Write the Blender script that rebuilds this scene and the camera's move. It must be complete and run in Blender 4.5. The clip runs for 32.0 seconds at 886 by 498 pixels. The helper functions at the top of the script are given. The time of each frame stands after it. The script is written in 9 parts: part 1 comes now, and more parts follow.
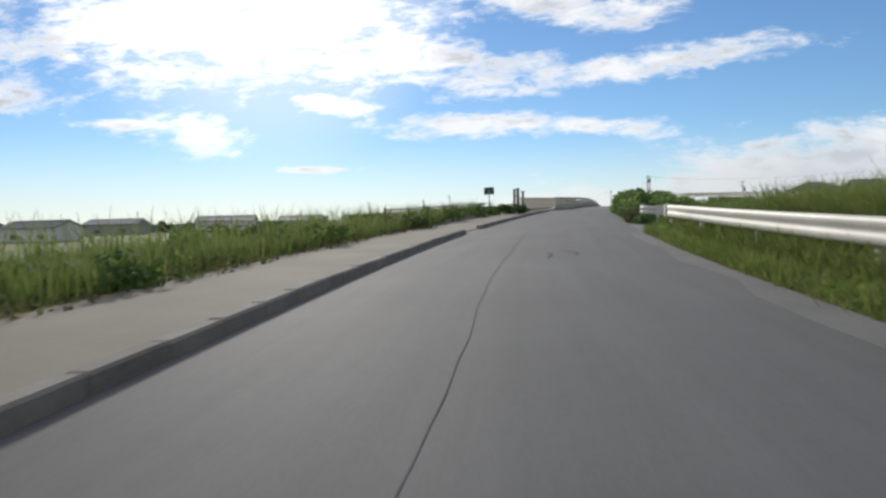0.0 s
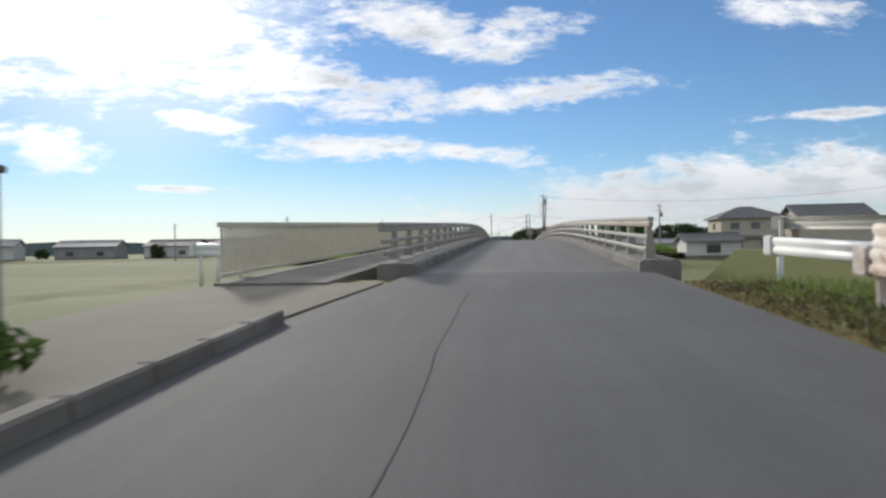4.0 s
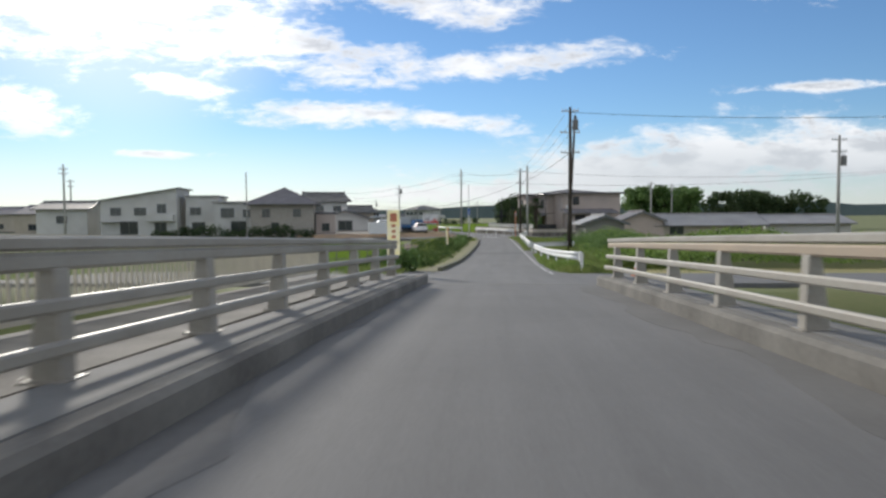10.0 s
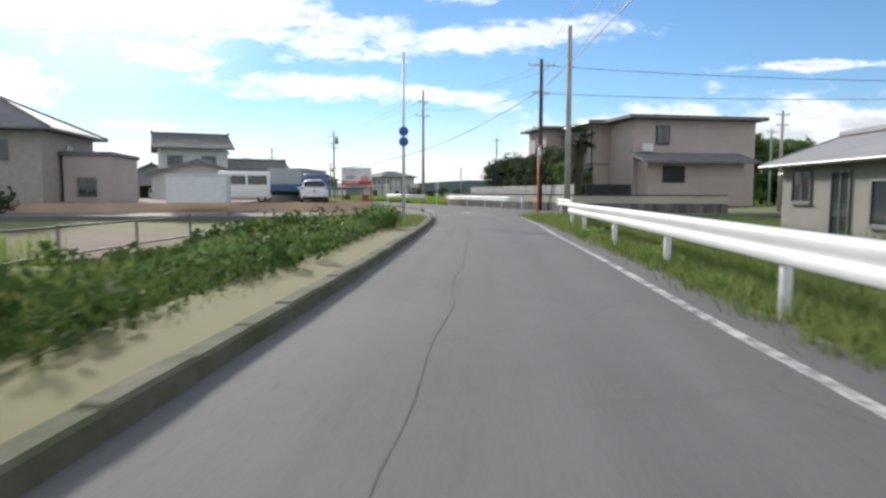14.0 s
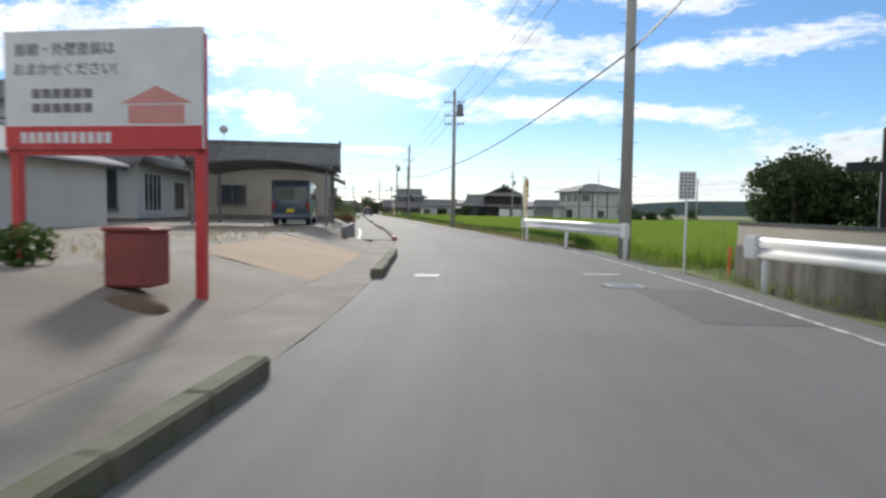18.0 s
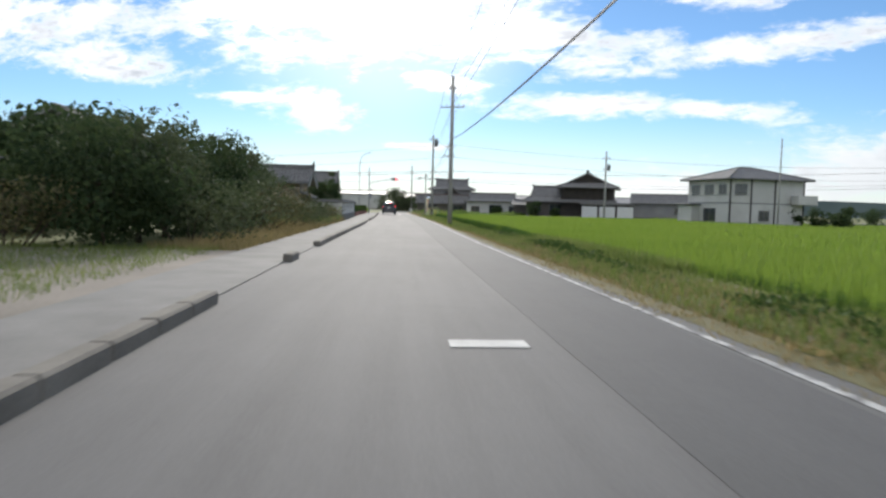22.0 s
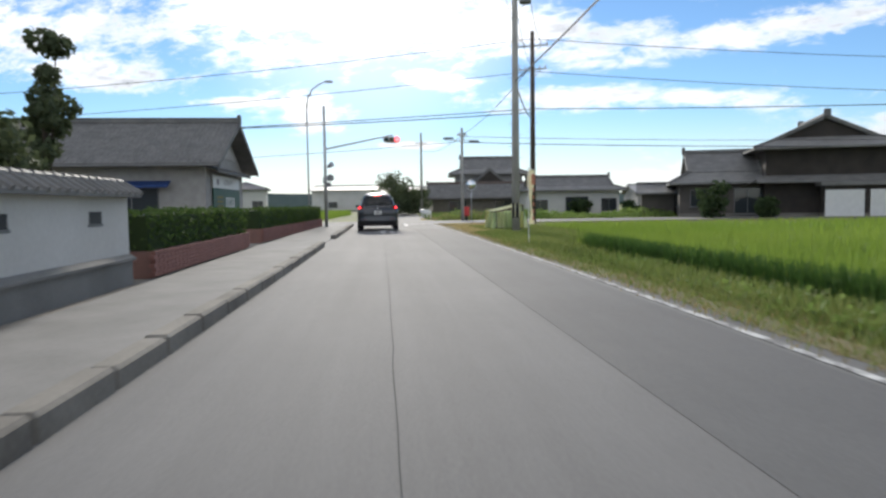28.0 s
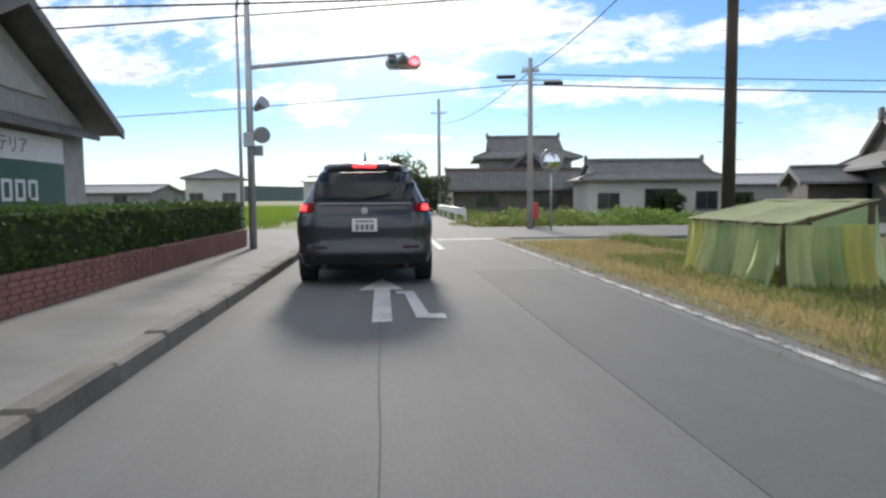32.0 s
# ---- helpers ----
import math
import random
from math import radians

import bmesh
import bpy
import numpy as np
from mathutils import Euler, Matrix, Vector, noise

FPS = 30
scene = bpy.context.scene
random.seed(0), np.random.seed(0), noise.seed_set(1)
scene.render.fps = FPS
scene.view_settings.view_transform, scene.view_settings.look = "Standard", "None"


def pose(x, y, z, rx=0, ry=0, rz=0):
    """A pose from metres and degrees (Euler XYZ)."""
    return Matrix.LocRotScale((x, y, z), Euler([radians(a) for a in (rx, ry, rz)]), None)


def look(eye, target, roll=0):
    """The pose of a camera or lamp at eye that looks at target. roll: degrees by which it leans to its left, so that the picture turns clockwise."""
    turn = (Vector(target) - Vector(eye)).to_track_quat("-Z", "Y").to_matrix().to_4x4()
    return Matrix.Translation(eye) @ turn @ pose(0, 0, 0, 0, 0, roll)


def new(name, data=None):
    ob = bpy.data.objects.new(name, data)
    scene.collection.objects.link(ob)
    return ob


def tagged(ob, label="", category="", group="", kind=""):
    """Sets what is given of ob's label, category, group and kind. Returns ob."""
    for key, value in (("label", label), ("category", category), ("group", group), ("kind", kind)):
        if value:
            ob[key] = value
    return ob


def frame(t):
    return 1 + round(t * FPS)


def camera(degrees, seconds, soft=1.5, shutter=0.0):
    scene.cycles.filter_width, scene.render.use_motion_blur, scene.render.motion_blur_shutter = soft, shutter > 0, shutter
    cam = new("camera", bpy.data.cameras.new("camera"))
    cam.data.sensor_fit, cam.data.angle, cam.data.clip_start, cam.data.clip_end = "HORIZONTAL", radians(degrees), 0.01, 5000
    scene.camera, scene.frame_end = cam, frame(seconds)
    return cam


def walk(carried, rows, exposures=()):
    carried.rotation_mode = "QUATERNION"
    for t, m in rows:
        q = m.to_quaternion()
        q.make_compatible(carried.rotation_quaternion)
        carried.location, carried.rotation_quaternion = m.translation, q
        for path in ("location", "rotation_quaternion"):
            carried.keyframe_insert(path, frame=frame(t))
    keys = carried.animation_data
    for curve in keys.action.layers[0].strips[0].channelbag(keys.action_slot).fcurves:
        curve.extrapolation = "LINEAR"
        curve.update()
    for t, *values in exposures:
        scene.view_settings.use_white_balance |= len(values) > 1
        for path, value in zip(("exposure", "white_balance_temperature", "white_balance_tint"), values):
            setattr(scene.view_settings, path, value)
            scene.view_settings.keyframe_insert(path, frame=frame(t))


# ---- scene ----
cam = camera(67.30, 32.0, soft=2.6, shutter=0.2)
# seconds, x, y, z, yaw, pitch, lean
PATH = [
    (0.0, 0.01, -0.01, -0.624, 7.65, -1.85, -1.38),
    (0.5, -0.19, 5.58, -0.421, 7.10, -1.42, -0.91),
    (1.0, -0.09, 11.16, -0.188, 5.40, -0.65, -0.83),
    (1.5, 0.10, 16.86, 0.051, 3.45, -0.16, -1.34),
    (2.0, 0.40, 22.76, 0.285, 2.27, -0.08, -1.54),
    (2.5, 0.85, 28.89, 0.535, 1.28, -0.43, -1.82),
    (3.0, 1.40, 35.26, 0.807, 0.00, 0.21, -2.02),
    (3.5, 2.08, 41.83, 1.097, -1.84, 0.19, -2.42),
    (4.0, 2.86, 48.41, 1.373, -3.16, -0.08, -0.98),
    (4.5, 3.74, 54.93, 1.637, -4.00, -0.44, -0.18),
    (5.0, 4.71, 61.37, 1.887, -4.40, -0.74, -0.26),
    (5.5, 5.76, 67.73, 2.124, -4.41, -0.81, -1.06),
    (6.0, 6.88, 74.01, 2.348, -4.06, -0.50, -1.86),
    (6.5, 8.04, 80.27, 2.559, -4.06, -0.66, -1.55),
    (7.0, 9.18, 86.53, 2.766, -4.16, -1.09, -1.20),
    (7.5, 10.24, 92.86, 2.959, -4.32, -1.46, -0.81),
    (8.0, 11.22, 99.27, 3.107, -4.40, -1.79, -0.49),
    (8.5, 12.18, 105.67, 3.180, -4.39, -1.98, -0.48),
    (9.0, 13.17, 112.03, 3.157, -4.42, -2.18, -0.57),
    (9.5, 14.24, 118.41, 3.034, -4.48, -2.45, -0.39),
    (10.0, 15.29, 124.90, 2.847, -4.58, -2.78, -0.46),
    (10.5, 16.21, 131.65, 2.658, -4.84, -3.20, -0.67),
    (11.0, 17.15, 138.47, 2.370, -5.07, -3.66, -0.72),
    (11.5, 18.13, 145.32, 2.056, -5.16, -3.98, -0.75),
    (12.0, 19.18, 152.10, 1.779, -5.45, -4.44, -0.27),
    (12.5, 20.32, 158.73, 1.505, -5.39, -4.69, -0.44),
    (13.0, 21.50, 165.28, 1.261, -5.30, -4.93, -0.35),
    (13.5, 22.72, 171.99, 1.153, -5.27, -5.02, 0.14),
    (14.0, 23.95, 179.00, 1.167, -5.59, -4.86, 0.14),
    (14.5, 25.15, 186.16, 1.192, -5.89, -4.55, 0.14),
    (15.0, 26.25, 193.23, 1.206, -5.81, -4.16, 0.28),
    (15.5, 27.18, 199.96, 1.211, -4.97, -3.80, 0.44),
    (16.0, 27.89, 206.21, 1.193, -3.01, -3.55, -0.19),
    (16.5, 28.35, 212.17, 1.169, -0.50, -3.49, -0.63),
    (17.0, 28.52, 218.05, 1.184, 5.29, -3.25, 0.49),
    (17.5, 28.33, 223.90, 1.186, 9.85, -3.28, 2.14),
    (18.0, 27.82, 229.70, 1.205, 12.70, -3.28, 0.84),
    (18.5, 27.11, 235.47, 1.215, 10.82, -3.39, 0.80),
    (19.0, 26.09, 241.20, 1.211, 8.86, -3.63, 2.04),
    (19.5, 24.74, 246.95, 1.179, 8.96, -3.24, 1.99),
    (20.0, 23.03, 252.69, 1.139, 12.00, -3.33, 1.52),
    (20.5, 21.20, 258.33, 1.175, 14.11, -3.17, 1.93),
    (21.0, 19.29, 263.88, 1.206, 15.58, -3.51, 1.70),
    (21.5, 17.26, 269.39, 1.212, 16.16, -3.39, 1.36),
    (22.0, 15.15, 274.91, 1.206, 16.26, -3.62, 1.39),
    (22.5, 13.00, 280.46, 1.194, 16.21, -3.69, 0.83),
    (23.0, 10.88, 286.06, 1.178, 16.12, -3.69, 0.30),
    (23.5, 8.85, 291.61, 1.179, 16.05, -3.79, 0.12),
    (24.0, 6.89, 296.90, 1.180, 15.90, -3.85, 0.35),
    (24.5, 5.04, 301.87, 1.190, 15.79, -3.98, 0.46),
    (25.0, 3.32, 306.61, 1.217, 15.95, -3.90, 0.47),
    (25.5, 1.62, 311.24, 1.212, 16.12, -3.94, 0.16),
    (26.0, -0.08, 315.78, 1.204, 16.22, -3.92, 0.03),
    (26.5, -1.75, 320.16, 1.198, 16.25, -3.87, -0.03),
    (27.0, -3.35, 324.30, 1.184, 16.23, -3.81, -0.17),
    (27.5, -4.84, 328.15, 1.159, 16.18, -3.78, -0.52),
    (28.0, -6.21, 331.67, 1.163, 16.10, -3.81, -0.78),
    (28.5, -7.49, 334.98, 1.191, 16.09, -3.90, -0.94),
    (29.0, -8.68, 338.06, 1.208, 16.04, -4.02, -0.81),
    (29.5, -9.76, 340.86, 1.219, 16.19, -4.06, -0.86),
    (30.0, -10.72, 343.44, 1.231, 16.31, -4.19, -0.75),
    (30.5, -11.58, 345.74, 1.217, 16.40, -4.21, -0.75),
    (31.0, -12.39, 347.80, 1.201, 16.41, -4.20, -0.77),
    (31.5, -13.17, 349.79, 1.193, 16.41, -4.26, -0.59),
    (32.0, -13.94, 351.75, 1.187, 16.36, -4.32, -0.42),
]
rows = []
for t, x, y, z, yaw, pitch, lean in PATH:
    a, b = radians(yaw), radians(pitch)
    ahead = Vector((-math.sin(a) * math.cos(b), math.cos(a) * math.cos(b), math.sin(b)))
    rows.append((t, look((x, y, z), Vector((x, y, z)) + ahead, lean)))
walk(cam, rows, [(0, 0.02), (10, 0.1), (13, 0.44), (16.5, 0.36), (26, 0.3), (32, 0.42)])

# ---- world, sun ----
SUN_AZ, SUN_EL = 22.0, 21.0          # degrees left of +y, degrees up
to_sun = Vector((-math.sin(radians(SUN_AZ)) * math.cos(radians(SUN_EL)), math.cos(radians(SUN_AZ)) * math.cos(radians(SUN_EL)), math.sin(radians(SUN_EL))))
world = bpy.data.worlds.new("sky")
scene.world = world
world.use_nodes = True
WN, WL = world.node_tree.nodes, world.node_tree.links
WN.clear()


def wmath(op, a, b=None, c=None, clamp=False):
    n = WN.new("ShaderNodeMath")
    n.operation, n.use_clamp = op, clamp
    for i, v in enumerate((a, b, c)):
        if v is None:
            continue
        if isinstance(v, (int, float)):
            n.inputs[i].default_value = v
        else:
            WL.new(v, n.inputs[i])
    return n.outputs[0]


def wmap(v, a, b, c=0.0, d=1.0):
    n = WN.new("ShaderNodeMapRange")
    n.interpolation_type = "SMOOTHSTEP"
    WL.new(v, n.inputs[0])
    for i, x in enumerate((a, b, c, d)):
        n.inputs[i + 1].default_value = x
    return n.outputs[0]


def wmix(f, a, b):
    n = WN.new("ShaderNodeMix")
    n.data_type = "RGBA"
    for s, v in ((n.inputs[0], f), (n.inputs[6], a), (n.inputs[7], b)):
        if isinstance(v, (int, float, tuple)):
            s.default_value = v
        else:
            WL.new(v, s)
    return n.outputs[2]


def wdot(v, d):
    n = WN.new("ShaderNodeVectorMath")
    n.operation = "DOT_PRODUCT"
    WL.new(v, n.inputs[0])
    n.inputs[1].default_value = d
    return n.outputs[1]


def wnoise(vec, scale, detail, rough=0.55, dist=0.0):
    n = WN.new("ShaderNodeTexNoise")
    n.inputs["Scale"].default_value, n.inputs["Detail"].default_value, n.inputs["Roughness"].default_value, n.inputs["Distortion"].default_value = scale, detail, rough, dist
    WL.new(vec, n.inputs["Vector"])
    return n.outputs["Fac"]


wdir = WN.new("ShaderNodeTexCoord").outputs["Generated"]
sky = WN.new("ShaderNodeTexSky")
sky.sky_type, sky.sun_disc = "NISHITA", False
sky.sun_elevation, sky.sun_rotation = radians(SUN_EL), radians(-SUN_AZ)
sky.altitude, sky.air_density, sky.dust_density, sky.ozone_density = 0, 1.0, 0.05, 4.0
# the sky's own plane: u to the right, v up, seen from the start of the drive
AZ0 = radians(0.0)
fwd = wmath("MAXIMUM", wdot(wdir, (-math.sin(AZ0), math.cos(AZ0), 0)), 0.08)
u = wmath("DIVIDE", wdot(wdir, (math.cos(AZ0), math.sin(AZ0), 0)), fwd)
v = wmath("DIVIDE", wdot(wdir, (0, 0, 1)), fwd)
comb = WN.new("ShaderNodeCombineXYZ")
WL.new(u, comb.inputs[0]), WL.new(wmath("MULTIPLY", v, 2.8), comb.inputs[1])
uv = comb.outputs[0]
n1 = wnoise(uv, 7.0, 8.0, 0.62, 0.3)
n2 = wnoise(uv, 22.0, 7.0, 0.7, 0.5)
wob = wmath("ADD", wmath("MULTIPLY", wmath("SUBTRACT", n1, 0.5), 2.6), wmath("MULTIPLY", wmath("SUBTRACT", n2, 0.5), 1.7))
# cloud banks: centre u, v, half width, half height, slant
BANKS = [
    (-0.480, 0.355, 0.420, 0.150, -0.01),
    (-0.183, 0.251, 0.275, 0.046, -0.12),
    (0.135, 0.227, 0.255, 0.026, 0.11),
    (0.028, 0.328, 0.114, 0.046, -0.16),
    (0.181, 0.322, 0.101, 0.041, 0.19),
    (-0.307, 0.193, 0.069, 0.018, -0.12),
    (-0.079, 0.153, 0.160, 0.022, -0.02),
    (0.107, 0.143, 0.112, 0.017, -0.10),
    (-0.516, 0.152, 0.086, 0.041, -0.13),
    (-0.319, 0.094, 0.069, 0.006, -0.03),
    (0.500, 0.082, 0.470, 0.066, 0.10),
    (0.172, 0.036, 0.373, 0.019, 0.02),
    (0.610, 0.358, 0.120, 0.034, -0.01),
    (0.700, 0.200, 0.180, 0.010, 0.05),
    (-1.077, 0.329, 0.396, 0.071, -0.14),
    (-0.977, 0.252, 0.261, 0.036, -0.13),
    (-0.650, 0.179, 0.096, 0.009, -0.04),
    (0.470, 0.098, 0.280, 0.026, 0.12),
    (0.660, 0.112, 0.260, 0.038, 0.04),
]
FIRM = [(0.420, 0.072, 0.360, 0.040, 0.11), (0.720, 0.095, 0.300, 0.045, 0.0)]
dens = None
for cu, cv, ru, rv, sl in BANKS + FIRM:
    du = wmath("SUBTRACT", u, cu)
    dv = wmath("SUBTRACT", wmath("SUBTRACT", v, cv), wmath("MULTIPLY", du, sl))
    q = wmath("SQRT", wmath("ADD", wmath("POWER", wmath("ABSOLUTE", wmath("DIVIDE", du, ru)), 2.0), wmath("POWER", wmath("ABSOLUTE", wmath("DIVIDE", dv, rv)), 2.0)))
    firm = (cu, cv, ru, rv, sl) in FIRM
    m = wmath("MINIMUM", wmath("MULTIPLY", wmath("SUBTRACT", 1.0, q), 1.7 if firm else 1.0), 1.0 if firm else 0.62)
    dens = m if dens is None else wmath("MAXIMUM", dens, m)
dens = wmath("MAXIMUM", dens, -0.75)
cloud = wmap(wmath("ADD", dens, wob), -0.1, 0.75)
thick = wmath("MULTIPLY", wmap(wmath("ADD", dens, wob), 0.3, 0.9), wmap(wnoise(uv, 5.4, 5.0, 0.6), 0.44, 0.6))
# broken cloud overhead and behind, out of view, added as white fill light
over = wmath("MAXIMUM", wmap(wdot(wdir, (0, 0, 1)), 0.42, 0.6), wmap(wdot(wdir, (0, 1, 0)), 0.45, 0.15))
rest = wmath("MULTIPLY", over, wmap(wnoise(wdir, 2.4, 6.0, 0.6), 0.43, 0.58))
cloud = wmath("MAXIMUM", cloud, wmath("MULTIPLY", rest, wmap(wdot(wdir, (0, 0, 1)), -0.02, 0.06)))
sund = wdot(wdir, tuple(to_sun))
aureole = wmap(sund, 0.95, 0.999)
white = wmix(thick, (9.3, 9.35, 9.5, 1), (5.2, 5.4, 5.8, 1))
low = wmath("MULTIPLY", wmath("MULTIPLY", wmap(v, 0.14, 0.05), wmap(sund, 0.93, 0.7)), 0.75)
white = wmix(low, white, (5.2, 5.6, 6.1, 1))
white = wmix(wmath("MULTIPLY", aureole, 0.9), white, (17.0, 16.6, 16.0, 1))
tint = WN.new("ShaderNodeVectorMath")
tint.operation = "MULTIPLY"
WL.new(sky.outputs[0], tint.inputs[0])
tint.inputs[1].default_value = (0.82, 0.92, 1.01)
col = wmix(wmath("MULTIPLY", cloud, 0.93), tint.outputs[0], white)
haze = wmath("MULTIPLY", wmath("SUBTRACT", 1.0, wmap(wdot(wdir, (0, 0, 1)), 0.0, 0.14)), 0.6)
col = wmix(haze, col, wmix(wmap(sund, 0.55, 0.97), (5.9, 6.2, 6.5, 1), (8.5, 8.5, 8.5, 1)))
col = wmix(wmath("MULTIPLY", wmap(sund, 0.955, 0.999), 0.4), col, (13.0, 12.9, 12.7, 1))
bg = WN.new("ShaderNodeBackground")
WL.new(col, bg.inputs[0])
bg.inputs[1].default_value = 0.105
wout = WN.new("ShaderNodeOutputWorld")
WL.new(bg.outputs[0], wout.inputs[0])

sun = new("sun", bpy.data.lights.new("sun", "SUN"))
sun.data.energy, sun.data.angle, sun.data.color = 3.1, radians(6.0), (1.0, 0.94, 0.85)
sun.matrix_world = look((0, 0, 50), Vector((0, 0, 50)) - to_sun)

# ---- materials ----
MATS = {}


def mat(name, a, b=None, rough=0.7, metal=0.0, scale=3.0, fine=60.0, bump=0.15, amount=0.5, isle=0.0, leaf=0.0, spec=0.4, coat=0.0, obj=0.0, zs=1.0):
    """A surface of two colours mixed by broad and fine noise, in metres."""
    if name in MATS:
        return MATS[name]
    b = b or tuple(c * 0.75 for c in a)
    m = bpy.data.materials.new(name)
    m.use_nodes = True
    N, L = m.node_tree.nodes, m.node_tree.links
    p = N["Principled BSDF"]
    tc = N.new("ShaderNodeTexCoord")
    geo = N.new("ShaderNodeNewGeometry")
    n1, n2 = N.new("ShaderNodeTexNoise"), N.new("ShaderNodeTexNoise")
    for n, s, d in ((n1, scale, 5), (n2, fine, 3)):
        n.inputs["Scale"].default_value, n.inputs["Detail"].default_value = s, d
        if zs != 1.0:
            st = N.new("ShaderNodeMapping")
            st.inputs["Scale"].default_value = (1.0, 1.0, zs)
            L.new(geo.outputs["Position"], st.inputs["Vector"])
            L.new(st.outputs[0], n.inputs["Vector"])
        else:
            L.new(geo.outputs["Position"], n.inputs["Vector"])
    add = N.new("ShaderNodeMath")
    add.operation = "MULTIPLY_ADD"
    L.new(n2.outputs["Fac"], add.inputs[0])
    add.inputs[1].default_value = 0.45
    L.new(n1.outputs["Fac"], add.inputs[2])
    fac = add.outputs[0]
    if isle or obj:
        rnd = N.new("ShaderNodeMath")
        rnd.operation = "MULTIPLY_ADD"
        L.new(geo.outputs["Random Per Island"] if isle else N.new("ShaderNodeObjectInfo").outputs["Random"], rnd.inputs[0])
        rnd.inputs[1].default_value = isle or obj
        L.new(fac, rnd.inputs[2])
        off = N.new("ShaderNodeMath")
        off.operation = "SUBTRACT"
        L.new(rnd.outputs[0], off.inputs[0])
        off.inputs[1].default_value = (isle or obj) * 0.5
        fac = off.outputs[0]
    mr = N.new("ShaderNodeMapRange")
    L.new(fac, mr.inputs[0])
    mr.inputs[1].default_value, mr.inputs[2].default_value = 0.72 - amount * 0.5, 0.72 + amount * 0.5
    mx = N.new("ShaderNodeMix")
    mx.data_type = "RGBA"
    L.new(mr.outputs[0], mx.inputs[0])
    mx.inputs[6].default_value, mx.inputs[7].default_value = (*a, 1), (*b, 1)
    L.new(mx.outputs[2], p.inputs["Base Color"])
    p.inputs["Roughness"].default_value, p.inputs["Metallic"].default_value = rough, metal
    p.inputs["Specular IOR Level"].default_value, p.inputs["Coat Weight"].default_value = spec, coat
    if bump:
        bp = N.new("ShaderNodeBump")
        bp.inputs["Strength"].default_value, bp.inputs["Distance"].default_value = bump, 0.01
        L.new(fac, bp.inputs["Height"])
        L.new(bp.outputs[0], p.inputs["Normal"])
    if leaf:
        tr = N.new("ShaderNodeBsdfTranslucent")
        L.new(mx.outputs[2], tr.inputs[0])
        ms = N.new("ShaderNodeMixShader")
        ms.inputs[0].default_value = leaf
        L.new(p.outputs[0], ms.inputs[1])
        L.new(tr.outputs[0], ms.inputs[2])
        L.new(ms.outputs[0], N["Material Output"].inputs[0])
    MATS[name] = m
    return m


def glow(name, col, power):
    m = mat(name, col, rough=0.3)
    p = m.node_tree.nodes["Principled BSDF"]
    p.inputs["Emission Color"].default_value, p.inputs["Emission Strength"].default_value = (*col, 1), power
    return m


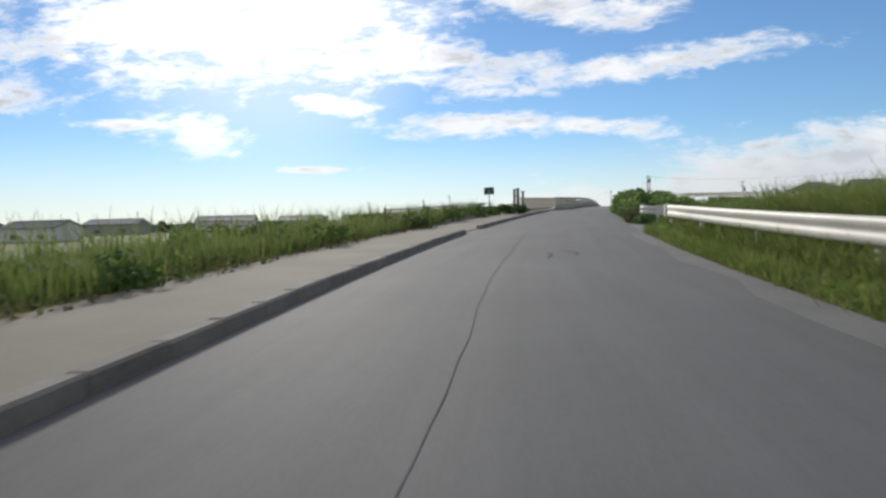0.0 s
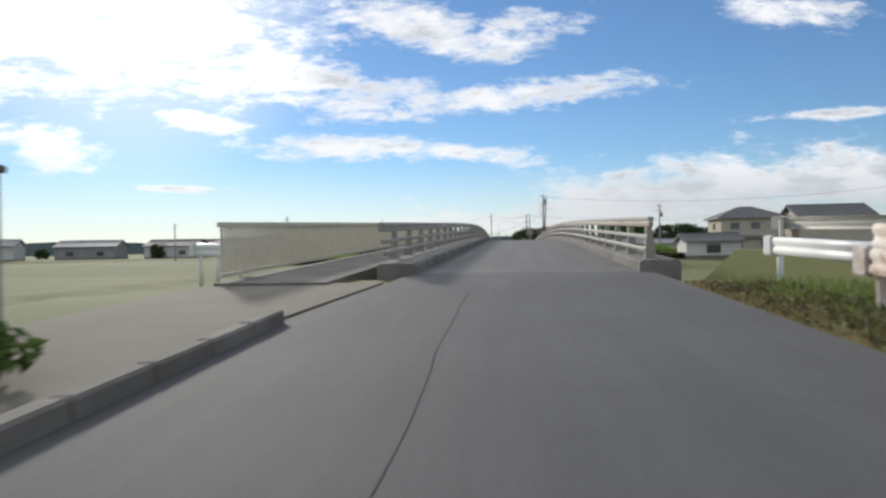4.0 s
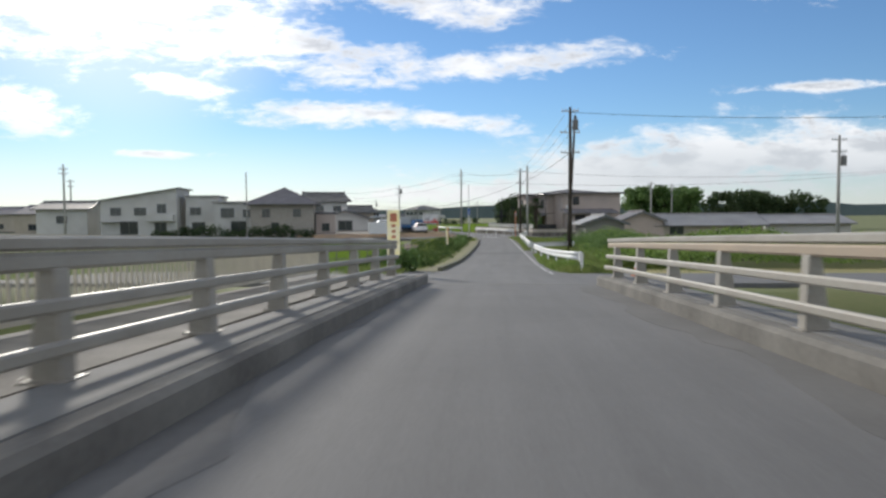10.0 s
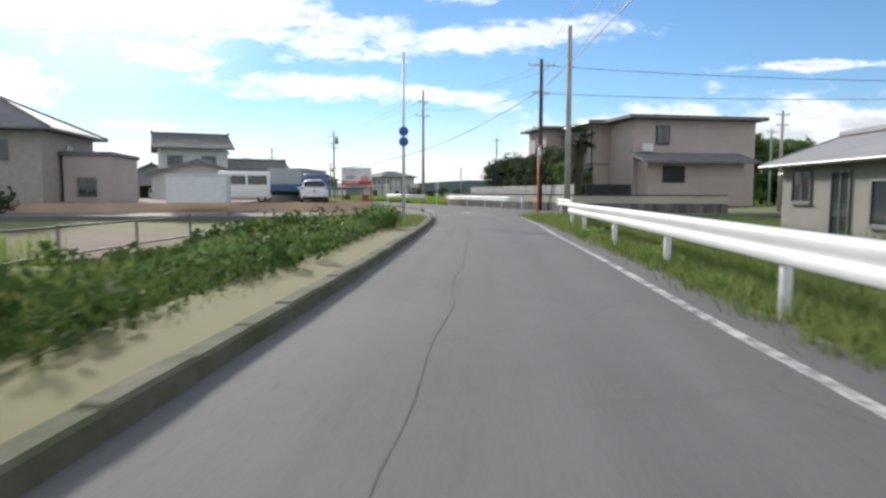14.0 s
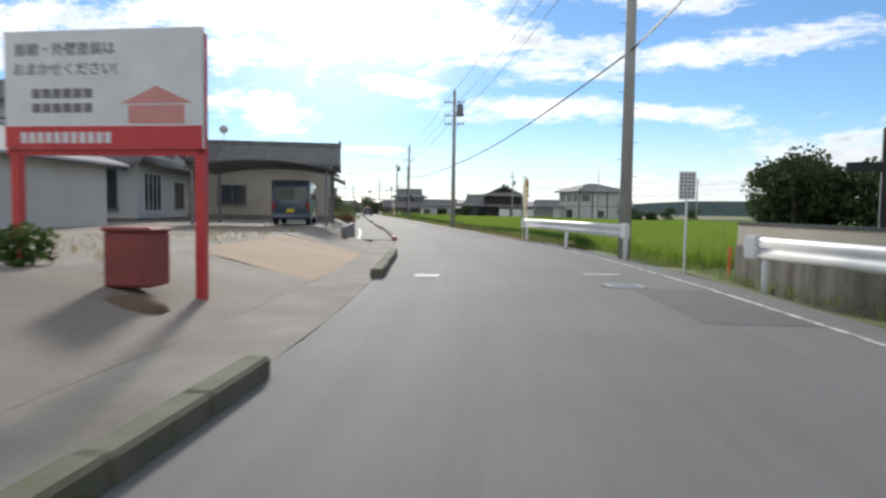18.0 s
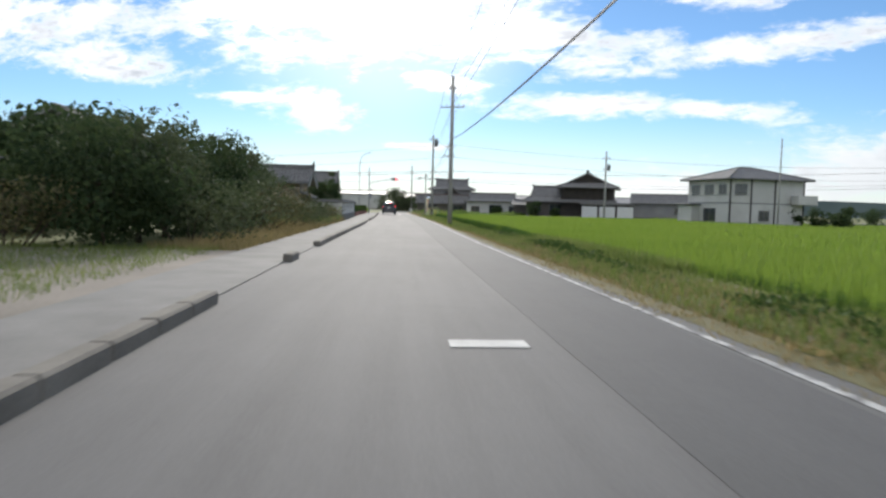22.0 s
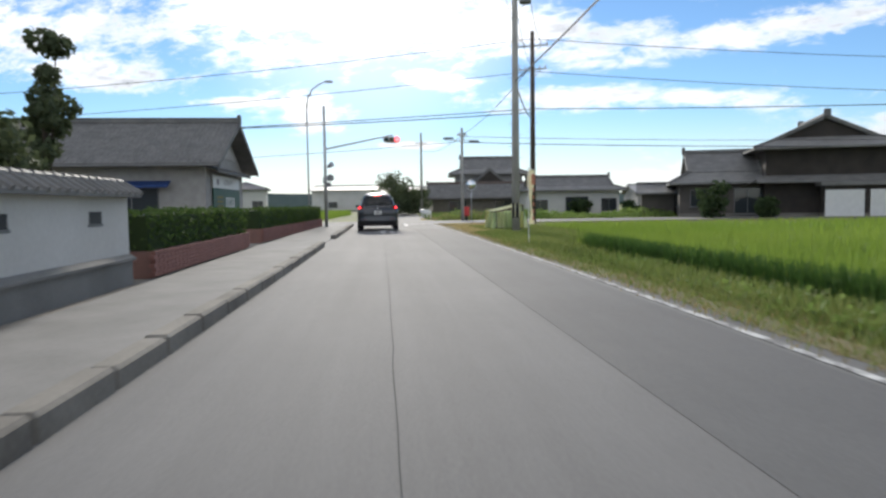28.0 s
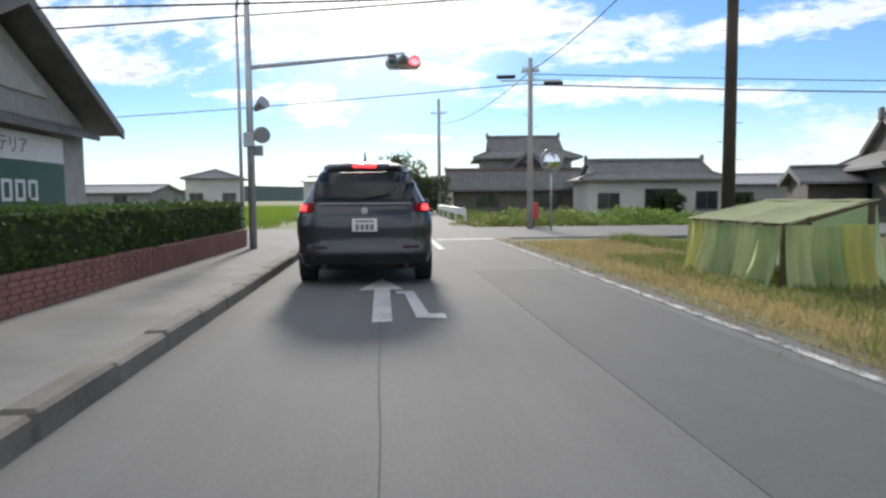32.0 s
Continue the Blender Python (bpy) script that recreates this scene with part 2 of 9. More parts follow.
def asphalt(name, a, b, wear=0.25, cracks=0.25):
    """Worn asphalt: streaks along the road, stains, aggregate and fine cracks. The uv map road holds offset and distance in metres."""
    m = mat(name, a, b, 0.86, scale=0.45, fine=110, bump=0.4, amount=0.6, spec=0.3)
    N, L = m.node_tree.nodes, m.node_tree.links
    p = N["Principled BSDF"]
    base = p.inputs["Base Color"].links[0].from_socket

    def node(kind, **k):
        n = N.new(kind)
        for q, w in k.items():
            n.inputs[q].default_value = w
        return n

    def mth(op, x, y, clamp=True):
        n = N.new("ShaderNodeMath")
        n.operation, n.use_clamp = op, clamp
        for i, w in enumerate((x, y)):
            if isinstance(w, (int, float)):
                n.inputs[i].default_value = w
            else:
                L.new(w, n.inputs[i])
        return n.outputs[0]

    uvn = N.new("ShaderNodeUVMap")
    uvn.uv_map = "road"
    mp = node("ShaderNodeMapping")
    mp.inputs["Scale"].default_value = (1.0, 0.045, 1.0)
    L.new(uvn.outputs[0], mp.inputs["Vector"])
    st = node("ShaderNodeTexNoise", Scale=1.7, Detail=6.0, Roughness=0.65)
    L.new(mp.outputs[0], st.inputs["Vector"])
    pos = N.new("ShaderNodeNewGeometry").outputs["Position"]
    ag = node("ShaderNodeTexNoise", Scale=38.0, Detail=4.0, Roughness=0.75)
    L.new(pos, ag.inputs["Vector"])
    blot = node("ShaderNodeTexNoise", Scale=0.9, Detail=7.0, Roughness=0.7)
    L.new(pos, blot.inputs["Vector"])
    f = mth("ADD", mth("MULTIPLY", st.outputs["Fac"], wear * 2.2, False), mth("ADD", mth("MULTIPLY", ag.outputs["Fac"], 0.75, False), mth("MULTIPLY", blot.outputs["Fac"], 0.45, False), False), False)
    f = mth("ADD", f, 1.0 - wear * 1.1 - 0.375 - 0.225, False)
    vo = N.new("ShaderNodeTexVoronoi")
    vo.feature = "DISTANCE_TO_EDGE"
    vo.inputs["Scale"].default_value = 0.55
    wp = node("ShaderNodeTexNoise", Scale=1.4, Detail=5.0)
    L.new(pos, wp.inputs["Vector"])
    mixv = N.new("ShaderNodeMix")
    mixv.data_type = "VECTOR"
    mixv.inputs[0].default_value = 0.35
    L.new(pos, mixv.inputs[4]), L.new(wp.outputs["Color"], mixv.inputs[5])
    L.new(mixv.outputs[1], vo.inputs["Vector"])
    edge = mth("SUBTRACT", 1.0, mth("MULTIPLY", vo.outputs["Distance"], 110.0))
    some = node("ShaderNodeTexNoise", Scale=0.11, Detail=2.0)
    L.new(pos, some.inputs["Vector"])
    edge = mth("MULTIPLY", edge, mth("MULTIPLY", mth("SUBTRACT", some.outputs["Fac"], 0.5), 5.0 * cracks))
    f = mth("MULTIPLY", f, mth("SUBTRACT", 1.0, mth("MULTIPLY", edge, 0.6)), False)
    vm = N.new("ShaderNodeVectorMath")
    vm.operation = "SCALE"
    L.new(base, vm.inputs[0]), L.new(f, vm.inputs["Scale"])
    L.new(vm.outputs[0], p.inputs["Base Color"])
    return m


ASPHALT = asphalt("asphalt", (0.165, 0.163, 0.158), (0.13, 0.129, 0.126))
ASPHALTD = asphalt("dark_asphalt", (0.122, 0.121, 0.118), (0.094, 0.093, 0.091))
PATCH = asphalt("asphalt_patch", (0.124, 0.124, 0.122), (0.1, 0.1, 0.099), 0.15, 0.0)
CONC = mat("concrete", (0.235, 0.23, 0.217), (0.15, 0.147, 0.138), 0.9, scale=1.2, fine=35, bump=0.2, amount=0.6)
CONCD = mat("weathered_concrete", (0.25, 0.235, 0.205), (0.11, 0.1, 0.085), 0.93, scale=0.9, fine=25, bump=0.3, amount=0.6)
POLEC = mat("pole_concrete", (0.42, 0.41, 0.38), (0.3, 0.29, 0.27), 0.85, scale=1.5, fine=40, bump=0.12)
PAINTW = mat("road_paint", (0.72, 0.72, 0.69), (0.3, 0.3, 0.29), 0.8, scale=2.0, fine=25, bump=0.2, amount=0.7)
RAILW = mat("white_guardrail", (0.78, 0.78, 0.76), (0.6, 0.6, 0.58), 0.45, scale=0.8, fine=14, bump=0.04, amount=0.7)
RAILR = mat("rusty_guardrail", (0.72, 0.71, 0.68), (0.33, 0.2, 0.12), 0.6, scale=1.7, fine=9, bump=0.08, amount=0.45)
BRAIL = mat("bridge_rail_paint", (0.4, 0.378, 0.33), (0.25, 0.225, 0.185), 0.55, scale=1.1, fine=20, bump=0.06, amount=0.7)
STAINW = mat("streaked_concrete", (0.21, 0.195, 0.168), (0.06, 0.054, 0.046), 0.95, scale=2.6, fine=30, bump=0.3, amount=0.42, zs=0.16)
KERBM = mat("mossy_kerb", (0.17, 0.16, 0.12), (0.075, 0.085, 0.04), 0.95, scale=2.2, fine=25, bump=0.4, amount=0.5)
LINEW = mat("worn_road_line", (0.55, 0.55, 0.53), (0.17, 0.168, 0.163), 0.85, scale=3.5, fine=22, bump=0.3, amount=0.22)
TANRAIL = mat("faded_tan_rail_paint", (0.4, 0.31, 0.22), (0.3, 0.25, 0.19), 0.6, scale=0.7, fine=16, bump=0.06, amount=0.6)
BKERB = mat("bridge_kerb_concrete", (0.24, 0.228, 0.2), (0.125, 0.117, 0.104), 0.94, scale=1.0, fine=26, bump=0.3, amount=0.42, zs=0.6)
GUTTERD = mat("gutter_dark", (0.11, 0.108, 0.102), (0.155, 0.152, 0.146), 0.92, scale=0.8, fine=14, bump=0.3, amount=0.5)
PATHD = mat("path_dirt", (0.22, 0.195, 0.155), (0.15, 0.135, 0.1), 0.95, scale=0.5, fine=18, bump=0.5, amount=0.6)
RAILO = mat("old_guardrail", (0.56, 0.54, 0.48), (0.4, 0.37, 0.3), 0.55, scale=1.2, fine=14, bump=0.06, amount=0.7)
OLIVED = mat("dull_dark_leaf", (0.105, 0.13, 0.062), (0.06, 0.08, 0.038), 0.75, scale=0.6, fine=4, bump=0, amount=0.7, isle=0.6, leaf=0.3)
OLIVE = mat("olive_weeds", (0.16, 0.16, 0.06), (0.1, 0.085, 0.045), 0.7, scale=0.8, fine=3, bump=0, amount=0.8, isle=0.7, leaf=0.3)
STEEL = mat("galvanised_steel", (0.5, 0.51, 0.52), (0.38, 0.39, 0.4), 0.42, 0.7, scale=2, fine=30, bump=0.05)
DARKM = mat("dark_metal", (0.03, 0.03, 0.032), (0.02, 0.02, 0.02), 0.5, 0.3, scale=2, fine=30, bump=0.05)
BROWNM = mat("brown_pipe", (0.12, 0.085, 0.06), (0.07, 0.05, 0.04), 0.6, scale=2, fine=30)
WOODP = mat("dark_timber_pole", (0.09, 0.07, 0.055), (0.05, 0.04, 0.032), 0.9, scale=1.2, fine=18, bump=0.3)
SOIL = mat("soil", (0.17, 0.115, 0.075), (0.09, 0.06, 0.04), 0.95, scale=0.6, fine=14, bump=0.6, amount=0.6)
GRAVEL = mat("gravel_lot", (0.28, 0.25, 0.21), (0.16, 0.14, 0.115), 0.95, scale=0.3, fine=22, bump=0.6, amount=0.45)
GRASSG = mat("rough_grass", (0.1, 0.14, 0.04), (0.18, 0.17, 0.07), 0.95, scale=0.18, fine=9, bump=0.6, amount=0.7)
PADDYG = mat("paddy_floor", (0.07, 0.12, 0.025), (0.045, 0.08, 0.018), 0.95, scale=0.5, fine=8, bump=0.8)
# darker green than RICE: the shade of the field's flank as colour
RICED = mat("shaded_rice_blades", (0.05, 0.115, 0.022), (0.095, 0.175, 0.032), 0.7, scale=0.3, fine=4, bump=0, amount=0.8, isle=0.5, leaf=0.25)
RICE = mat("rice_blades", (0.155, 0.255, 0.033), (0.25, 0.34, 0.056), 0.6, scale=0.12, fine=4, bump=0, amount=0.8, isle=0.5, leaf=0.5)
GRASS = mat("grass_blades", (0.11, 0.18, 0.035), (0.25, 0.28, 0.085), 0.7, scale=0.3, fine=3, bump=0, amount=0.8, isle=0.6, leaf=0.4)
STRAW = mat("mown_straw", (0.56, 0.45, 0.22), (0.36, 0.3, 0.14), 0.8, scale=0.5, fine=3, bump=0, amount=0.7, isle=0.6, leaf=0.3)
DRYG = mat("dry_grass", (0.42, 0.32, 0.16), (0.23, 0.2, 0.085), 0.8, scale=0.5, fine=3, bump=0, amount=0.8, isle=0.6, leaf=0.3)
LEAF = mat("leaves", (0.045, 0.085, 0.024), (0.1, 0.155, 0.042), 0.75, spec=0.15, scale=0.5, fine=3, bump=0, amount=0.9, isle=0.7, leaf=0.3)
LEAFY = mat("sunlit_weeds", (0.13, 0.22, 0.045), (0.26, 0.35, 0.1), 0.65, spec=0.2, scale=0.4, fine=3, bump=0, amount=0.9, isle=0.7, leaf=0.45)
DULLP = mat("dull_pipe", (0.2, 0.195, 0.18), (0.12, 0.11, 0.1), 0.65, 0.2, scale=2, fine=20, bump=0.06)
LEAFL = mat("light_leaves", (0.085, 0.16, 0.045), (0.17, 0.25, 0.085), 0.65, spec=0.2, scale=0.5, fine=3, bump=0, amount=0.9, isle=0.7, leaf=0.4)
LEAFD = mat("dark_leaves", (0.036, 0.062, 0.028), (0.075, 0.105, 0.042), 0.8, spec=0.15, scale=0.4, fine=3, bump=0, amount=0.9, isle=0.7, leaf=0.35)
FLOWER = mat("red_flowers", (0.2, 0.07, 0.05), (0.09, 0.12, 0.04), 0.6, scale=1, fine=3, bump=0, isle=0.5, leaf=0.3)
BARK = mat("bark", (0.1, 0.075, 0.05), (0.05, 0.038, 0.028), 0.95, scale=4, fine=25, bump=0.6)
TILE = mat("grey_roof_tile", (0.13, 0.128, 0.123), (0.21, 0.205, 0.195), 0.68, scale=1.5, fine=9, bump=0.15, isle=0.4, spec=0.25)
TILEB = mat("brown_roof_tile", (0.16, 0.12, 0.1), (0.1, 0.075, 0.065), 0.6, scale=1.5, fine=9, bump=0.15, isle=0.4)
ROOFM = mat("metal_roof", (0.36, 0.35, 0.34), (0.27, 0.265, 0.26), 0.6, 0.0, scale=0.5, fine=8, bump=0.05)
ROOFS = mat("slate_roof", (0.2, 0.19, 0.2), (0.13, 0.125, 0.13), 0.75, scale=1.2, fine=12, bump=0.2)
WHITEW = mat("white_plaster", (0.63, 0.62, 0.59), (0.47, 0.46, 0.43), 0.85, scale=0.5, fine=15, bump=0.1, amount=0.7)
CREAMW = mat("cream_siding", (0.5, 0.45, 0.37), (0.4, 0.36, 0.29), 0.8, scale=0.6, fine=15, bump=0.1)
TANW = mat("tan_siding", (0.42, 0.37, 0.3), (0.34, 0.3, 0.24), 0.8, scale=0.6, fine=15, bump=0.1)
BROWNW = mat("brown_siding", (0.5, 0.42, 0.37), (0.41, 0.345, 0.305), 0.8, scale=0.6, fine=15, bump=0.1)
GREYW = mat("grey_siding", (0.33, 0.32, 0.31), (0.25, 0.245, 0.24), 0.8, scale=0.6, fine=15, bump=0.1)
DARKW = mat("dark_timber_wall", (0.055, 0.045, 0.038), (0.03, 0.026, 0.023), 0.85, scale=1.2, fine=20, bump=0.25)
FRAME = mat("window_frame", (0.2, 0.2, 0.2), (0.15, 0.15, 0.15), 0.45, 0.4, bump=0.02)
TRIMW = mat("white_trim", (0.75, 0.75, 0.73), (0.65, 0.65, 0.63), 0.5, bump=0.03)
GLASS = mat("window_glass", (0.045, 0.055, 0.06), (0.03, 0.035, 0.04), 0.06, scale=0.3, bump=0.0, spec=0.8)
REDP = mat("red_paint", (0.62, 0.07, 0.07), (0.5, 0.05, 0.05), 0.5, bump=0.05)
REDBRICK = mat("red_brick", (0.31, 0.15, 0.125), (0.235, 0.115, 0.095), 0.9, scale=2, fine=20, bump=0.3, obj=0.2)
ORANGE = mat("orange_paint", (0.75, 0.2, 0.05), (0.6, 0.15, 0.04), 0.5, bump=0.03)
YELLOW = mat("yellow_cloth", (0.8, 0.73, 0.36), (0.76, 0.74, 0.58), 0.8, scale=3, fine=10, bump=0.1, leaf=0.3)
BLUES = mat("blue_steel", (0.05, 0.14, 0.26), (0.04, 0.1, 0.2), 0.5, scale=0.8, bump=0.05)
BLACK = mat("black_rubber", (0.015, 0.015, 0.016), (0.02, 0.02, 0.02), 0.8, bump=0.05)

# ---- helpers for shapes ----
def thing(name, label, category, m=None, group="", kind=""):
    e = new(name)
    e.empty_display_size = 0.2
    e.matrix_world = m or Matrix()
    return tagged(e, label, category, group, kind)


def mesh_of(bm, name="mesh", smooth=False):
    me = bpy.data.meshes.new(name)
    bm.normal_update()
    bm.to_mesh(me)
    bm.free()
    if smooth:
        me.shade_smooth()
    return me


def part(name, bm, material, parent, label="", m=None, smooth=False):
    me = bm if isinstance(bm, bpy.types.Mesh) else mesh_of(bm, name, smooth)
    if not me.materials:
        me.materials.append(material)
    ob = new(name, me)
    ob.parent = parent
    if m is not None:
        ob.matrix_basis = m
    if label:
        ob["label"] = label
    return ob


def solo(name, bm, material, label, category, m=None, group="", kind="", smooth=False):
    me = bm if isinstance(bm, bpy.types.Mesh) else mesh_of(bm, name, smooth)
    if not me.materials:
        me.materials.append(material)
    ob = new(name, me)
    if m is not None:
        ob.matrix_world = m
    return tagged(ob, label, category, group, kind)


def box(bm, x0, x1, y0, y1, z0, z1, bevel=0.0, m=None):
    mm = Matrix.LocRotScale(((x0 + x1) / 2, (y0 + y1) / 2, (z0 + z1) / 2), None, (x1 - x0, y1 - y0, z1 - z0))
    r = bmesh.ops.create_cube(bm, size=1.0, matrix=(m or Matrix()) @ mm)
    if bevel:
        es = list({e for w in r["verts"] for e in w.link_edges})
        bmesh.ops.bevel(bm, geom=es, offset=bevel, segments=1, affect="EDGES")
    return bm


def B(*a, **k):
    return box(bmesh.new(), *a, **k)


def tube(bm, p, q, r0, r1=None, seg=10, cap=True):
    p, q = Vector(p), Vector(q)
    r1 = r0 if r1 is None else r1
    d = q - p
    m = Matrix.Translation((p + q) / 2) @ d.to_track_quat("Z", "Y").to_matrix().to_4x4()
    bmesh.ops.create_cone(bm, cap_ends=cap, segments=seg, radius1=r0, radius2=r1, depth=d.length, matrix=m)
    return bm


def T(*a, **k):
    return tube(bmesh.new(), *a, **k)


def poly(bm, pts, thick=0.0):
    vs = [bm.verts.new(p) for p in pts]
    f = bm.faces.new(vs)
    if thick:
        r = bmesh.ops.extrude_face_region(bm, geom=[f])
        for w in r["geom"]:
            if isinstance(w, bmesh.types.BMVert):
                w.co.z -= thick
    return bm


def prism(bm, prof, x0, x1, m=None):
    """A profile in y, z drawn out along x."""
    a = [bm.verts.new((x0, y, z)) for y, z in prof]
    b = [bm.verts.new((x1, y, z)) for y, z in prof]
    n = len(prof)
    bm.faces.new(a[::-1]), bm.faces.new(b)
    for i in range(n):
        bm.faces.new((a[i], a[(i + 1) % n], b[(i + 1) % n], b[i]))
    if m is not None:
        bmesh.ops.transform(bm, matrix=m, verts=a + b)
    return bm


def quads(name, V, material):
    """A mesh from an array of quads, n x 4 x 3."""
    n = len(V)
    me = bpy.data.meshes.new(name)
    me.vertices.add(4 * n), me.loops.add(4 * n), me.polygons.add(n)
    me.vertices.foreach_set("co", np.ascontiguousarray(V, dtype=np.float32).ravel())
    me.loops.foreach_set("vertex_index", np.arange(4 * n, dtype=np.int32))
    me.polygons.foreach_set("loop_start", np.arange(0, 4 * n, 4, dtype=np.int32))
    me.update(calc_edges=True)
    me.materials.append(material)
    return me


def sweep(bm, line, prof, closed=True, cap=True):
    """A profile (across to the right, up) carried along a line of points."""
    rings = []
    for i, p in enumerate(line):
        a, b = line[max(i - 1, 0)], line[min(i + 1, len(line) - 1)]
        d = (Vector(b) - Vector(a)).normalized()
        r = Vector((d.y, -d.x, 0)).normalized()
        up = r.cross(d)
        rings.append([bm.verts.new(Vector(p) + r * x + up * z) for x, z in prof])
    n = len(prof)
    for a, b in zip(rings, rings[1:]):
        for i in range(n if closed else n - 1):
            bm.faces.new((a[i], b[i], b[(i + 1) % n], a[(i + 1) % n]))
    if cap and closed:
        bm.faces.new(rings[0]), bm.faces.new(rings[-1][::-1])
    bmesh.ops.recalc_face_normals(bm, faces=bm.faces)
    return bm


# ---- the line of the road ----
ROAD = [(0.6, -40, -3.1), (0.3, -18, -2.5), (0.05, 0, -1.82), (-0.05, 11.2, -1.39), (0.4, 22.8, -0.91), (1.4, 35.3, -0.39), (2.86, 48.4, 0.17), (4.71, 61.4, 0.69),
        (6.88, 74, 1.15), (9.1, 86.5, 1.57), (11.2, 99.3, 1.88), (13.2, 112, 1.93), (15.2, 124.9, 1.65), (17.15, 138.5, 1.17), (19.2, 152.1, 0.58), (21.5, 165.3, 0.1),
        (23.9, 179, 0), (26.2, 193.2, 0), (27.9, 206.2, 0), (28.5, 218, 0), (27.8, 229.7, 0), (26.0, 241.2, 0), (23.0, 252.7, 0), (19.25, 263.9, 0), (15.1, 274.9, 0), (6.9, 296.9, 0),
        (-0.1, 315.8, 0), (-8.6, 338, 0), (-14.0, 351.8, 0), (-29.0, 390, 0), (-40, 420, 0), (-64, 480, 0)]


def catmull(P, k):
    out = []
    for i in range(len(P) - 1):
        a, b, c, d = P[max(i - 1, 0)], P[i], P[i + 1], P[min(i + 2, len(P) - 1)]
        for j in range(k):
            t = j / k
            out.append(0.5 * (2 * b + (c - a) * t + (2 * a - 5 * b + 4 * c - d) * t * t + (3 * b - a - 3 * c + d) * t ** 3))
    return np.array(out + [P[-1]])


LINE = catmull(np.array(ROAD, float), 12)
LEN = np.r_[0, np.cumsum(np.linalg.norm(np.diff(LINE[:, :2], axis=0), axis=1))]
LEN -= LEN[24]
DIR = np.gradient(LINE[:, :2], axis=0)
DIR /= np.linalg.norm(DIR, axis=1)[:, None]


def rz(s):
    return float(np.interp(s, LEN, LINE[:, 2]))


def heading(s):
    return math.atan2(-float(np.interp(s, LEN, DIR[:, 0])), float(np.interp(s, LEN, DIR[:, 1])))


def R(s, lat=0.0, dz=0.0):
    """The place s metres along the road, lat to its right, dz over it."""
    dx, dy = np.interp(s, LEN, DIR[:, 0]), np.interp(s, LEN, DIR[:, 1])
    return Vector((np.interp(s, LEN, LINE[:, 0]) + dy * lat, np.interp(s, LEN, LINE[:, 1]) - dx * lat, rz(s) + dz))


def RM(s, lat=0.0, dz=0.0, turn=0.0):
    return Matrix.Translation(R(s, lat, dz)) @ Matrix.Rotation(heading(s) + radians(turn), 4, "Z")


def along(s0, s1, lat, dz=0.0, step=2.0):
    n = max(1, int(math.ceil(abs(s1 - s0) / step)))
    place = lat if callable(lat) else lambda s: lat
    return [R(s0 + (s1 - s0) * i / n, place(s0 + (s1 - s0) * i / n), dz) for i in range(n + 1)]


def near_road(xy):
    """For places n x 2: distance along, offset to the right and height of the nearest road."""
    s, l, z = np.empty(len(xy)), np.empty(len(xy)), np.empty(len(xy))
    for i in range(0, len(xy), 4000):
        q = xy[i:i + 4000]
        d = ((q[:, None] - LINE[None, :, :2]) ** 2).sum(-1)
        k = d.argmin(1)
        off = q - LINE[k, :2]
        s[i:i + 4000] = LEN[k] + (off * DIR[k]).sum(1)
        l[i:i + 4000] = off[:, 0] * DIR[k, 1] - off[:, 1] * DIR[k, 0]
        z[i:i + 4000] = LINE[k, 2]
    return s, l, z


def ramp(x, a, b):
    t = np.clip((x - a) / (b - a), 0, 1)
    return t * t * (3 - 2 * t)


def ground_z(xy):
    xy = np.atleast_2d(np.asarray(xy, float))
    s, l, z = near_road(xy)
    d = np.abs(l)
    left = l < 0
    field = np.where(left, np.interp(s, [0, 140, 160, 205, 215], [-2.4, -2.0, -0.75, -0.75, -0.12]), np.interp(s, [0, 140, 160, 200, 215, 240], [-2.0, -1.6, -0.6, -0.1, -0.35, -0.5]))
    wide = np.where((s > 140) & (s < 152), 16.0, np.where(left, np.where(s < 62, 8.5, np.where(s < 212, 5.2, 6.0)), np.where(s < 62, 5.5, 5.0)))
    wide = np.where((s > 376) & (s < 396), 60, wide)
    span = np.where(s < 150, 9.0, np.where(left, 4.0, 1.6))
    g = (z - 0.12) + (field - (z - 0.12)) * ramp(d, wide, wide + span)
    under = ramp(s, 64.0, 69.0) * (1 - ramp(s, 137.0, 142.5)) * (d < 40)
    g = g + (field - 0.4 - g) * under
    far = np.hypot(xy[:, 0] - 15, xy[:, 1] - 200)
    return np.where(far > 420, -0.9, g)


def gz(x, y):
    return float(ground_z([(x, y)])[0])


# ---- ground: one sheet to the horizon ----
gx = np.r_[-3000, -1500, -800, -400, -250, -160, np.arange(-110, 130, 2.0), 130, 170, 250, 400, 800, 1500, 3000]
gy = np.r_[-2500, -1200, -500, -200, -100, np.arange(-60, 470, 2.0), 470, 520, 600, 750, 1000, 1600, 2600, 4000]
GX, GY = np.meshgrid(gx, gy)
GZ = ground_z(np.c_[GX.ravel(), GY.ravel()])
GZ += 0.05 * np.sin(GX.ravel() * 0.7) * np.cos(GY.ravel() * 0.53) * (np.abs(near_road(np.c_[GX.ravel(), GY.ravel()])[1]) > 7)
me = bpy.data.meshes.new("ground")
nx, ny = len(gx), len(gy)
idx = np.arange(nx * ny).reshape(ny, nx)
F = np.stack([idx[:-1, :-1], idx[:-1, 1:], idx[1:, 1:], idx[1:, :-1]], -1).reshape(-1, 4)
me.from_pydata(np.c_[GX.ravel(), GY.ravel(), GZ].tolist(), [], F.tolist())
me.shade_smooth()
solo("ground", me, GRASSG, "rough green and straw-coloured grassland", "ground", kind="structure")

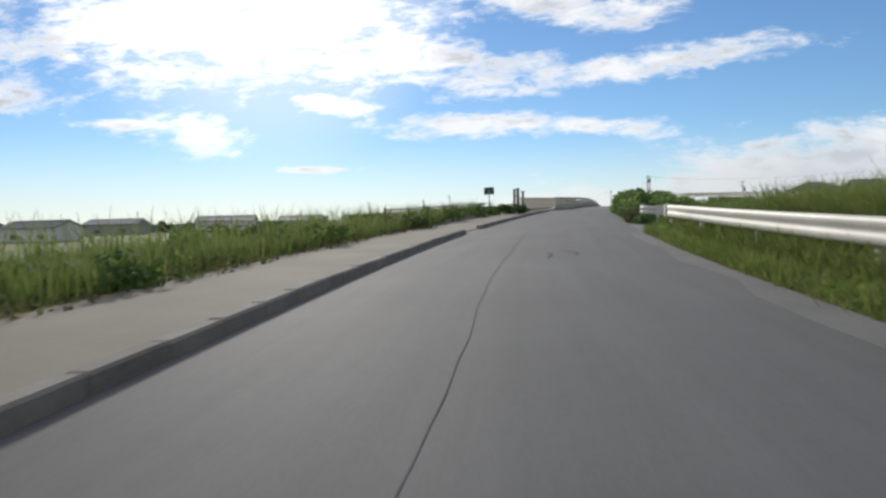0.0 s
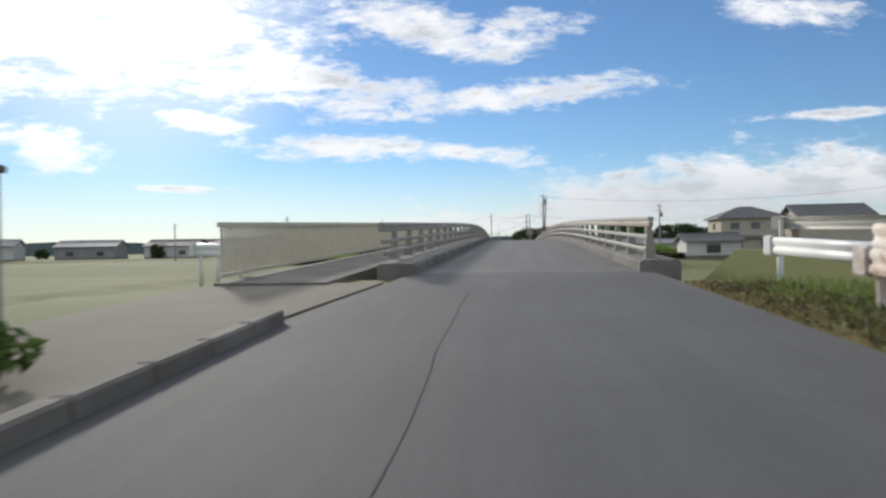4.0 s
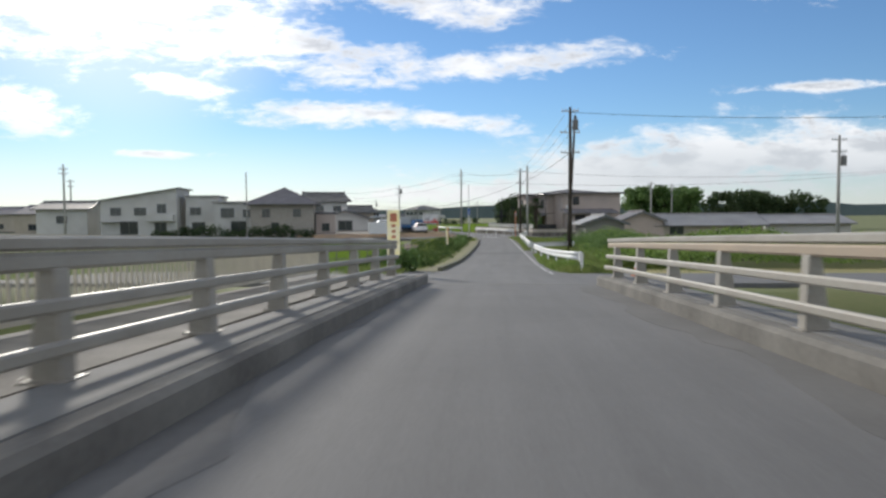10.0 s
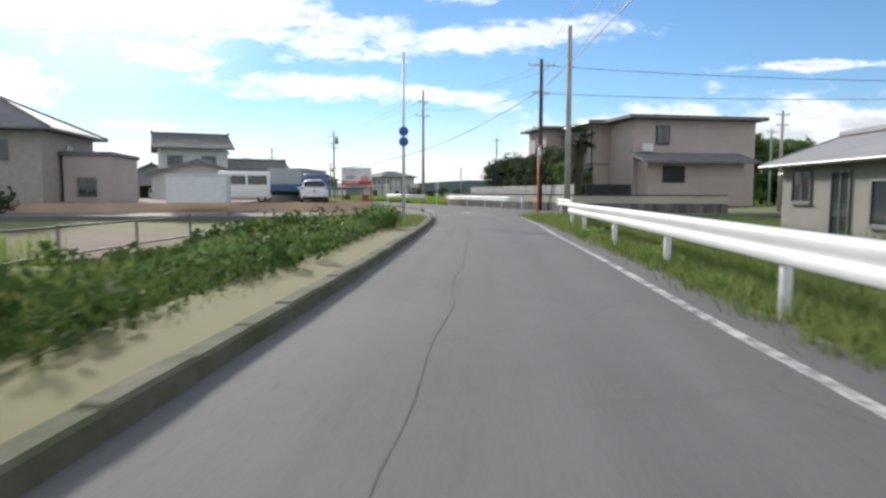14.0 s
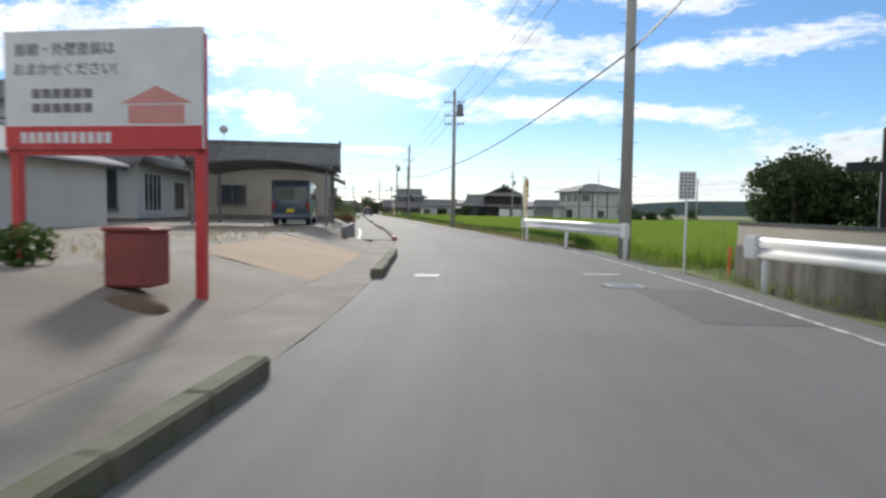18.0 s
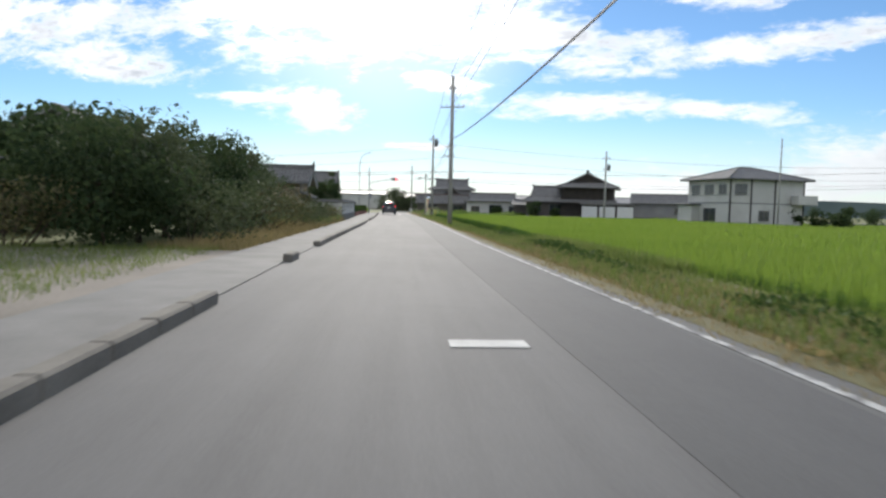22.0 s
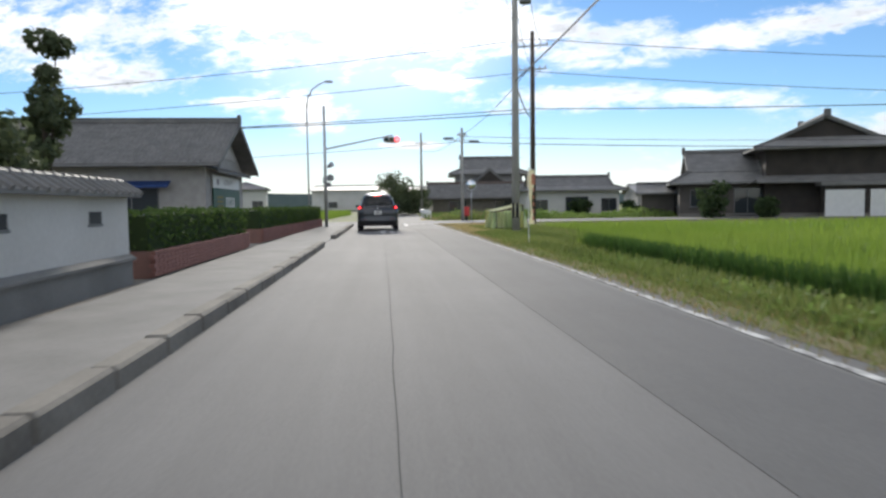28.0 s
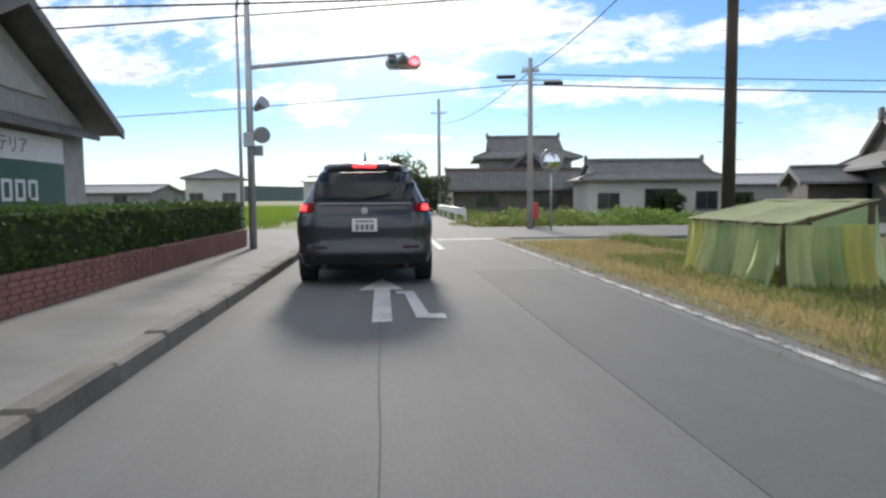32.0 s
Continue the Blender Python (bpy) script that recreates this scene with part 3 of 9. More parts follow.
# ---- road ----
def edge_l(s):
    return float(np.interp(s, [24, 56, 63, 142, 150, 238, 246, 262, 300, 340, 380], [-2.85, -2.6, -2.02, -2.02, -1.8, -1.65, -1.9, -1.95, -2.05, -1.8, -1.6]))


def edge_r(s):
    return float(np.interp(s, [40, 63, 142, 150, 166, 176, 187, 200, 213, 222, 230, 238, 250, 258, 276, 300, 320, 350, 400], [2.75, 2.9, 2.9, 2.75, 2.75, 2.58, 2.3, 2.25, 2.7, 3.9, 3.95, 3.75, 3.65, 3.6, 3.35, 3.05, 3.0, 3.3, 3.4]))


def strip(name, s0, s1, la, lb, dz, material, label, category, step=2.0, kind="structure", nlat=4, thick=0.06):
    bm = bmesh.new()
    uvl = bm.loops.layers.uv.new("road")
    place = {}
    n = max(1, int(round((s1 - s0) / step)))
    grid = []
    for i in range(n + 1):
        s = s0 + (s1 - s0) * i / n
        a, b = la(s) if callable(la) else la, lb(s) if callable(lb) else lb
        grid.append([bm.verts.new(R(s, a + (b - a) * j / nlat, dz)) for j in range(nlat + 1)])
        for j, w in enumerate(grid[-1]):
            place[w] = (a + (b - a) * j / nlat, s)
    for r0, r1 in zip(grid, grid[1:]):
        for j in range(nlat):
            bm.faces.new((r0[j], r0[j + 1], r1[j + 1], r1[j]))
    ring = [g[0] for g in grid] + grid[-1][1:] + [g[-1] for g in grid[-2::-1]] + grid[0][-2:0:-1]
    low = [bm.verts.new(w.co - Vector((0, 0, thick))) for w in ring]
    for i in range(len(ring)):
        j = (i + 1) % len(ring)
        bm.faces.new((ring[j], ring[i], low[i], low[j]))
    for i, w in enumerate(ring):
        place[low[i]] = place[w]
    bmesh.ops.recalc_face_normals(bm, faces=bm.faces)
    for f in bm.faces:
        for c in f.loops:
            c[uvl].uv = place[c.vert]
    return solo(name, bm, material, label, category, kind=kind)


def verge_end(s):
    """Where the verge ends and the paddy begins."""
    return float(np.interp(s, [258, 285, 300, 312, 343, 356, 360, 381], [5.2, 5.9, 6.3, 5.2, 5.0, 4.9, 7.3, 7.3]))


def bank(name, s0, s1, la, lb, za, zb, material, label, category):
    bm = bmesh.new()
    n = int((s1 - s0) / 1.5)
    rows = [[bm.verts.new(R(s0 + (s1 - s0) * i / n, la + (lb - la) * j / 3, za + (zb - za) * j / 3 + 0.03 * noise.noise((i * 0.9, j * 1.7, 3.0)))) for j in range(4)] for i in range(n + 1)]
    for a, b in zip(rows, rows[1:]):
        for j in range(3):
            bm.faces.new((a[j], a[j + 1], b[j + 1], b[j]))
    solo(name, bm, material, label, category, kind="structure")


strip("road_approach", -40, 63.8, lambda s: edge_l(s) - 0.15, lambda s: edge_r(s) + 0.45, 0.0, ASPHALTD, "dark worn asphalt road up to the bridge", "road", thick=0.3)
strip("road", 63.8, 470, lambda s: edge_l(s) - 0.15, lambda s: edge_r(s) + 0.45, 0.0, ASPHALT, "worn grey asphalt road", "road", thick=0.3)
strip("road_side_1", 145.25, 153.6, -16, lambda s: edge_l(s) - 0.155, -0.004, ASPHALT, "asphalt side road beside the bridge", "road", thick=0.25)
strip("road_side_2", 144.8, 151.5, lambda s: edge_r(s) + 0.455, 18, -0.004, ASPHALT, "asphalt side road beside the bridge", "road", thick=0.25)
strip("road_side_3", 22.5, 29.5, lambda s: edge_r(s) + 0.455, 14, -0.004, ASPHALT, "asphalt side road", "road", thick=0.25)
strip("road_shoulder", 219.2, 237.0, lambda s: edge_r(s) + 0.452, lambda s: float(np.interp(s, [219, 224, 230, 237], [7.0, 6.6, 6.2, 5.9])), -0.006, ASPHALT, "asphalt shoulder before the garden wall", "road", thick=0.25)
strip("road_side_4", 216.5, 219.15, lambda s: edge_r(s) + 0.455, 40, -0.004, ASPHALT, "narrow asphalt side road", "road", thick=0.25)
strip("road_cross_1", 381.0, 388.5, -90, lambda s: edge_l(s) - 0.155, -0.004, ASPHALT, "asphalt cross street", "road", thick=0.25)
strip("road_cross_2", 381.0, 388.5, lambda s: edge_r(s) + 0.455, 110, -0.004, ASPHALT, "asphalt cross street", "road", thick=0.25)
strip("pavement_1", -20, 62.2, -6.2, lambda s: edge_l(s) - 0.37, -0.03, PATHD, "dusty earth footpath", "footpath")
ORANGED = mat("orange_dirt", (0.42, 0.29, 0.18), (0.27, 0.21, 0.15), 0.95, scale=0.5, fine=18, bump=0.6, amount=0.6)
strip("lot_1", 221.3, 257, -26, -5.0, 0.5, GRAVEL, "dusty raised gravel lot", "lot", nlat=10, thick=0.9)
bank("lot_bank_1", 221.3, 243, -5.0, -2.9, 0.5, 0.0, GRAVEL, "sloping gravel edge of the lot", "bank")
bank("lot_bank_3", 243, 250.5, -5.0, -2.9, 0.5, 0.0, ORANGED, "orange-brown dirt edge of the lot", "bank")
bank("lot_bank_4", 250.5, 257, -5.0, -2.9, 0.5, 0.0, GRAVEL, "sloping gravel edge of the lot", "bank")
strip("lot_apron", 213.3, 258.9, -2.9, lambda s: edge_l(s) - 0.16, -0.003, CONCD, "dusty concrete apron by the road", "apron", nlat=2)
bm = bmesh.new()
rows = []
for i in range(7):
    f = i / 6
    rows.append([bm.verts.new(R(220.2 + 1.1 * f, l, -0.12 + (0.12 + z) * f)) for l, z in ((-26, 0.495), (-15, 0.495), (-8, 0.495), (-5.0, 0.495), (-4.0, 0.24), (-2.9, -0.003))])
for a, b in zip(rows, rows[1:]):
    for j in range(5):
        bm.faces.new((a[j], a[j + 1], b[j + 1], b[j]))
solo("lot_bank_2", bm, ORANGED, "orange-brown bare earth end of the raised lot", "bank", kind="structure")
strip("lot_earth", 221.32, 229.5, -16, -5.02, 0.506, ORANGED, "orange-brown dirt scattered over the lot", "dirt", nlat=8, thick=0.02)
strip("drive_2", 213.3, 220.5, -26, -2.91, -0.006, ASPHALT, "worn asphalt drive into the lot", "drive", nlat=6, thick=0.9)
strip("pavement_2", 259, 380.8, -3.75, lambda s: edge_l(s) - 0.16, 0.012, CONC, "pale concrete footpath", "footpath")
strip("lot_2", 282, 296, -16, -3.76, -0.02, GRAVEL, "gravel drive between gardens", "yard", nlat=6)
strip("lot_3", 340, 380.8, -18, -3.76, -0.02, CONCD, "old concrete forecourt", "forecourt", nlat=6)
strip("pavement_3", 153.7, 212.5, -3.3, lambda s: edge_l(s) - 0.2, 0.015, mat("mossy_path", (0.21, 0.21, 0.075), (0.2, 0.175, 0.115), 0.95, scale=0.7, fine=14, bump=0.5, amount=0.7), "narrow footpath overgrown with moss and grass", "footpath")
# patches, seams and lines
strip("road_patch_1", 239.3, 242.6, 2.3, 3.7, 0.004, PATCH, "dark asphalt repair patch", "road patch", nlat=1, thick=0.004)
strip("road_patch_2", 262, 372, 1.55, 3.0, 0.004, PATCH, "darker asphalt strip along the edge", "road patch", nlat=1, thick=0.004)
strip("road_patch_3", 176.5, 178.2, -1.4, 2.3, 0.004, PATCH, "darker asphalt cut across the lane", "road patch", nlat=1, thick=0.004)
strip("road_line_1", 150.5, 213.4, lambda s: edge_r(s) - 0.25, lambda s: edge_r(s) - 0.13, 0.006, LINEW, "worn white edge line", "road marking", nlat=1, thick=0.004)
strip("road_line_2", 221.0, 380.5, lambda s: edge_r(s) - 0.18, lambda s: edge_r(s) - 0.09, 0.008, LINEW, "worn white edge line", "road marking", nlat=1, thick=0.004)
strip("road_line_4", 222.3, 229.0, -1.2, -1.06, 0.006, PAINTW, "short white line by the kerb", "road marking", nlat=1, thick=0.004)
strip("road_line_6", 258, 275, -3.6, -3.45, 0.016, PAINTW, "faded white line by the footpath", "road marking", nlat=1, thick=0.004)
strip("road_joint_1", 89.6, 89.9, -1.95, 2.85, 0.005, CONC, "pale steel expansion joint of the bridge", "expansion joint", nlat=1, thick=0.005)
strip("road_joint_2", 144.1, 144.4, -1.95, 2.85, 0.005, CONC, "pale steel expansion joint of the bridge", "expansion joint", nlat=1, thick=0.005)
strip("road_joint_3", 64.2, 64.5, -1.95, 2.85, 0.005, CONC, "pale steel expansion joint of the bridge", "expansion joint", nlat=1, thick=0.005)
strip("road_joint_4", 117.1, 117.4, -1.95, 2.85, 0.005, CONC, "pale steel expansion joint of the bridge", "expansion joint", nlat=1, thick=0.005)

strip("drive_1", 174.8, 178.7, lambda s: edge_r(s) + 0.46, 12, -0.01, SOIL, "bare brown earth drive into the field", "drive", thick=0.3)
def ragged(base, reach, seed):
    return lambda s: base + reach * (0.55 + 0.9 * noise.noise((s * 0.35, seed, 0)) + 0.35 * noise.noise((s * 1.7, seed, 2)))


# darker bands with a ragged inner edge along both bridge kerbs
strip("road_dirt_1", 66, 147, -2.0, ragged(-1.95, 0.6, 1.3), 0.004, GUTTERD, "ragged dark band in the bridge gutter", "road dirt", step=0.7, nlat=1, thick=0.004)
strip("road_dirt_2", 66, 143.5, ragged(2.95, -0.75, 5.1), 3.04, 0.004, GUTTERD, "ragged dark band in the bridge gutter", "road dirt", step=0.7, nlat=1, thick=0.004)
strip("road_dirt_3", -12, 22, ragged(2.95, -0.35, 8.2), 3.18, 0.004, GUTTERD, "dark grit washed to the road edge", "road dirt", step=0.7, nlat=1, thick=0.004)
# kerb runs, each of separate stones
KERB = mesh_of(B(-0.1, 0.1, -0.49, 0.49, -0.1, 0.16, 0.025), "kerb_stone")
KERB.materials.append(CONCD)
KERBG = KERB.copy()
KERBG.materials[0] = KERBM


def kerb_run(s0, s1, lat, lab="weathered grey concrete kerb"):
    e = thing("kerb", lab, "kerb", Matrix(), kind="structure")
    for i in range(int((s1 - s0) / 1.0)):
        s = s0 + 0.5 + i
        l = lat(s) if callable(lat) else lat
        d = R(s + 0.5, l) - R(s - 0.5, l)
        m = Matrix.Translation(R(s, l, random.uniform(-0.012, 0.006))) @ Matrix.Rotation(heading(s), 4, "Z") @ Matrix.Rotation(math.atan2(d.z, d.xy.length), 4, "X")
        part("kerb_stone", KERBG if 140 < s0 < 214 or s0 > 230 and s0 < 250 else KERB, CONCD, e, m=m)


for a, b in ((-20, 24), (27.5, 56.5), (153.8, 212.8), (222.0, 230), (233.5, 236.6), (243.6, 251), (259.5, 272), (274, 287.2), (292.8, 293.9), (298, 327), (332, 359), (363.5, 378.5)):
    kerb_run(a, b, lambda s: edge_l(s) - 0.1)


def seam(name, s0, s1, lat, width, label, wob=0.05, dz=0.005):
    """A wavy sealed crack along the road."""
    bm = bmesh.new()
    n = max(2, int((s1 - s0) / 0.5))
    rows = []
    for i in range(n + 1):
        s = s0 + (s1 - s0) * i / n
        l = lat + wob * noise.noise((s * 0.6, lat, 0)) + 0.012 * noise.noise((s * 2.3, lat, 4))
        w = width * (0.6 + 0.5 * abs(noise.noise((s * 1.1, 7, lat))))
        rows.append((bm.verts.new(R(s, l - w, dz)), bm.verts.new(R(s, l + w, dz))))
    for a, b in zip(rows, rows[1:]):
        bm.faces.new((a[0], a[1], b[1], b[0]))
    solo(name, bm, SEAL, label, "road seam", kind="structure")


SEAL = mat("crack_sealant", (0.1, 0.1, 0.098), (0.125, 0.125, 0.122), 1.0, spec=0.03, scale=2, fine=20, bump=0.1)
seam("road_seam_1", 335, 378, 0.0, 0.0045, "thin dark centre seam in the asphalt", 0.015)
seam("road_seam_4", -10, 60, -0.55, 0.005, "thin dark seam in the asphalt of the approach", 0.05)
seam("road_seam_2", 152, 166, 0.6, 0.0035, "thin wandering crack in the asphalt", 0.12)
seam("road_seam_3", 160, 212, -0.35, 0.0035, "thin dark seam in the asphalt", 0.1)
for i, (a, b, l) in enumerate(((13.5, 15.0, 0.5), (14.2, 15.6, 0.9), (30, 31.5, 0.6), (30.6, 31.8, 1.0), (179.8, 180.2, 0.6))):
    seam("road_crack_%d" % (i + 1), a, b, l, 0.05, "patch of dark crazed asphalt", 0.8, 0.006)
DRYV = mat("dry_verge", (0.1, 0.115, 0.042), (0.2, 0.16, 0.085), 0.95, scale=0.5, fine=9, bump=0.5, amount=0.8)
strip("verge_1", 258, 380.8, lambda s: edge_r(s) + 0.46, verge_end, -0.03, DRYV, "dry earth verge between road and paddy", "verge", nlat=4, thick=0.3)
strip("verge_2", 258, 380.8, lambda s: edge_r(s) + 0.1 + 0.07 * noise.noise((s * 0.7, 3, 1)), lambda s: edge_r(s) + 0.46, 0.005, DRYV, "earth and straw washed over the road edge", "verge", step=0.5, nlat=1, thick=0.004)

# kerbless corner at the side road: white line round a grass island
bm = sweep(bmesh.new(), [Vector((x, y, 0.0)) for x, y in ((30.9, 209.4), (31.5, 212.0), (31.95, 213.3), (32.5, 214.05), (33.3, 214.4), (34.6, 214.5), (37.5, 214.0))], [(-0.06, -0.02), (0.06, -0.02), (0.06, 0.004), (-0.06, 0.004)])
solo("road_line_9", bm, LINEW, "worn white line round the corner island", "road marking", kind="structure")

# ---- bridge ----
S0, S1, FB1 = 63.8, 141.5, 149.5
bridge = thing("bridge", "arched concrete road bridge with pale steel railings", "bridge", kind="structure")


def drawn_in(lat):
    """The left side of the bridge draws in towards its far end."""
    return (lambda s: lat + 0.45 * float(np.interp(s, [122, 145], [0, 1])) ** 1.5) if lat < 0 else (lambda s: lat)


for lat, end in ((-2.47, 145.2), (3.5, 143.9)):
    part("kerb_beam", sweep(bmesh.new(), along(S0, end, drawn_in(lat), 0), [(-0.45, -0.5), (0.45, -0.5), (0.45, 0.2), (0.4, 0.25), (-0.4, 0.25), (-0.45, 0.2)]), BKERB, bridge, "weathered concrete kerb beam")
    inner = 0.2 if lat < 0 else -0.2
    part("kerb_cap", sweep(bmesh.new(), along(S0 + 0.05, end - 0.05, drawn_in(lat - inner * 0.4), 0), [(-0.3, 0.2), (0.3, 0.2), (0.3, 0.262), (-0.3, 0.262)]), CONC, bridge, "pale worn top of the kerb beam")
part("deck", sweep(bmesh.new(), along(S0, S1, 0.4, 0), [(-2.4, -0.9), (2.5, -0.9), (2.5, -0.31), (-2.4, -0.31)]), CONCD, bridge)
for s in (64.4, 90, 115, 141):
    bm = bmesh.new()
    box(bm, -3.2, 3.8, -0.5, 0.5, -6, -0.9, 0.03)
    part("pier", bm, CONCD, bridge, m=RM(s))


def rail_post():
    """A tapered post of box section, sloping towards the road at its foot."""
    bm = bmesh.new()
    prism(bm, [(-0.15, 0.0), (0.1, 0.0), (0.07, 0.76), (-0.05, 0.76)], -0.085, 0.085)
    bmesh.ops.bevel(bm, geom=list(bm.edges), offset=0.008, segments=1, affect="EDGES")
    box(bm, -0.13, 0.13, -0.19, 0.14, 0.0, 0.02)
    for x in (-0.1, 0.1):
        tube(bm, (x, -0.17, 0.02), (x, -0.17, 0.045), 0.016, seg=6)
    return mesh_of(bm, "post")


POST = rail_post()
for side, lat, end, s_post, gap in (("left", -2.88, 144.7, 81.98, 2.3), ("right", 3.35, 143.7, 81.42, 2.45)):
    e = thing("bridge_railing", "pale grey painted steel bridge railing with doubled top rail", "railing", group="bridge railings")
    for z, w, h, mt in ((1.175, 0.065, 0.05, BRAIL), (1.055, 0.05, 0.062, TANRAIL if side == "right" else BRAIL), (0.765, 0.04, 0.05, BRAIL), (0.485, 0.04, 0.05, BRAIL)):
        prof = [(-w, -h * 0.6), (-w * 0.6, -h), (w * 0.6, -h), (w, -h * 0.6), (w, h * 0.6), (w * 0.6, h), (-w * 0.6, h), (-w, h * 0.6)]
        off = (-0.1 if z < 0.6 else -0.06 if z < 1 else 0.0) * (1 if side == "right" else -1)
        part("rail", sweep(bmesh.new(), along(S0 + 0.2, end, drawn_in(lat + off), z), prof), mt, e, "faded tan lower top rail" if mt is TANRAIL else "")
    k = -int((s_post - S0 - 0.4) / gap)
    while s_post + k * gap < end:
        part("post", POST, BRAIL, e, m=RM(s_post + k * gap, drawn_in(lat)(s_post + k * gap), 0.25, 90 if side == "right" else -90))
        k += 1
# foot bridge with barred parapet
e = thing("foot_bridge", "cream steel footbridge with barred parapet beside the road bridge", "footbridge", kind="structure")
part("deck", sweep(bmesh.new(), along(S0 - 2, FB1, -4.75, 0), [(-1.2, -0.5), (1.2, -0.5), (1.2, 0.02), (-1.2, 0.02)]), CONCD, e)
for lat in (-5.8,):
    part("top_rail", sweep(bmesh.new(), along(S0 - 2, FB1, lat, 1.24), [(-0.06, -0.05), (0.06, -0.05), (0.06, 0.05), (-0.06, 0.05)]), mat("cream_paint", (0.62, 0.57, 0.45), (0.52, 0.47, 0.37), 0.5, bump=0.04), e)
    part("bottom_rail", sweep(bmesh.new(), along(S0 - 2, FB1, lat, 0.17), [(-0.03, -0.04), (0.03, -0.04), (0.03, 0.04), (-0.03, 0.04)]), MATS["cream_paint"], e)
BAR = mesh_of(B(-0.018, 0.018, -0.035, 0.035, 0.2, 1.2), "bar")
rest = bmesh.new()
nb = 515
for i in range(nb):
    s = S0 - 1.9 + (FB1 - S0 + 1.8) * i / (nb - 1)
    if i < 290:
        part("bar", BAR, MATS["cream_paint"], e, m=RM(s, -5.8))
    else:
        box(rest, -0.018, 0.018, -0.035, 0.035, 0.2, 1.2, m=RM(s, -5.8))
tagged(part("bar_rest", rest, MATS["cream_paint"], e), kind="stuff")

# ---- guard rails ----
WB = [(-0.03, -0.175), (0.0, -0.166), (0.02, -0.145), (0.032, -0.115), (0.032, -0.075), (0.02, -0.04), (0.008, -0.015), (0.008, 0.015), (0.02, 0.04), (0.032, 0.075), (0.032, 0.115), (0.02, 0.145), (0.0, 0.166), (-0.03, 0.175), (-0.036, 0.168), (-0.008, 0.155), (0.022, 0.11), (0.022, 0.08), (-0.002, 0.02), (-0.002, -0.02), (0.022, -0.08), (0.022, -0.11), (-0.008, -0.155), (-0.036, -0.168)]


def guardrail(pts, label, material=None, top=0.82, step=4.0, face=-1, ends=True):
    """A beam on posts along a line of ground points; face -1: the beam looks to the left of the line."""
    material = material or RAILW
    e = thing("guardrail", label, "guardrail", group="guardrails")
    line = [Vector(p) + Vector((0, 0, top - 0.175)) for p in pts]
    part("beam", sweep(bmesh.new(), line, [(face * x, z) for x, z in WB]), material, e, smooth=True)
    cum = [0.0]
    for a, b in zip(line, line[1:]):
        cum.append(cum[-1] + (b - a).length)
    n = max(1, int(cum[-1] / step))
    post = None
    for i in range(n + 1):
        d = min(max(0.15, cum[-1] * i / n), cum[-1] - 0.15)
        k = max(j for j in range(len(cum)) if cum[j] <= d)
        k = min(k, len(line) - 2)
        f = (d - cum[k]) / (cum[k + 1] - cum[k])
        p = line[k].lerp(line[k + 1], f)
        dr = (line[k + 1] - line[k]).normalized()
        r = Vector((dr.y, -dr.x, 0))
        if post is None:
            post = mesh_of(tube(bmesh.new(), (0, 0, -1.1), (0, 0, 0.1), 0.057, seg=12), "post", True)
        part("post", post, material, e, m=Matrix.Translation(p - r * face * 0.1))
    if ends:
        for p, q in ((line[0], line[1]), (line[-1], line[-2])):
            dr = (q - p).normalized()
            m = Matrix.Translation(p) @ Matrix.Rotation(math.atan2(dr.y, dr.x), 4, "Z")
            bm = bmesh.new()
            prism(bm, [(-0.06, -0.2), (0.06, -0.2), (0.06, 0.2), (-0.06, 0.2)], -0.28, 0.1)
            bmesh.ops.bevel(bm, geom=list(bm.edges), offset=0.03, segments=2, affect="EDGES")
            part("end_plate", bm, material, e, m=m)
    return e


def gpts(s0, s1, l0, l1, step=3.0, drop=-0.05):
    n = max(1, int(abs(s1 - s0) / step))
    return [R(s0 + (s1 - s0) * i / n, l0 + (l1 - l0) * i / n, drop) for i in range(n + 1)]


guardrail(gpts(-12, 20.5, 4.3, 3.7), "long weathered white guardrail above the verge", RAILO, top=0.95)
guardrail([R(27.5, 4.25, -0.05)] + gpts(28.4, 44, 3.65, 4.9), "bent white guardrail standing in the weeds", RAILO, top=0.8)
UPPER = [Vector(p) for p in ((13.6, 67.0, 1.15), (14.5, 64, 1.05), (16.2, 57, 0.72), (17.2, 50, 0.42), (18.2, 43, 0.12), (19.0, 36, -0.15), (20.5, 22, -0.6))]
guardrail(UPPER, "long weathered guardrail of the upper side road", RAILO, top=0.95)
solo("bank", sweep(bmesh.new(), UPPER, [(-5.5, -2.8), (5.5, -2.8), (1.6, 0.04), (-0.9, 0.04)]), GRASSG, "grassy bank that carries the upper guardrail", "bank", kind="structure")
guardrail(gpts(50.0, 57.6, 4.5, 4.75), "rust-stained old white guardrail", RAILR, top=0.8)
guardrail(gpts(50.2, 57.6, 4.6, 4.85), "upper beam of the rust-stained old guardrail", RAILR, top=1.12, ends=False)
guardrail(gpts(57.5, 62.5, 5.6, 5.4), "white guardrail by the bridge end", RAILW)
guardrail([R(66.0, -8.5, -0.05), R(65.2, -7.6, -0.05), R(64.4, -6.5, -0.05)], "white guardrail by the footbridge end", RAILW, face=1, step=1.2)
guardrail(gpts(152.5, 174.6, 3.75, 2.95), "white steel guardrail along the road", top=0.85)
guardrail([R(179.0, 2.95, -0.05), R(180.2, 4.2, -0.05), R(181.0, 6.2, -0.05)], "white guardrail returning along the field drive", top=0.8, face=-1)
guardrail([R(178.9, 2.85, -0.05)] + gpts(182, 200, 2.75, 2.85) + gpts(203, 212.8, 2.95, 4.8) + [R(215.2, 5.05, -0.05), R(216.2, 5.12, -0.05)], "white steel guardrail along the road", top=0.9)
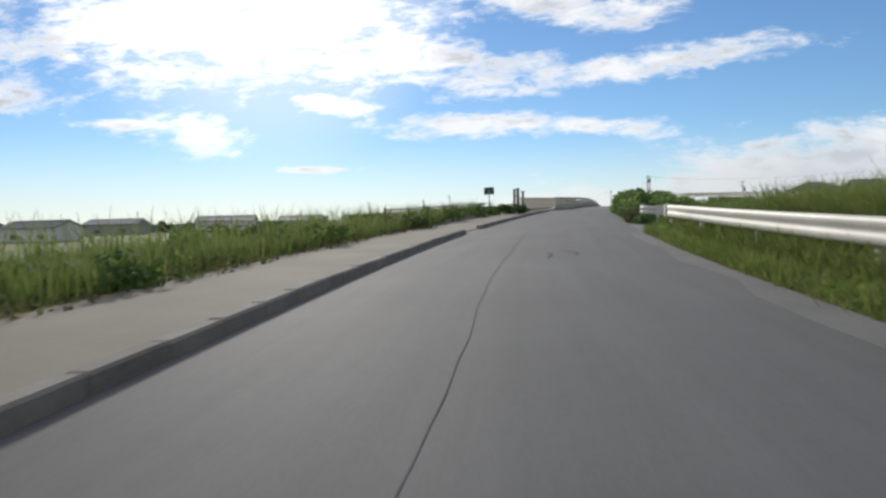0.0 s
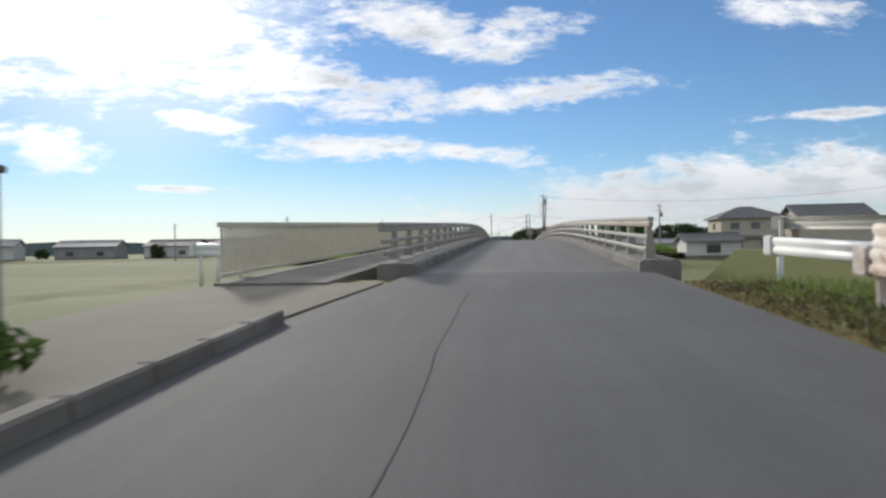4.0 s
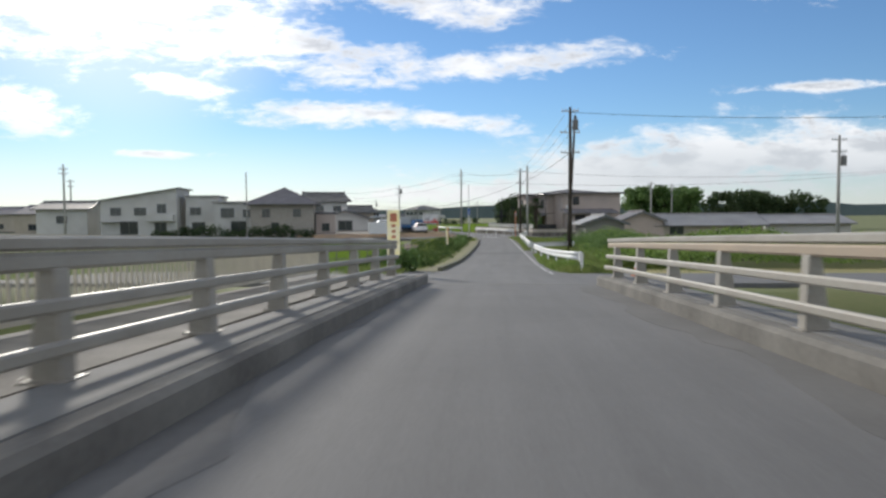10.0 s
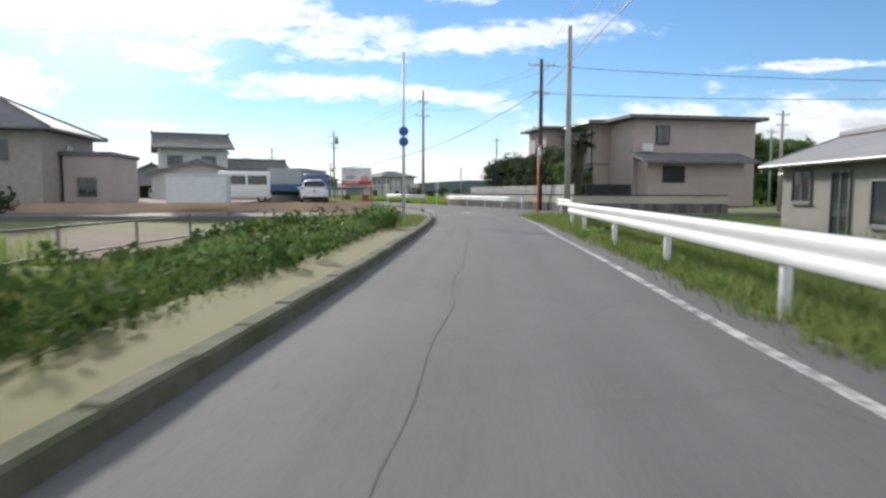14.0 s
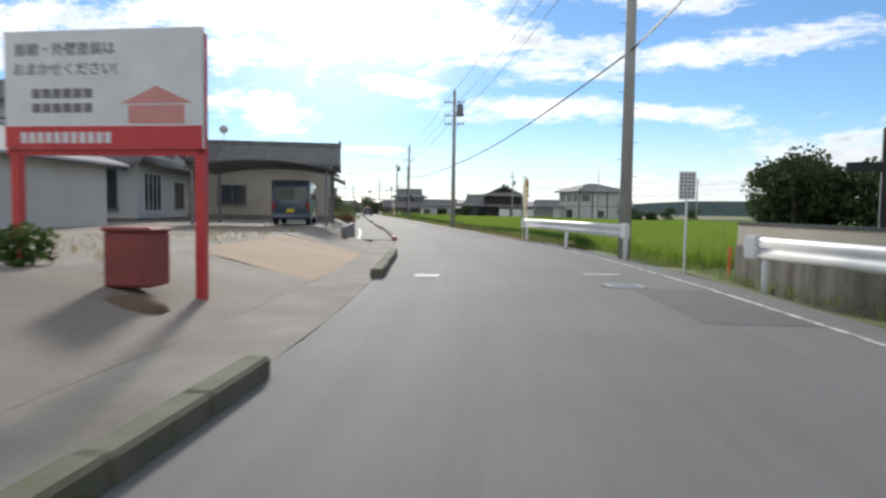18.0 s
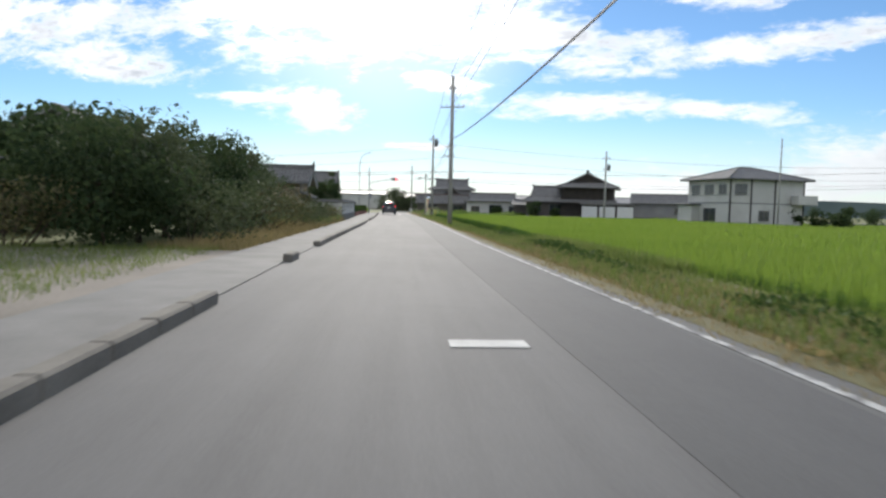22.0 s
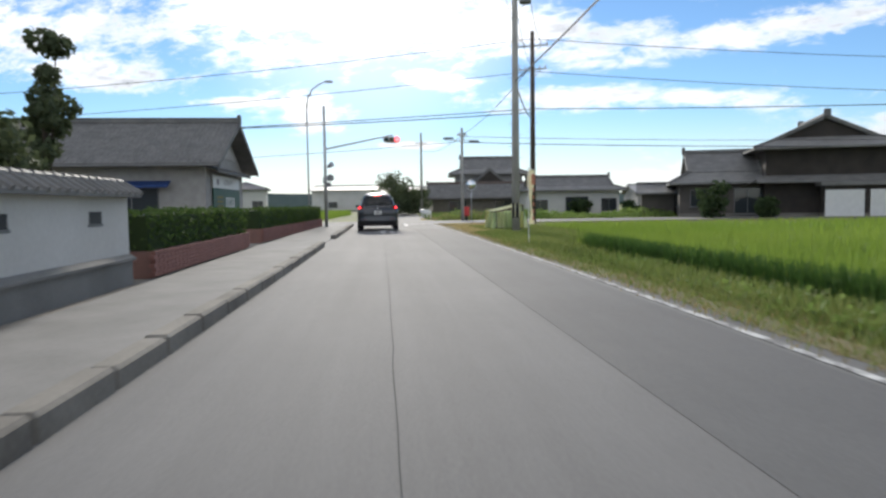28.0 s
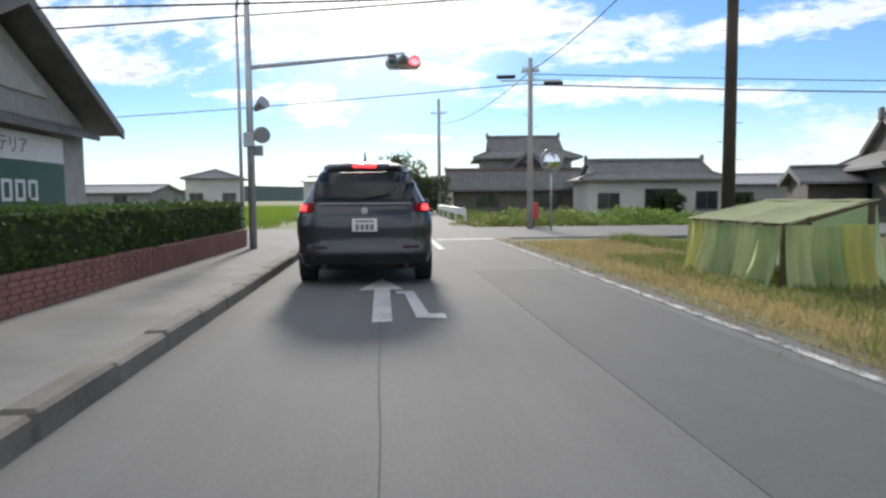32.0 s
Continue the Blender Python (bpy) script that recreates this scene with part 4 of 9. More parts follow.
guardrail([(33.75, 223.9, -0.05), (33.2, 227.6, -0.05), (32.65, 232.3, -0.05), (31.9, 236.3, -0.05), (31.15, 239.3, -0.05), (30.45, 241.6, -0.05)], "white steel guardrail on a concrete wall", top=0.9)
guardrail(gpts(248.6, 259.4, 3.86, 3.34), "white steel guardrail beside the paddy", top=0.98)
guardrail(gpts(392, 412, 3.8, 4.0), "white guardrail beyond the crossing", top=0.8)

# ---- retaining wall ----
CORNER = [Vector((x, y, 0.0)) for x, y in ((31.0, 246.0), (31.8, 240.7), (32.55, 236.7), (33.35, 232.4), (34.1, 227.6), (34.65, 224.5), (34.98, 222.3), (35.2, 219.5), (35.35, 217.4), (35.9, 216.8), (44.0, 215.6))]
w = thing("wall_retaining", "stained concrete retaining wall below the garden", "retaining wall", kind="structure")
part("base", sweep(bmesh.new(), CORNER, [(-0.25, -0.8), (0.02, -0.8), (0.0, 0.52), (-0.03, 0.55), (-0.22, 0.55), (-0.25, 0.52)]), STAINW, w, "rough stained concrete footing")
part("block_band", sweep(bmesh.new(), CORNER, [(-0.24, 0.55), (-0.04, 0.55), (-0.04, 1.0), (-0.24, 1.0)]), CREAMW, w, "smooth beige block courses")
part("cap", sweep(bmesh.new(), CORNER, [(-0.26, 1.0), (-0.02, 1.0), (-0.02, 1.05), (-0.26, 1.05)]), DARKM, w)

# ---- poles and wires ----
BOLT = mesh_of(T((0, 0, 0), (0.28, 0, 0), 0.01, seg=5), "step_bolt")
BOLT.materials.append(STEEL)


def pole(x, y, h, label, material=None, arms=(), lamp=None, can=None, r=0.17, lean=(0, 0), band=False, zb=None, turn=0.0):
    """arms: (height, half length); can: height of a transformer."""
    material = material or POLEC
    zb = gz(x, y) if zb is None else zb
    e = thing("utility_pole", label, "utility pole", Matrix.Translation((x, y, zb)) @ Matrix.Rotation(radians(turn), 4, "Z"), group="utility poles")
    part("shaft", T((0, 0, -0.5), (lean[0], lean[1], h), r, r * 0.62, seg=16), material, e, smooth=True)
    for z, half in arms:
        f = z / h
        bm = B(-half, half, -0.04, 0.04, z - 0.04, z + 0.04)
        for k in (-1, -0.55, 0.55, 1):
            tube(bm, (k * (half - 0.08), 0, z + 0.04), (k * (half - 0.08), 0, z + 0.2), 0.045, 0.03, 8)
        tube(bm, (half * 0.55, 0, z - 0.02), (0.05, 0, z - 0.5), 0.015, seg=6)
        part("crossarm", bm, STEEL, e, m=Matrix.Translation((lean[0] * f, lean[1] * f, 0)))
    if can:
        bm = T((0.42, 0, can - 0.4), (0.42, 0, can + 0.4), 0.24, seg=16)
        tube(bm, (0.42, 0, can + 0.4), (0.42, 0, can + 0.46), 0.2, 0.1, 16)
        for k in (-0.1, 0.1):
            tube(bm, (0.42 + k, 0, can + 0.42), (0.42 + k, 0, can + 0.65), 0.03, seg=8)
        box(bm, 0.1, 0.3, -0.05, 0.05, can - 0.25, can - 0.15)
        part("transformer", bm, mat("transformer_grey", (0.2, 0.2, 0.2), rough=0.5), e, smooth=False)
    for i in range(int((h - 2.5) / 0.45)):
        part("step_bolt", BOLT, STEEL, e, m=Matrix.Translation((0, 0, 2.2 + i * 0.45)) @ Matrix.Rotation(math.pi * (i % 2), 4, "Z"))
    if band:
        bm = bmesh.new()
        tube(bm, (0, 0, 0.7), (0, 0, 1.3), r * 1.0, r * 0.985, 20)
        part("guard_band", bm, DARKM, e, "black and yellow striped guard")
        bm = bmesh.new()
        for i in range(6):
            box(bm, -0.02, 0.02, -r * 1.06, -r * 0.9, 0.72, 1.28, m=Matrix.Rotation(i * math.pi / 3, 4, "Z"))
        part("stripes", bm, YELLOW, e)
    return e


WIRE = mat("cable", (0.03, 0.03, 0.032), (0.02, 0.02, 0.02), 0.6, bump=0)


def wire(a, b, sag=0.5, r=0.02, label="black overhead power cable"):
    a, b = Vector(a), Vector(b)
    n = 14
    pts = [a.lerp(b, i / n) - Vector((0, 0, sag * 4 * (i / n) * (1 - i / n))) for i in range(n + 1)]
    prof = [(r * math.cos(k * 2.0944), r * math.sin(k * 2.0944)) for k in range(3)]
    return solo("power_cable", sweep(bmesh.new(), pts, prof), WIRE, label, "cable", group="overhead cables")


A3 = ((-0.3, 0.9), (-1.3, 0.9), (-2.0, 0.75))


def arms_for(h, spec=A3):
    return [(h + a, b) for a, b in spec]


GREYPOLE = "tall grey concrete utility pole with crossarms"
POLES = {}


def put_pole(key, x, y, h, label=GREYPOLE, **k):
    POLES[key] = (x, y, gz(x, y) if k.get("zb") is None else k["zb"], h)
    return pole(x, y, h, label, **k)


put_pole("p1", 29.8, 177.6, 11.4, "tall dark utility pole with transformer and crossarms", material=WOODP, arms=arms_for(11.4, ((-0.3, 0.7), (-2.0, 0.8), (-3.6, 0.75))), can=10.0, zb=0.1, turn=-5)
put_pole("p1b", 30.3, 180.2, 11.2, "leaning dark timber support pole", material=WOODP, arms=(), lean=(0.7, 0.2), zb=0.1, r=0.14)
put_pole("p2", 34.65, 222.5, 9.9, "dark timber utility pole with crossarms", material=WOODP, arms=arms_for(9.9, ((-0.4, 0.9), (-2.2, 0.6))), zb=-0.05)
put_pole("p2b", 33.6, 212.4, 9.6, zb=-0.1)
put_pole("p2c", 37.4, 236.0, 7.4, "thin grey steel pole", r=0.1)
put_pole("p3", 28.65, 248.3, 11.6, arms=arms_for(11.6, ((-1.2, 0.6), (-2.6, 0.75))), zb=0.0)
put_pole("p5", 17.6, 278.2, 10.2, arms=arms_for(10.2, ((-0.9, 0.8), (-1.9, 0.75), (-2.5, 0.75))), can=8.7, zb=-0.1)
put_pole("p6", 2.15, 321.0, 10.6, arms=arms_for(10.6, ((-0.9, 0.3), (-2.2, 0.9))), zb=-0.1)
put_pole("p8", -10.8, 358.2, 10.6, "concrete utility pole with striped guard by the paddy", arms=arms_for(10.6, ((-0.6, 0.55),)), can=9.5, band=True, zb=-0.1)
put_pole("p11", -11.8, 369.7, 10.9, "dark utility pole with crossarms by the crossing", material=WOODP, arms=arms_for(10.9, ((-0.8, 0.9), (-2.1, 0.8))), zb=-0.1)
put_pole("p12", -18.0, 377.7, 6.6, "slim concrete utility pole at the crossing", r=0.13, arms=((6.1, 0.35),), zb=-0.05)
put_pole("p13", -30.0, 405.5, 9.6, "far concrete utility pole", arms=arms_for(8.8, ((-0.4, 0.7),)))
put_pole("p9", 10.3, 376.0, 10.4, arms=arms_for(10.4, ((-1.0, 0.6), (-2.6, 0.5))), can=8.0)
put_pole("p10", 28.5, 348.0, 9.3, "slim steel utility pole behind the paddy", r=0.09)
put_pole("pR", 53.6, 179.1, 9.8, arms=arms_for(9.8, ((-0.4, 0.7), (-1.4, 0.7))), can=7.6)
put_pole("pL", -26.3, 214.2, 10.2, arms=arms_for(10.2, ((-0.6, 0.6), (-1.2, 0.6))))
put_pole("pL2", -3.0, 212.5, 9.0, "thin grey utility pole among houses", r=0.11)
for x, y, h in ((60, 236, 9), (75, 262, 10), (-40, 246, 10), (-52, 210, 9), (48, 372, 9), (70, 360, 9)):
    put_pole("f%d" % x, x, y, h, "distant utility pole with crossarms", arms=arms_for(h, ((-0.4, 0.7), (-1.3, 0.6))))


def top_of(key, dz=-0.3, dx=0.0):
    x, y, z, h = POLES[key]
    return (x + dx, y, z + h + dz)


for a, b in (("p1", "p2"), ("p2", "p3"), ("p3", "p5"), ("p5", "p6"), ("p6", "p8"), ("p8", "p11")):
    for dz, dx, sg in ((-0.6, -0.5, 0.5), (-0.6, 0.5, 0.5), (-1.9, 0.1, 0.6)):
        wire(top_of(a, dz, dx), top_of(b, dz, dx), sg, 0.013)
    ca, cb = [POLES[k][:2] + ({"p1": 7.9, "p2": 7.85, "p3": 5.5, "p5": 4.6}.get(k, 6.0),) for k in (a, b)]
    wire(ca, cb, 0.35, 0.032, "thick black telephone cable")
for dz in (-0.4, -2.2):
    wire(top_of("p2", dz), (95, 214, 9.5), 1.2)
    wire(top_of("p11", dz), (60, 385, 9.0 + dz), 1.4)
    wire((-80, 352, 7.6 + dz * 0.6), top_of("p11", dz), 1.2)
wire((-80, 372, 5.3), top_of("p12", -0.95), 0.8)
wire(top_of("p12", -0.6), (55, 396, 6.4), 0.9)
wire(top_of("p12", -1.0), (55, 396, 5.9), 0.9, 0.03)
wire((-70, 346, 5.6), top_of("p11", -4.5), 0.9, 0.03)
wire(top_of("p1", -0.4), (80, 150, 10), 1.5)
wire((-80, 357.6, 5.6), top_of("p11", -4.3), 0.5, 0.028)
wire(top_of("p11", -4.3), (60, 386, 8.2), 0.8, 0.028)
wire(top_of("p12", -0.5), top_of("p13", -2.0), 0.6)
wire(top_of("p11", -1.8), top_of("p12", -0.5), 0.4)

# ---- houses ----
def wave_roof(L, D, rise, pitch=0.27, course=0.26, amp=0.022):
    """One slope of a tiled roof: L along the eave, D from eave to ridge on plan; eave at y 0, tiles in overlapping courses."""
    nu, nv = max(2, int(L / pitch)) * 4, max(2, int(math.hypot(D, rise) / course))
    V = []
    us = np.linspace(-L / 2, L / 2, nu + 1)
    wave = amp * (np.sin(np.linspace(0, nu / 4 * 2 * math.pi, nu + 1)) + 0.35 * np.sin(np.linspace(0, nu / 2 * 2 * math.pi, nu + 1)))
    for j in range(nv):
        t0, t1 = j / nv, (j + 1) / nv
        a = np.c_[us, np.full(nu + 1, t0 * D), t0 * rise + wave + 0.05]
        b = np.c_[us, np.full(nu + 1, t1 * D), t1 * rise + wave + 0.02]
        V.append(np.stack([a[:-1], a[1:], b[1:], b[:-1]], 1))
        c = a - (0, 0, 0.045)
        V.append(np.stack([c[:-1], c[1:], a[1:], a[:-1]], 1))
    return quads("tiles", np.concatenate(V), TILE)


def window(e, face_m, u, z, w, h, frame=None, sill=True, shutter=False, bars=1):
    """A window on a wall face: face_m has x along the wall and -y outward."""
    frame = frame or FRAME
    bm = bmesh.new()
    for x0, x1, z0, z1 in ((-w / 2 - 0.05, -w / 2, -0.05, h + 0.05), (w / 2, w / 2 + 0.05, -0.05, h + 0.05), (-w / 2, w / 2, -0.05, 0), (-w / 2, w / 2, h, h + 0.05)):
        box(bm, x0, x1, -0.06, 0.03, z0, z1)
    for i in range(bars):
        x = -w / 2 + w * (i + 1) / (bars + 1)
        box(bm, x - 0.02, x + 0.02, -0.045, 0.02, 0, h)
    wi = part("window", bm, frame, e, m=face_m @ Matrix.Translation((u, 0, z)))
    part("pane", B(-w / 2, w / 2, -0.02, -0.005, 0, h), GLASS, wi)
    if sill:
        part("sill", B(-w / 2 - 0.1, w / 2 + 0.1, -0.12, 0.0, -0.1, -0.06), frame, wi)
    if shutter:
        part("shutter_box", B(w / 2 + 0.06, w / 2 + 0.06 + w * 0.45, -0.12, 0.0, -0.03, h + 0.05), frame, wi)
    return wi


def faces_of(w, d):
    return {"f": Matrix.Translation((0, -d / 2, 0)), "b": Matrix.Translation((0, d / 2, 0)) @ Matrix.Rotation(math.pi, 4, "Z"),
            "r": Matrix.Translation((w / 2, 0, 0)) @ Matrix.Rotation(math.pi / 2, 4, "Z"), "l": Matrix.Translation((-w / 2, 0, 0)) @ Matrix.Rotation(-math.pi / 2, 4, "Z")}


def house(name, label, m, w, d, h, roof="gable", rise=1.6, over=0.6, wall=None, roofm=None, wins=(), ridge="x", tiled=False, plinth=0.35, skirt=(), band=None, category="house", thick=0.14, gutter=True, upper=None):
    """m: pose of the base centre; x is the width, y the depth. ridge: the axis along which the ridge runs."""
    wall, roofm = wall or WHITEW, roofm or TILE
    e = thing(name, label, category, m)
    gab = bmesh.new()
    box(gab, -w / 2, w / 2, -d / 2, d / 2, plinth, h)
    if roof == "gable":
        if ridge == "x":
            prism(gab, [(-d / 2, h - 0.001), (d / 2, h - 0.001), (0, h + rise * (d / 2) / (d / 2 + over) - 0.05)], -w / 2, w / 2)
        else:
            prism(gab, [(-w / 2, h - 0.001), (w / 2, h - 0.001), (0, h + rise * (w / 2) / (w / 2 + over) - 0.05)], -d / 2, d / 2, Matrix.Rotation(math.pi / 2, 4, "Z"))
    part("wall", gab, wall, e)
    part("plinth", B(-w / 2 - 0.03, w / 2 + 0.03, -d / 2 - 0.03, d / 2 + 0.03, -0.6, plinth), CONCD, e)
    if band:
        part("band", B(-w / 2 - 0.02, w / 2 + 0.02, -d / 2 - 0.02, d / 2 + 0.02, band - 0.06, band + 0.06), FRAME, e)
    W2, D2 = w / 2 + over, d / 2 + over
    z0 = h - 0.06
    if roof == "gable":
        rot = Matrix() if ridge == "x" else Matrix.Rotation(math.pi / 2, 4, "Z")
        L, D = (2 * W2, D2) if ridge == "x" else (2 * D2, W2)
        for k in (0, 1):
            mm = rot @ Matrix.Rotation(math.pi * k, 4, "Z")
            bm = bmesh.new()
            prism(bm, [(-D, z0), (0, z0 + rise), (0, z0 + rise - thick), (-D, z0 - thick)], -L / 2, L / 2)
            sl = part("roof", bm, roofm, e, m=mm)
            if tiled:
                part("tiles", wave_roof(L, D, rise), roofm, sl, m=Matrix.Translation((0, -D, z0)))
            if gutter:
                bm = T((-L / 2, -D - 0.06, z0 - 0.1), (L / 2, -D - 0.06, z0 - 0.1), 0.055, seg=8)
                part("gutter", bm, FRAME, e, m=mm)
            for sx in (-1, 1):
                bm = bmesh.new()
                prism(bm, [(-D, z0 + 0.03), (0, z0 + rise + 0.03), (0, z0 + rise - thick - 0.1), (-D, z0 - thick - 0.1)], sx * L / 2 - 0.04, sx * L / 2 + 0.04)
                part("bargeboard", bm, roofm if tiled else FRAME, e, m=mm)
        bm = bmesh.new()
        box(bm, -L / 2, L / 2, -0.16, 0.16, z0 + rise - 0.03, z0 + rise + 0.14, 0.04)
        if tiled:
            box(bm, -L / 2, L / 2, -0.1, 0.1, z0 + rise + 0.14, z0 + rise + 0.27, 0.04)
            for sx in (-1, 1):
                box(bm, sx * L / 2 - 0.09, sx * L / 2 + 0.09, -0.2, 0.2, z0 + rise - 0.1, z0 + rise + 0.42, 0.06)
        part("ridge", bm, roofm, e, m=rot)
    elif roof == "hip":
        r = min(W2, D2)
        rw, rd = W2 - r, D2 - r
        bm = bmesh.new()
        c = [bm.verts.new(p) for p in ((-W2, -D2, z0), (W2, -D2, z0), (W2, D2, z0), (-W2, D2, z0))]
        lo = [bm.verts.new(p.co - Vector((0, 0, thick))) for p in c]
        if rw >= rd:
            t = [bm.verts.new((-rw - 0.01, 0, z0 + rise)), bm.verts.new((rw + 0.01, 0, z0 + rise))]
            fs = [(c[0], c[1], t[1], t[0]), (c[1], c[2], t[1]), (c[2], c[3], t[0], t[1]), (c[3], c[0], t[0])]
        else:
            t = [bm.verts.new((0, -rd - 0.01, z0 + rise)), bm.verts.new((0, rd + 0.01, z0 + rise))]
            fs = [(c[0], c[1], t[0]), (c[1], c[2], t[1], t[0]), (c[2], c[3], t[1]), (c[3], c[0], t[0], t[1])]
        for f in fs:
            bm.faces.new(f)
        for i in range(4):
            bm.faces.new((c[(i + 1) % 4], c[i], lo[i], lo[(i + 1) % 4]))
        bm.faces.new(lo[::-1])
        part("roof", bm, roofm, e)
        bm = bmesh.new()
        for i, q in enumerate(((-W2, -D2), (W2, -D2), (W2, D2), (-W2, D2))):
            tt = t_pos = ((-rw if q[0] < 0 else rw), 0) if rw >= rd else (0, (-rd if q[1] < 0 else rd))
            tube(bm, (q[0], q[1], z0 + 0.02), (tt[0], tt[1], z0 + rise + 0.02), 0.09, seg=6)
        tube(bm, (-rw - 0.05, -rd - 0.05, z0 + rise + 0.03), (rw + 0.05, rd + 0.05, z0 + rise + 0.03), 0.1, seg=6)
        part("ridge", bm, roofm, e)
        bm = bmesh.new()
        for p, q in (((-W2, -D2), (W2, -D2)), ((W2, -D2), (W2, D2)), ((W2, D2), (-W2, D2)), ((-W2, D2), (-W2, -D2))):
            tube(bm, (*p, z0 - 0.1), (*q, z0 - 0.1), 0.06, seg=8)
        part("gutter", bm, FRAME, e)
    elif roof == "irimoya":
        rot = Matrix() if ridge == "x" else Matrix.Rotation(math.pi / 2, 4, "Z")
        A, Bq = (W2, D2) if ridge == "x" else (D2, W2)
        k, zm = min(A, Bq) * 0.42, z0 + rise * 0.36
        bm = bmesh.new()
        lo = [bm.verts.new(p) for p in ((-A, -Bq, z0 - thick), (A, -Bq, z0 - thick), (A, Bq, z0 - thick), (-A, Bq, z0 - thick))]
        c = [bm.verts.new(p) for p in ((-A, -Bq, z0), (A, -Bq, z0), (A, Bq, z0), (-A, Bq, z0))]
        t = [bm.verts.new(p) for p in ((-A + k, -Bq + k, zm), (A - k, -Bq + k, zm), (A - k, Bq - k, zm), (-A + k, Bq - k, zm))]
        for i in range(4):
            j = (i + 1) % 4
            bm.faces.new((c[j], c[i], lo[i], lo[j])), bm.faces.new((c[i], c[j], t[j], t[i]))
        bm.faces.new(lo[::-1]), bm.faces.new(t)
        part("lower_roof", bm, roofm, e, m=rot)
        for s in (0, 1):
            bm = bmesh.new()
            prism(bm, [(-Bq + k - 0.25, zm - 0.06), (0, z0 + rise), (0, z0 + rise - 0.16), (-Bq + k - 0.25, zm - 0.2)], -A + k - 0.35, A - k + 0.35)
            part("roof", bm, roofm, e, m=rot @ Matrix.Rotation(math.pi * s, 4, "Z"))
            for sx in (-1, 1):
                bm = bmesh.new()
                tube(bm, (sx * A, -Bq, z0 + 0.03), (sx * (A - k), -Bq + k, zm + 0.05), 0.1, seg=6)
                tube(bm, (sx * (A - k + 0.3), -Bq + k - 0.25, zm), (sx * (A - k + 0.3), 0, z0 + rise + 0.04), 0.1, seg=6)
                part("hip_ridge", bm, roofm, e, m=rot @ Matrix.Rotation(math.pi * s, 4, "Z"))
        bm = bmesh.new()
        prism(bm, [(-Bq + k, zm - 0.05), (Bq - k, zm - 0.05), (0, z0 + rise - 0.2)], -A + k - 0.05, A - k + 0.05)
        part("gable_wall", bm, wall, e, m=rot)
        bm = bmesh.new()
        box(bm, -A + k - 0.4, A - k + 0.4, -0.15, 0.15, z0 + rise - 0.05, z0 + rise + 0.24, 0.05)
        for sx in (-1, 1):
            box(bm, sx * (A - k + 0.4) - 0.12, sx * (A - k + 0.4) + 0.12, -0.24, 0.24, z0 + rise - 0.12, z0 + rise + 0.5, 0.08)
        part("ridge", bm, roofm, e, m=rot)
    elif roof == "shed":
        bm = bmesh.new()
        prism(bm, [(-D2, z0 + 0.02), (D2, z0 + rise), (D2, z0 + rise - thick), (-D2, z0 + 0.02 - thick)], -W2, W2)
        part("roof", bm, roofm, e)
        bm = bmesh.new()
        prism(bm, [(-d / 2, h - 0.1), (d / 2, h - 0.1), (d / 2, h + rise * 0.86), (-d / 2, h)], -w / 2 + 0.005, w / 2 - 0.005)
        part("wall_top", bm, wall, e)
    else:
        part("roof", B(-W2, W2, -D2, D2, h - 0.02, h + thick + 0.1, 0.02), roofm, e)
    F = faces_of(w, d)
    for f, z, x0, x1, out in skirt:
        bm = bmesh.new()
        prism(bm, [(-out, z), (0, z + out * 0.42), (0, z + out * 0.42 - 0.1), (-out, z - 0.1)], x0, x1)
        sk = part("lower_roof", bm, roofm, e, m=F[f])
        if tiled:
            part("tiles", wave_roof(x1 - x0, out, out * 0.42), roofm, sk, m=Matrix.Translation(((x0 + x1) / 2, -out, z)))
    for f, x, z, ww, hh, *o in wins:
        window(e, F[f], x, z, ww, hh, *(o or ()))
    return e


def P(x, y, yaw=0.0, z=None):
    return Matrix.Translation((x, y, gz(x, y) if z is None else z)) @ Matrix.Rotation(radians(yaw), 4, "Z")


# beside the last stretch
T1 = house("tan_house", "tan-sided house with grey tiled gable roof", RM(276.6, -9.6, 0.45), 8.6, 5.6, 3.55, "gable", 1.3, 0.55, TANW, TILE,
           [("r", -1.9, 1.3, 0.6, 0.9), ("r", 0.6, 0.55, 1.7, 1.75, None, True, True), ("f", -1.5, 1.0, 1.6, 1.1), ("f", 1.9, 1.2, 0.8, 0.9)], "x", True, skirt=[("r", 2.5, -0.9, 2.2, 0.9)])
for y in (-2.6, 2.7):
    part("downpipe", T((4.36, y, 0.3), (4.36, y, 3.3), 0.035, seg=8), FRAME, T1)
bm = T((-2.5, 0.2, 4.7), (-2.5, 0.2, 5.6), 0.025, seg=8)
bmesh.ops.create_uvsphere(bm, u_segments=16, v_segments=8, radius=0.28, matrix=Matrix.Translation((-2.5, 0.05, 5.75)) @ Matrix.Rotation(radians(25), 4, "X") @ Matrix.Diagonal((1, 0.22, 1, 1)))
part("satellite_dish", bm, TRIMW, T1, "white satellite dish on the ridge")
part("vent", T((4.3, 0.1, 3.75), (4.36, 0.1, 3.75), 0.13, seg=16), TRIMW, T1)
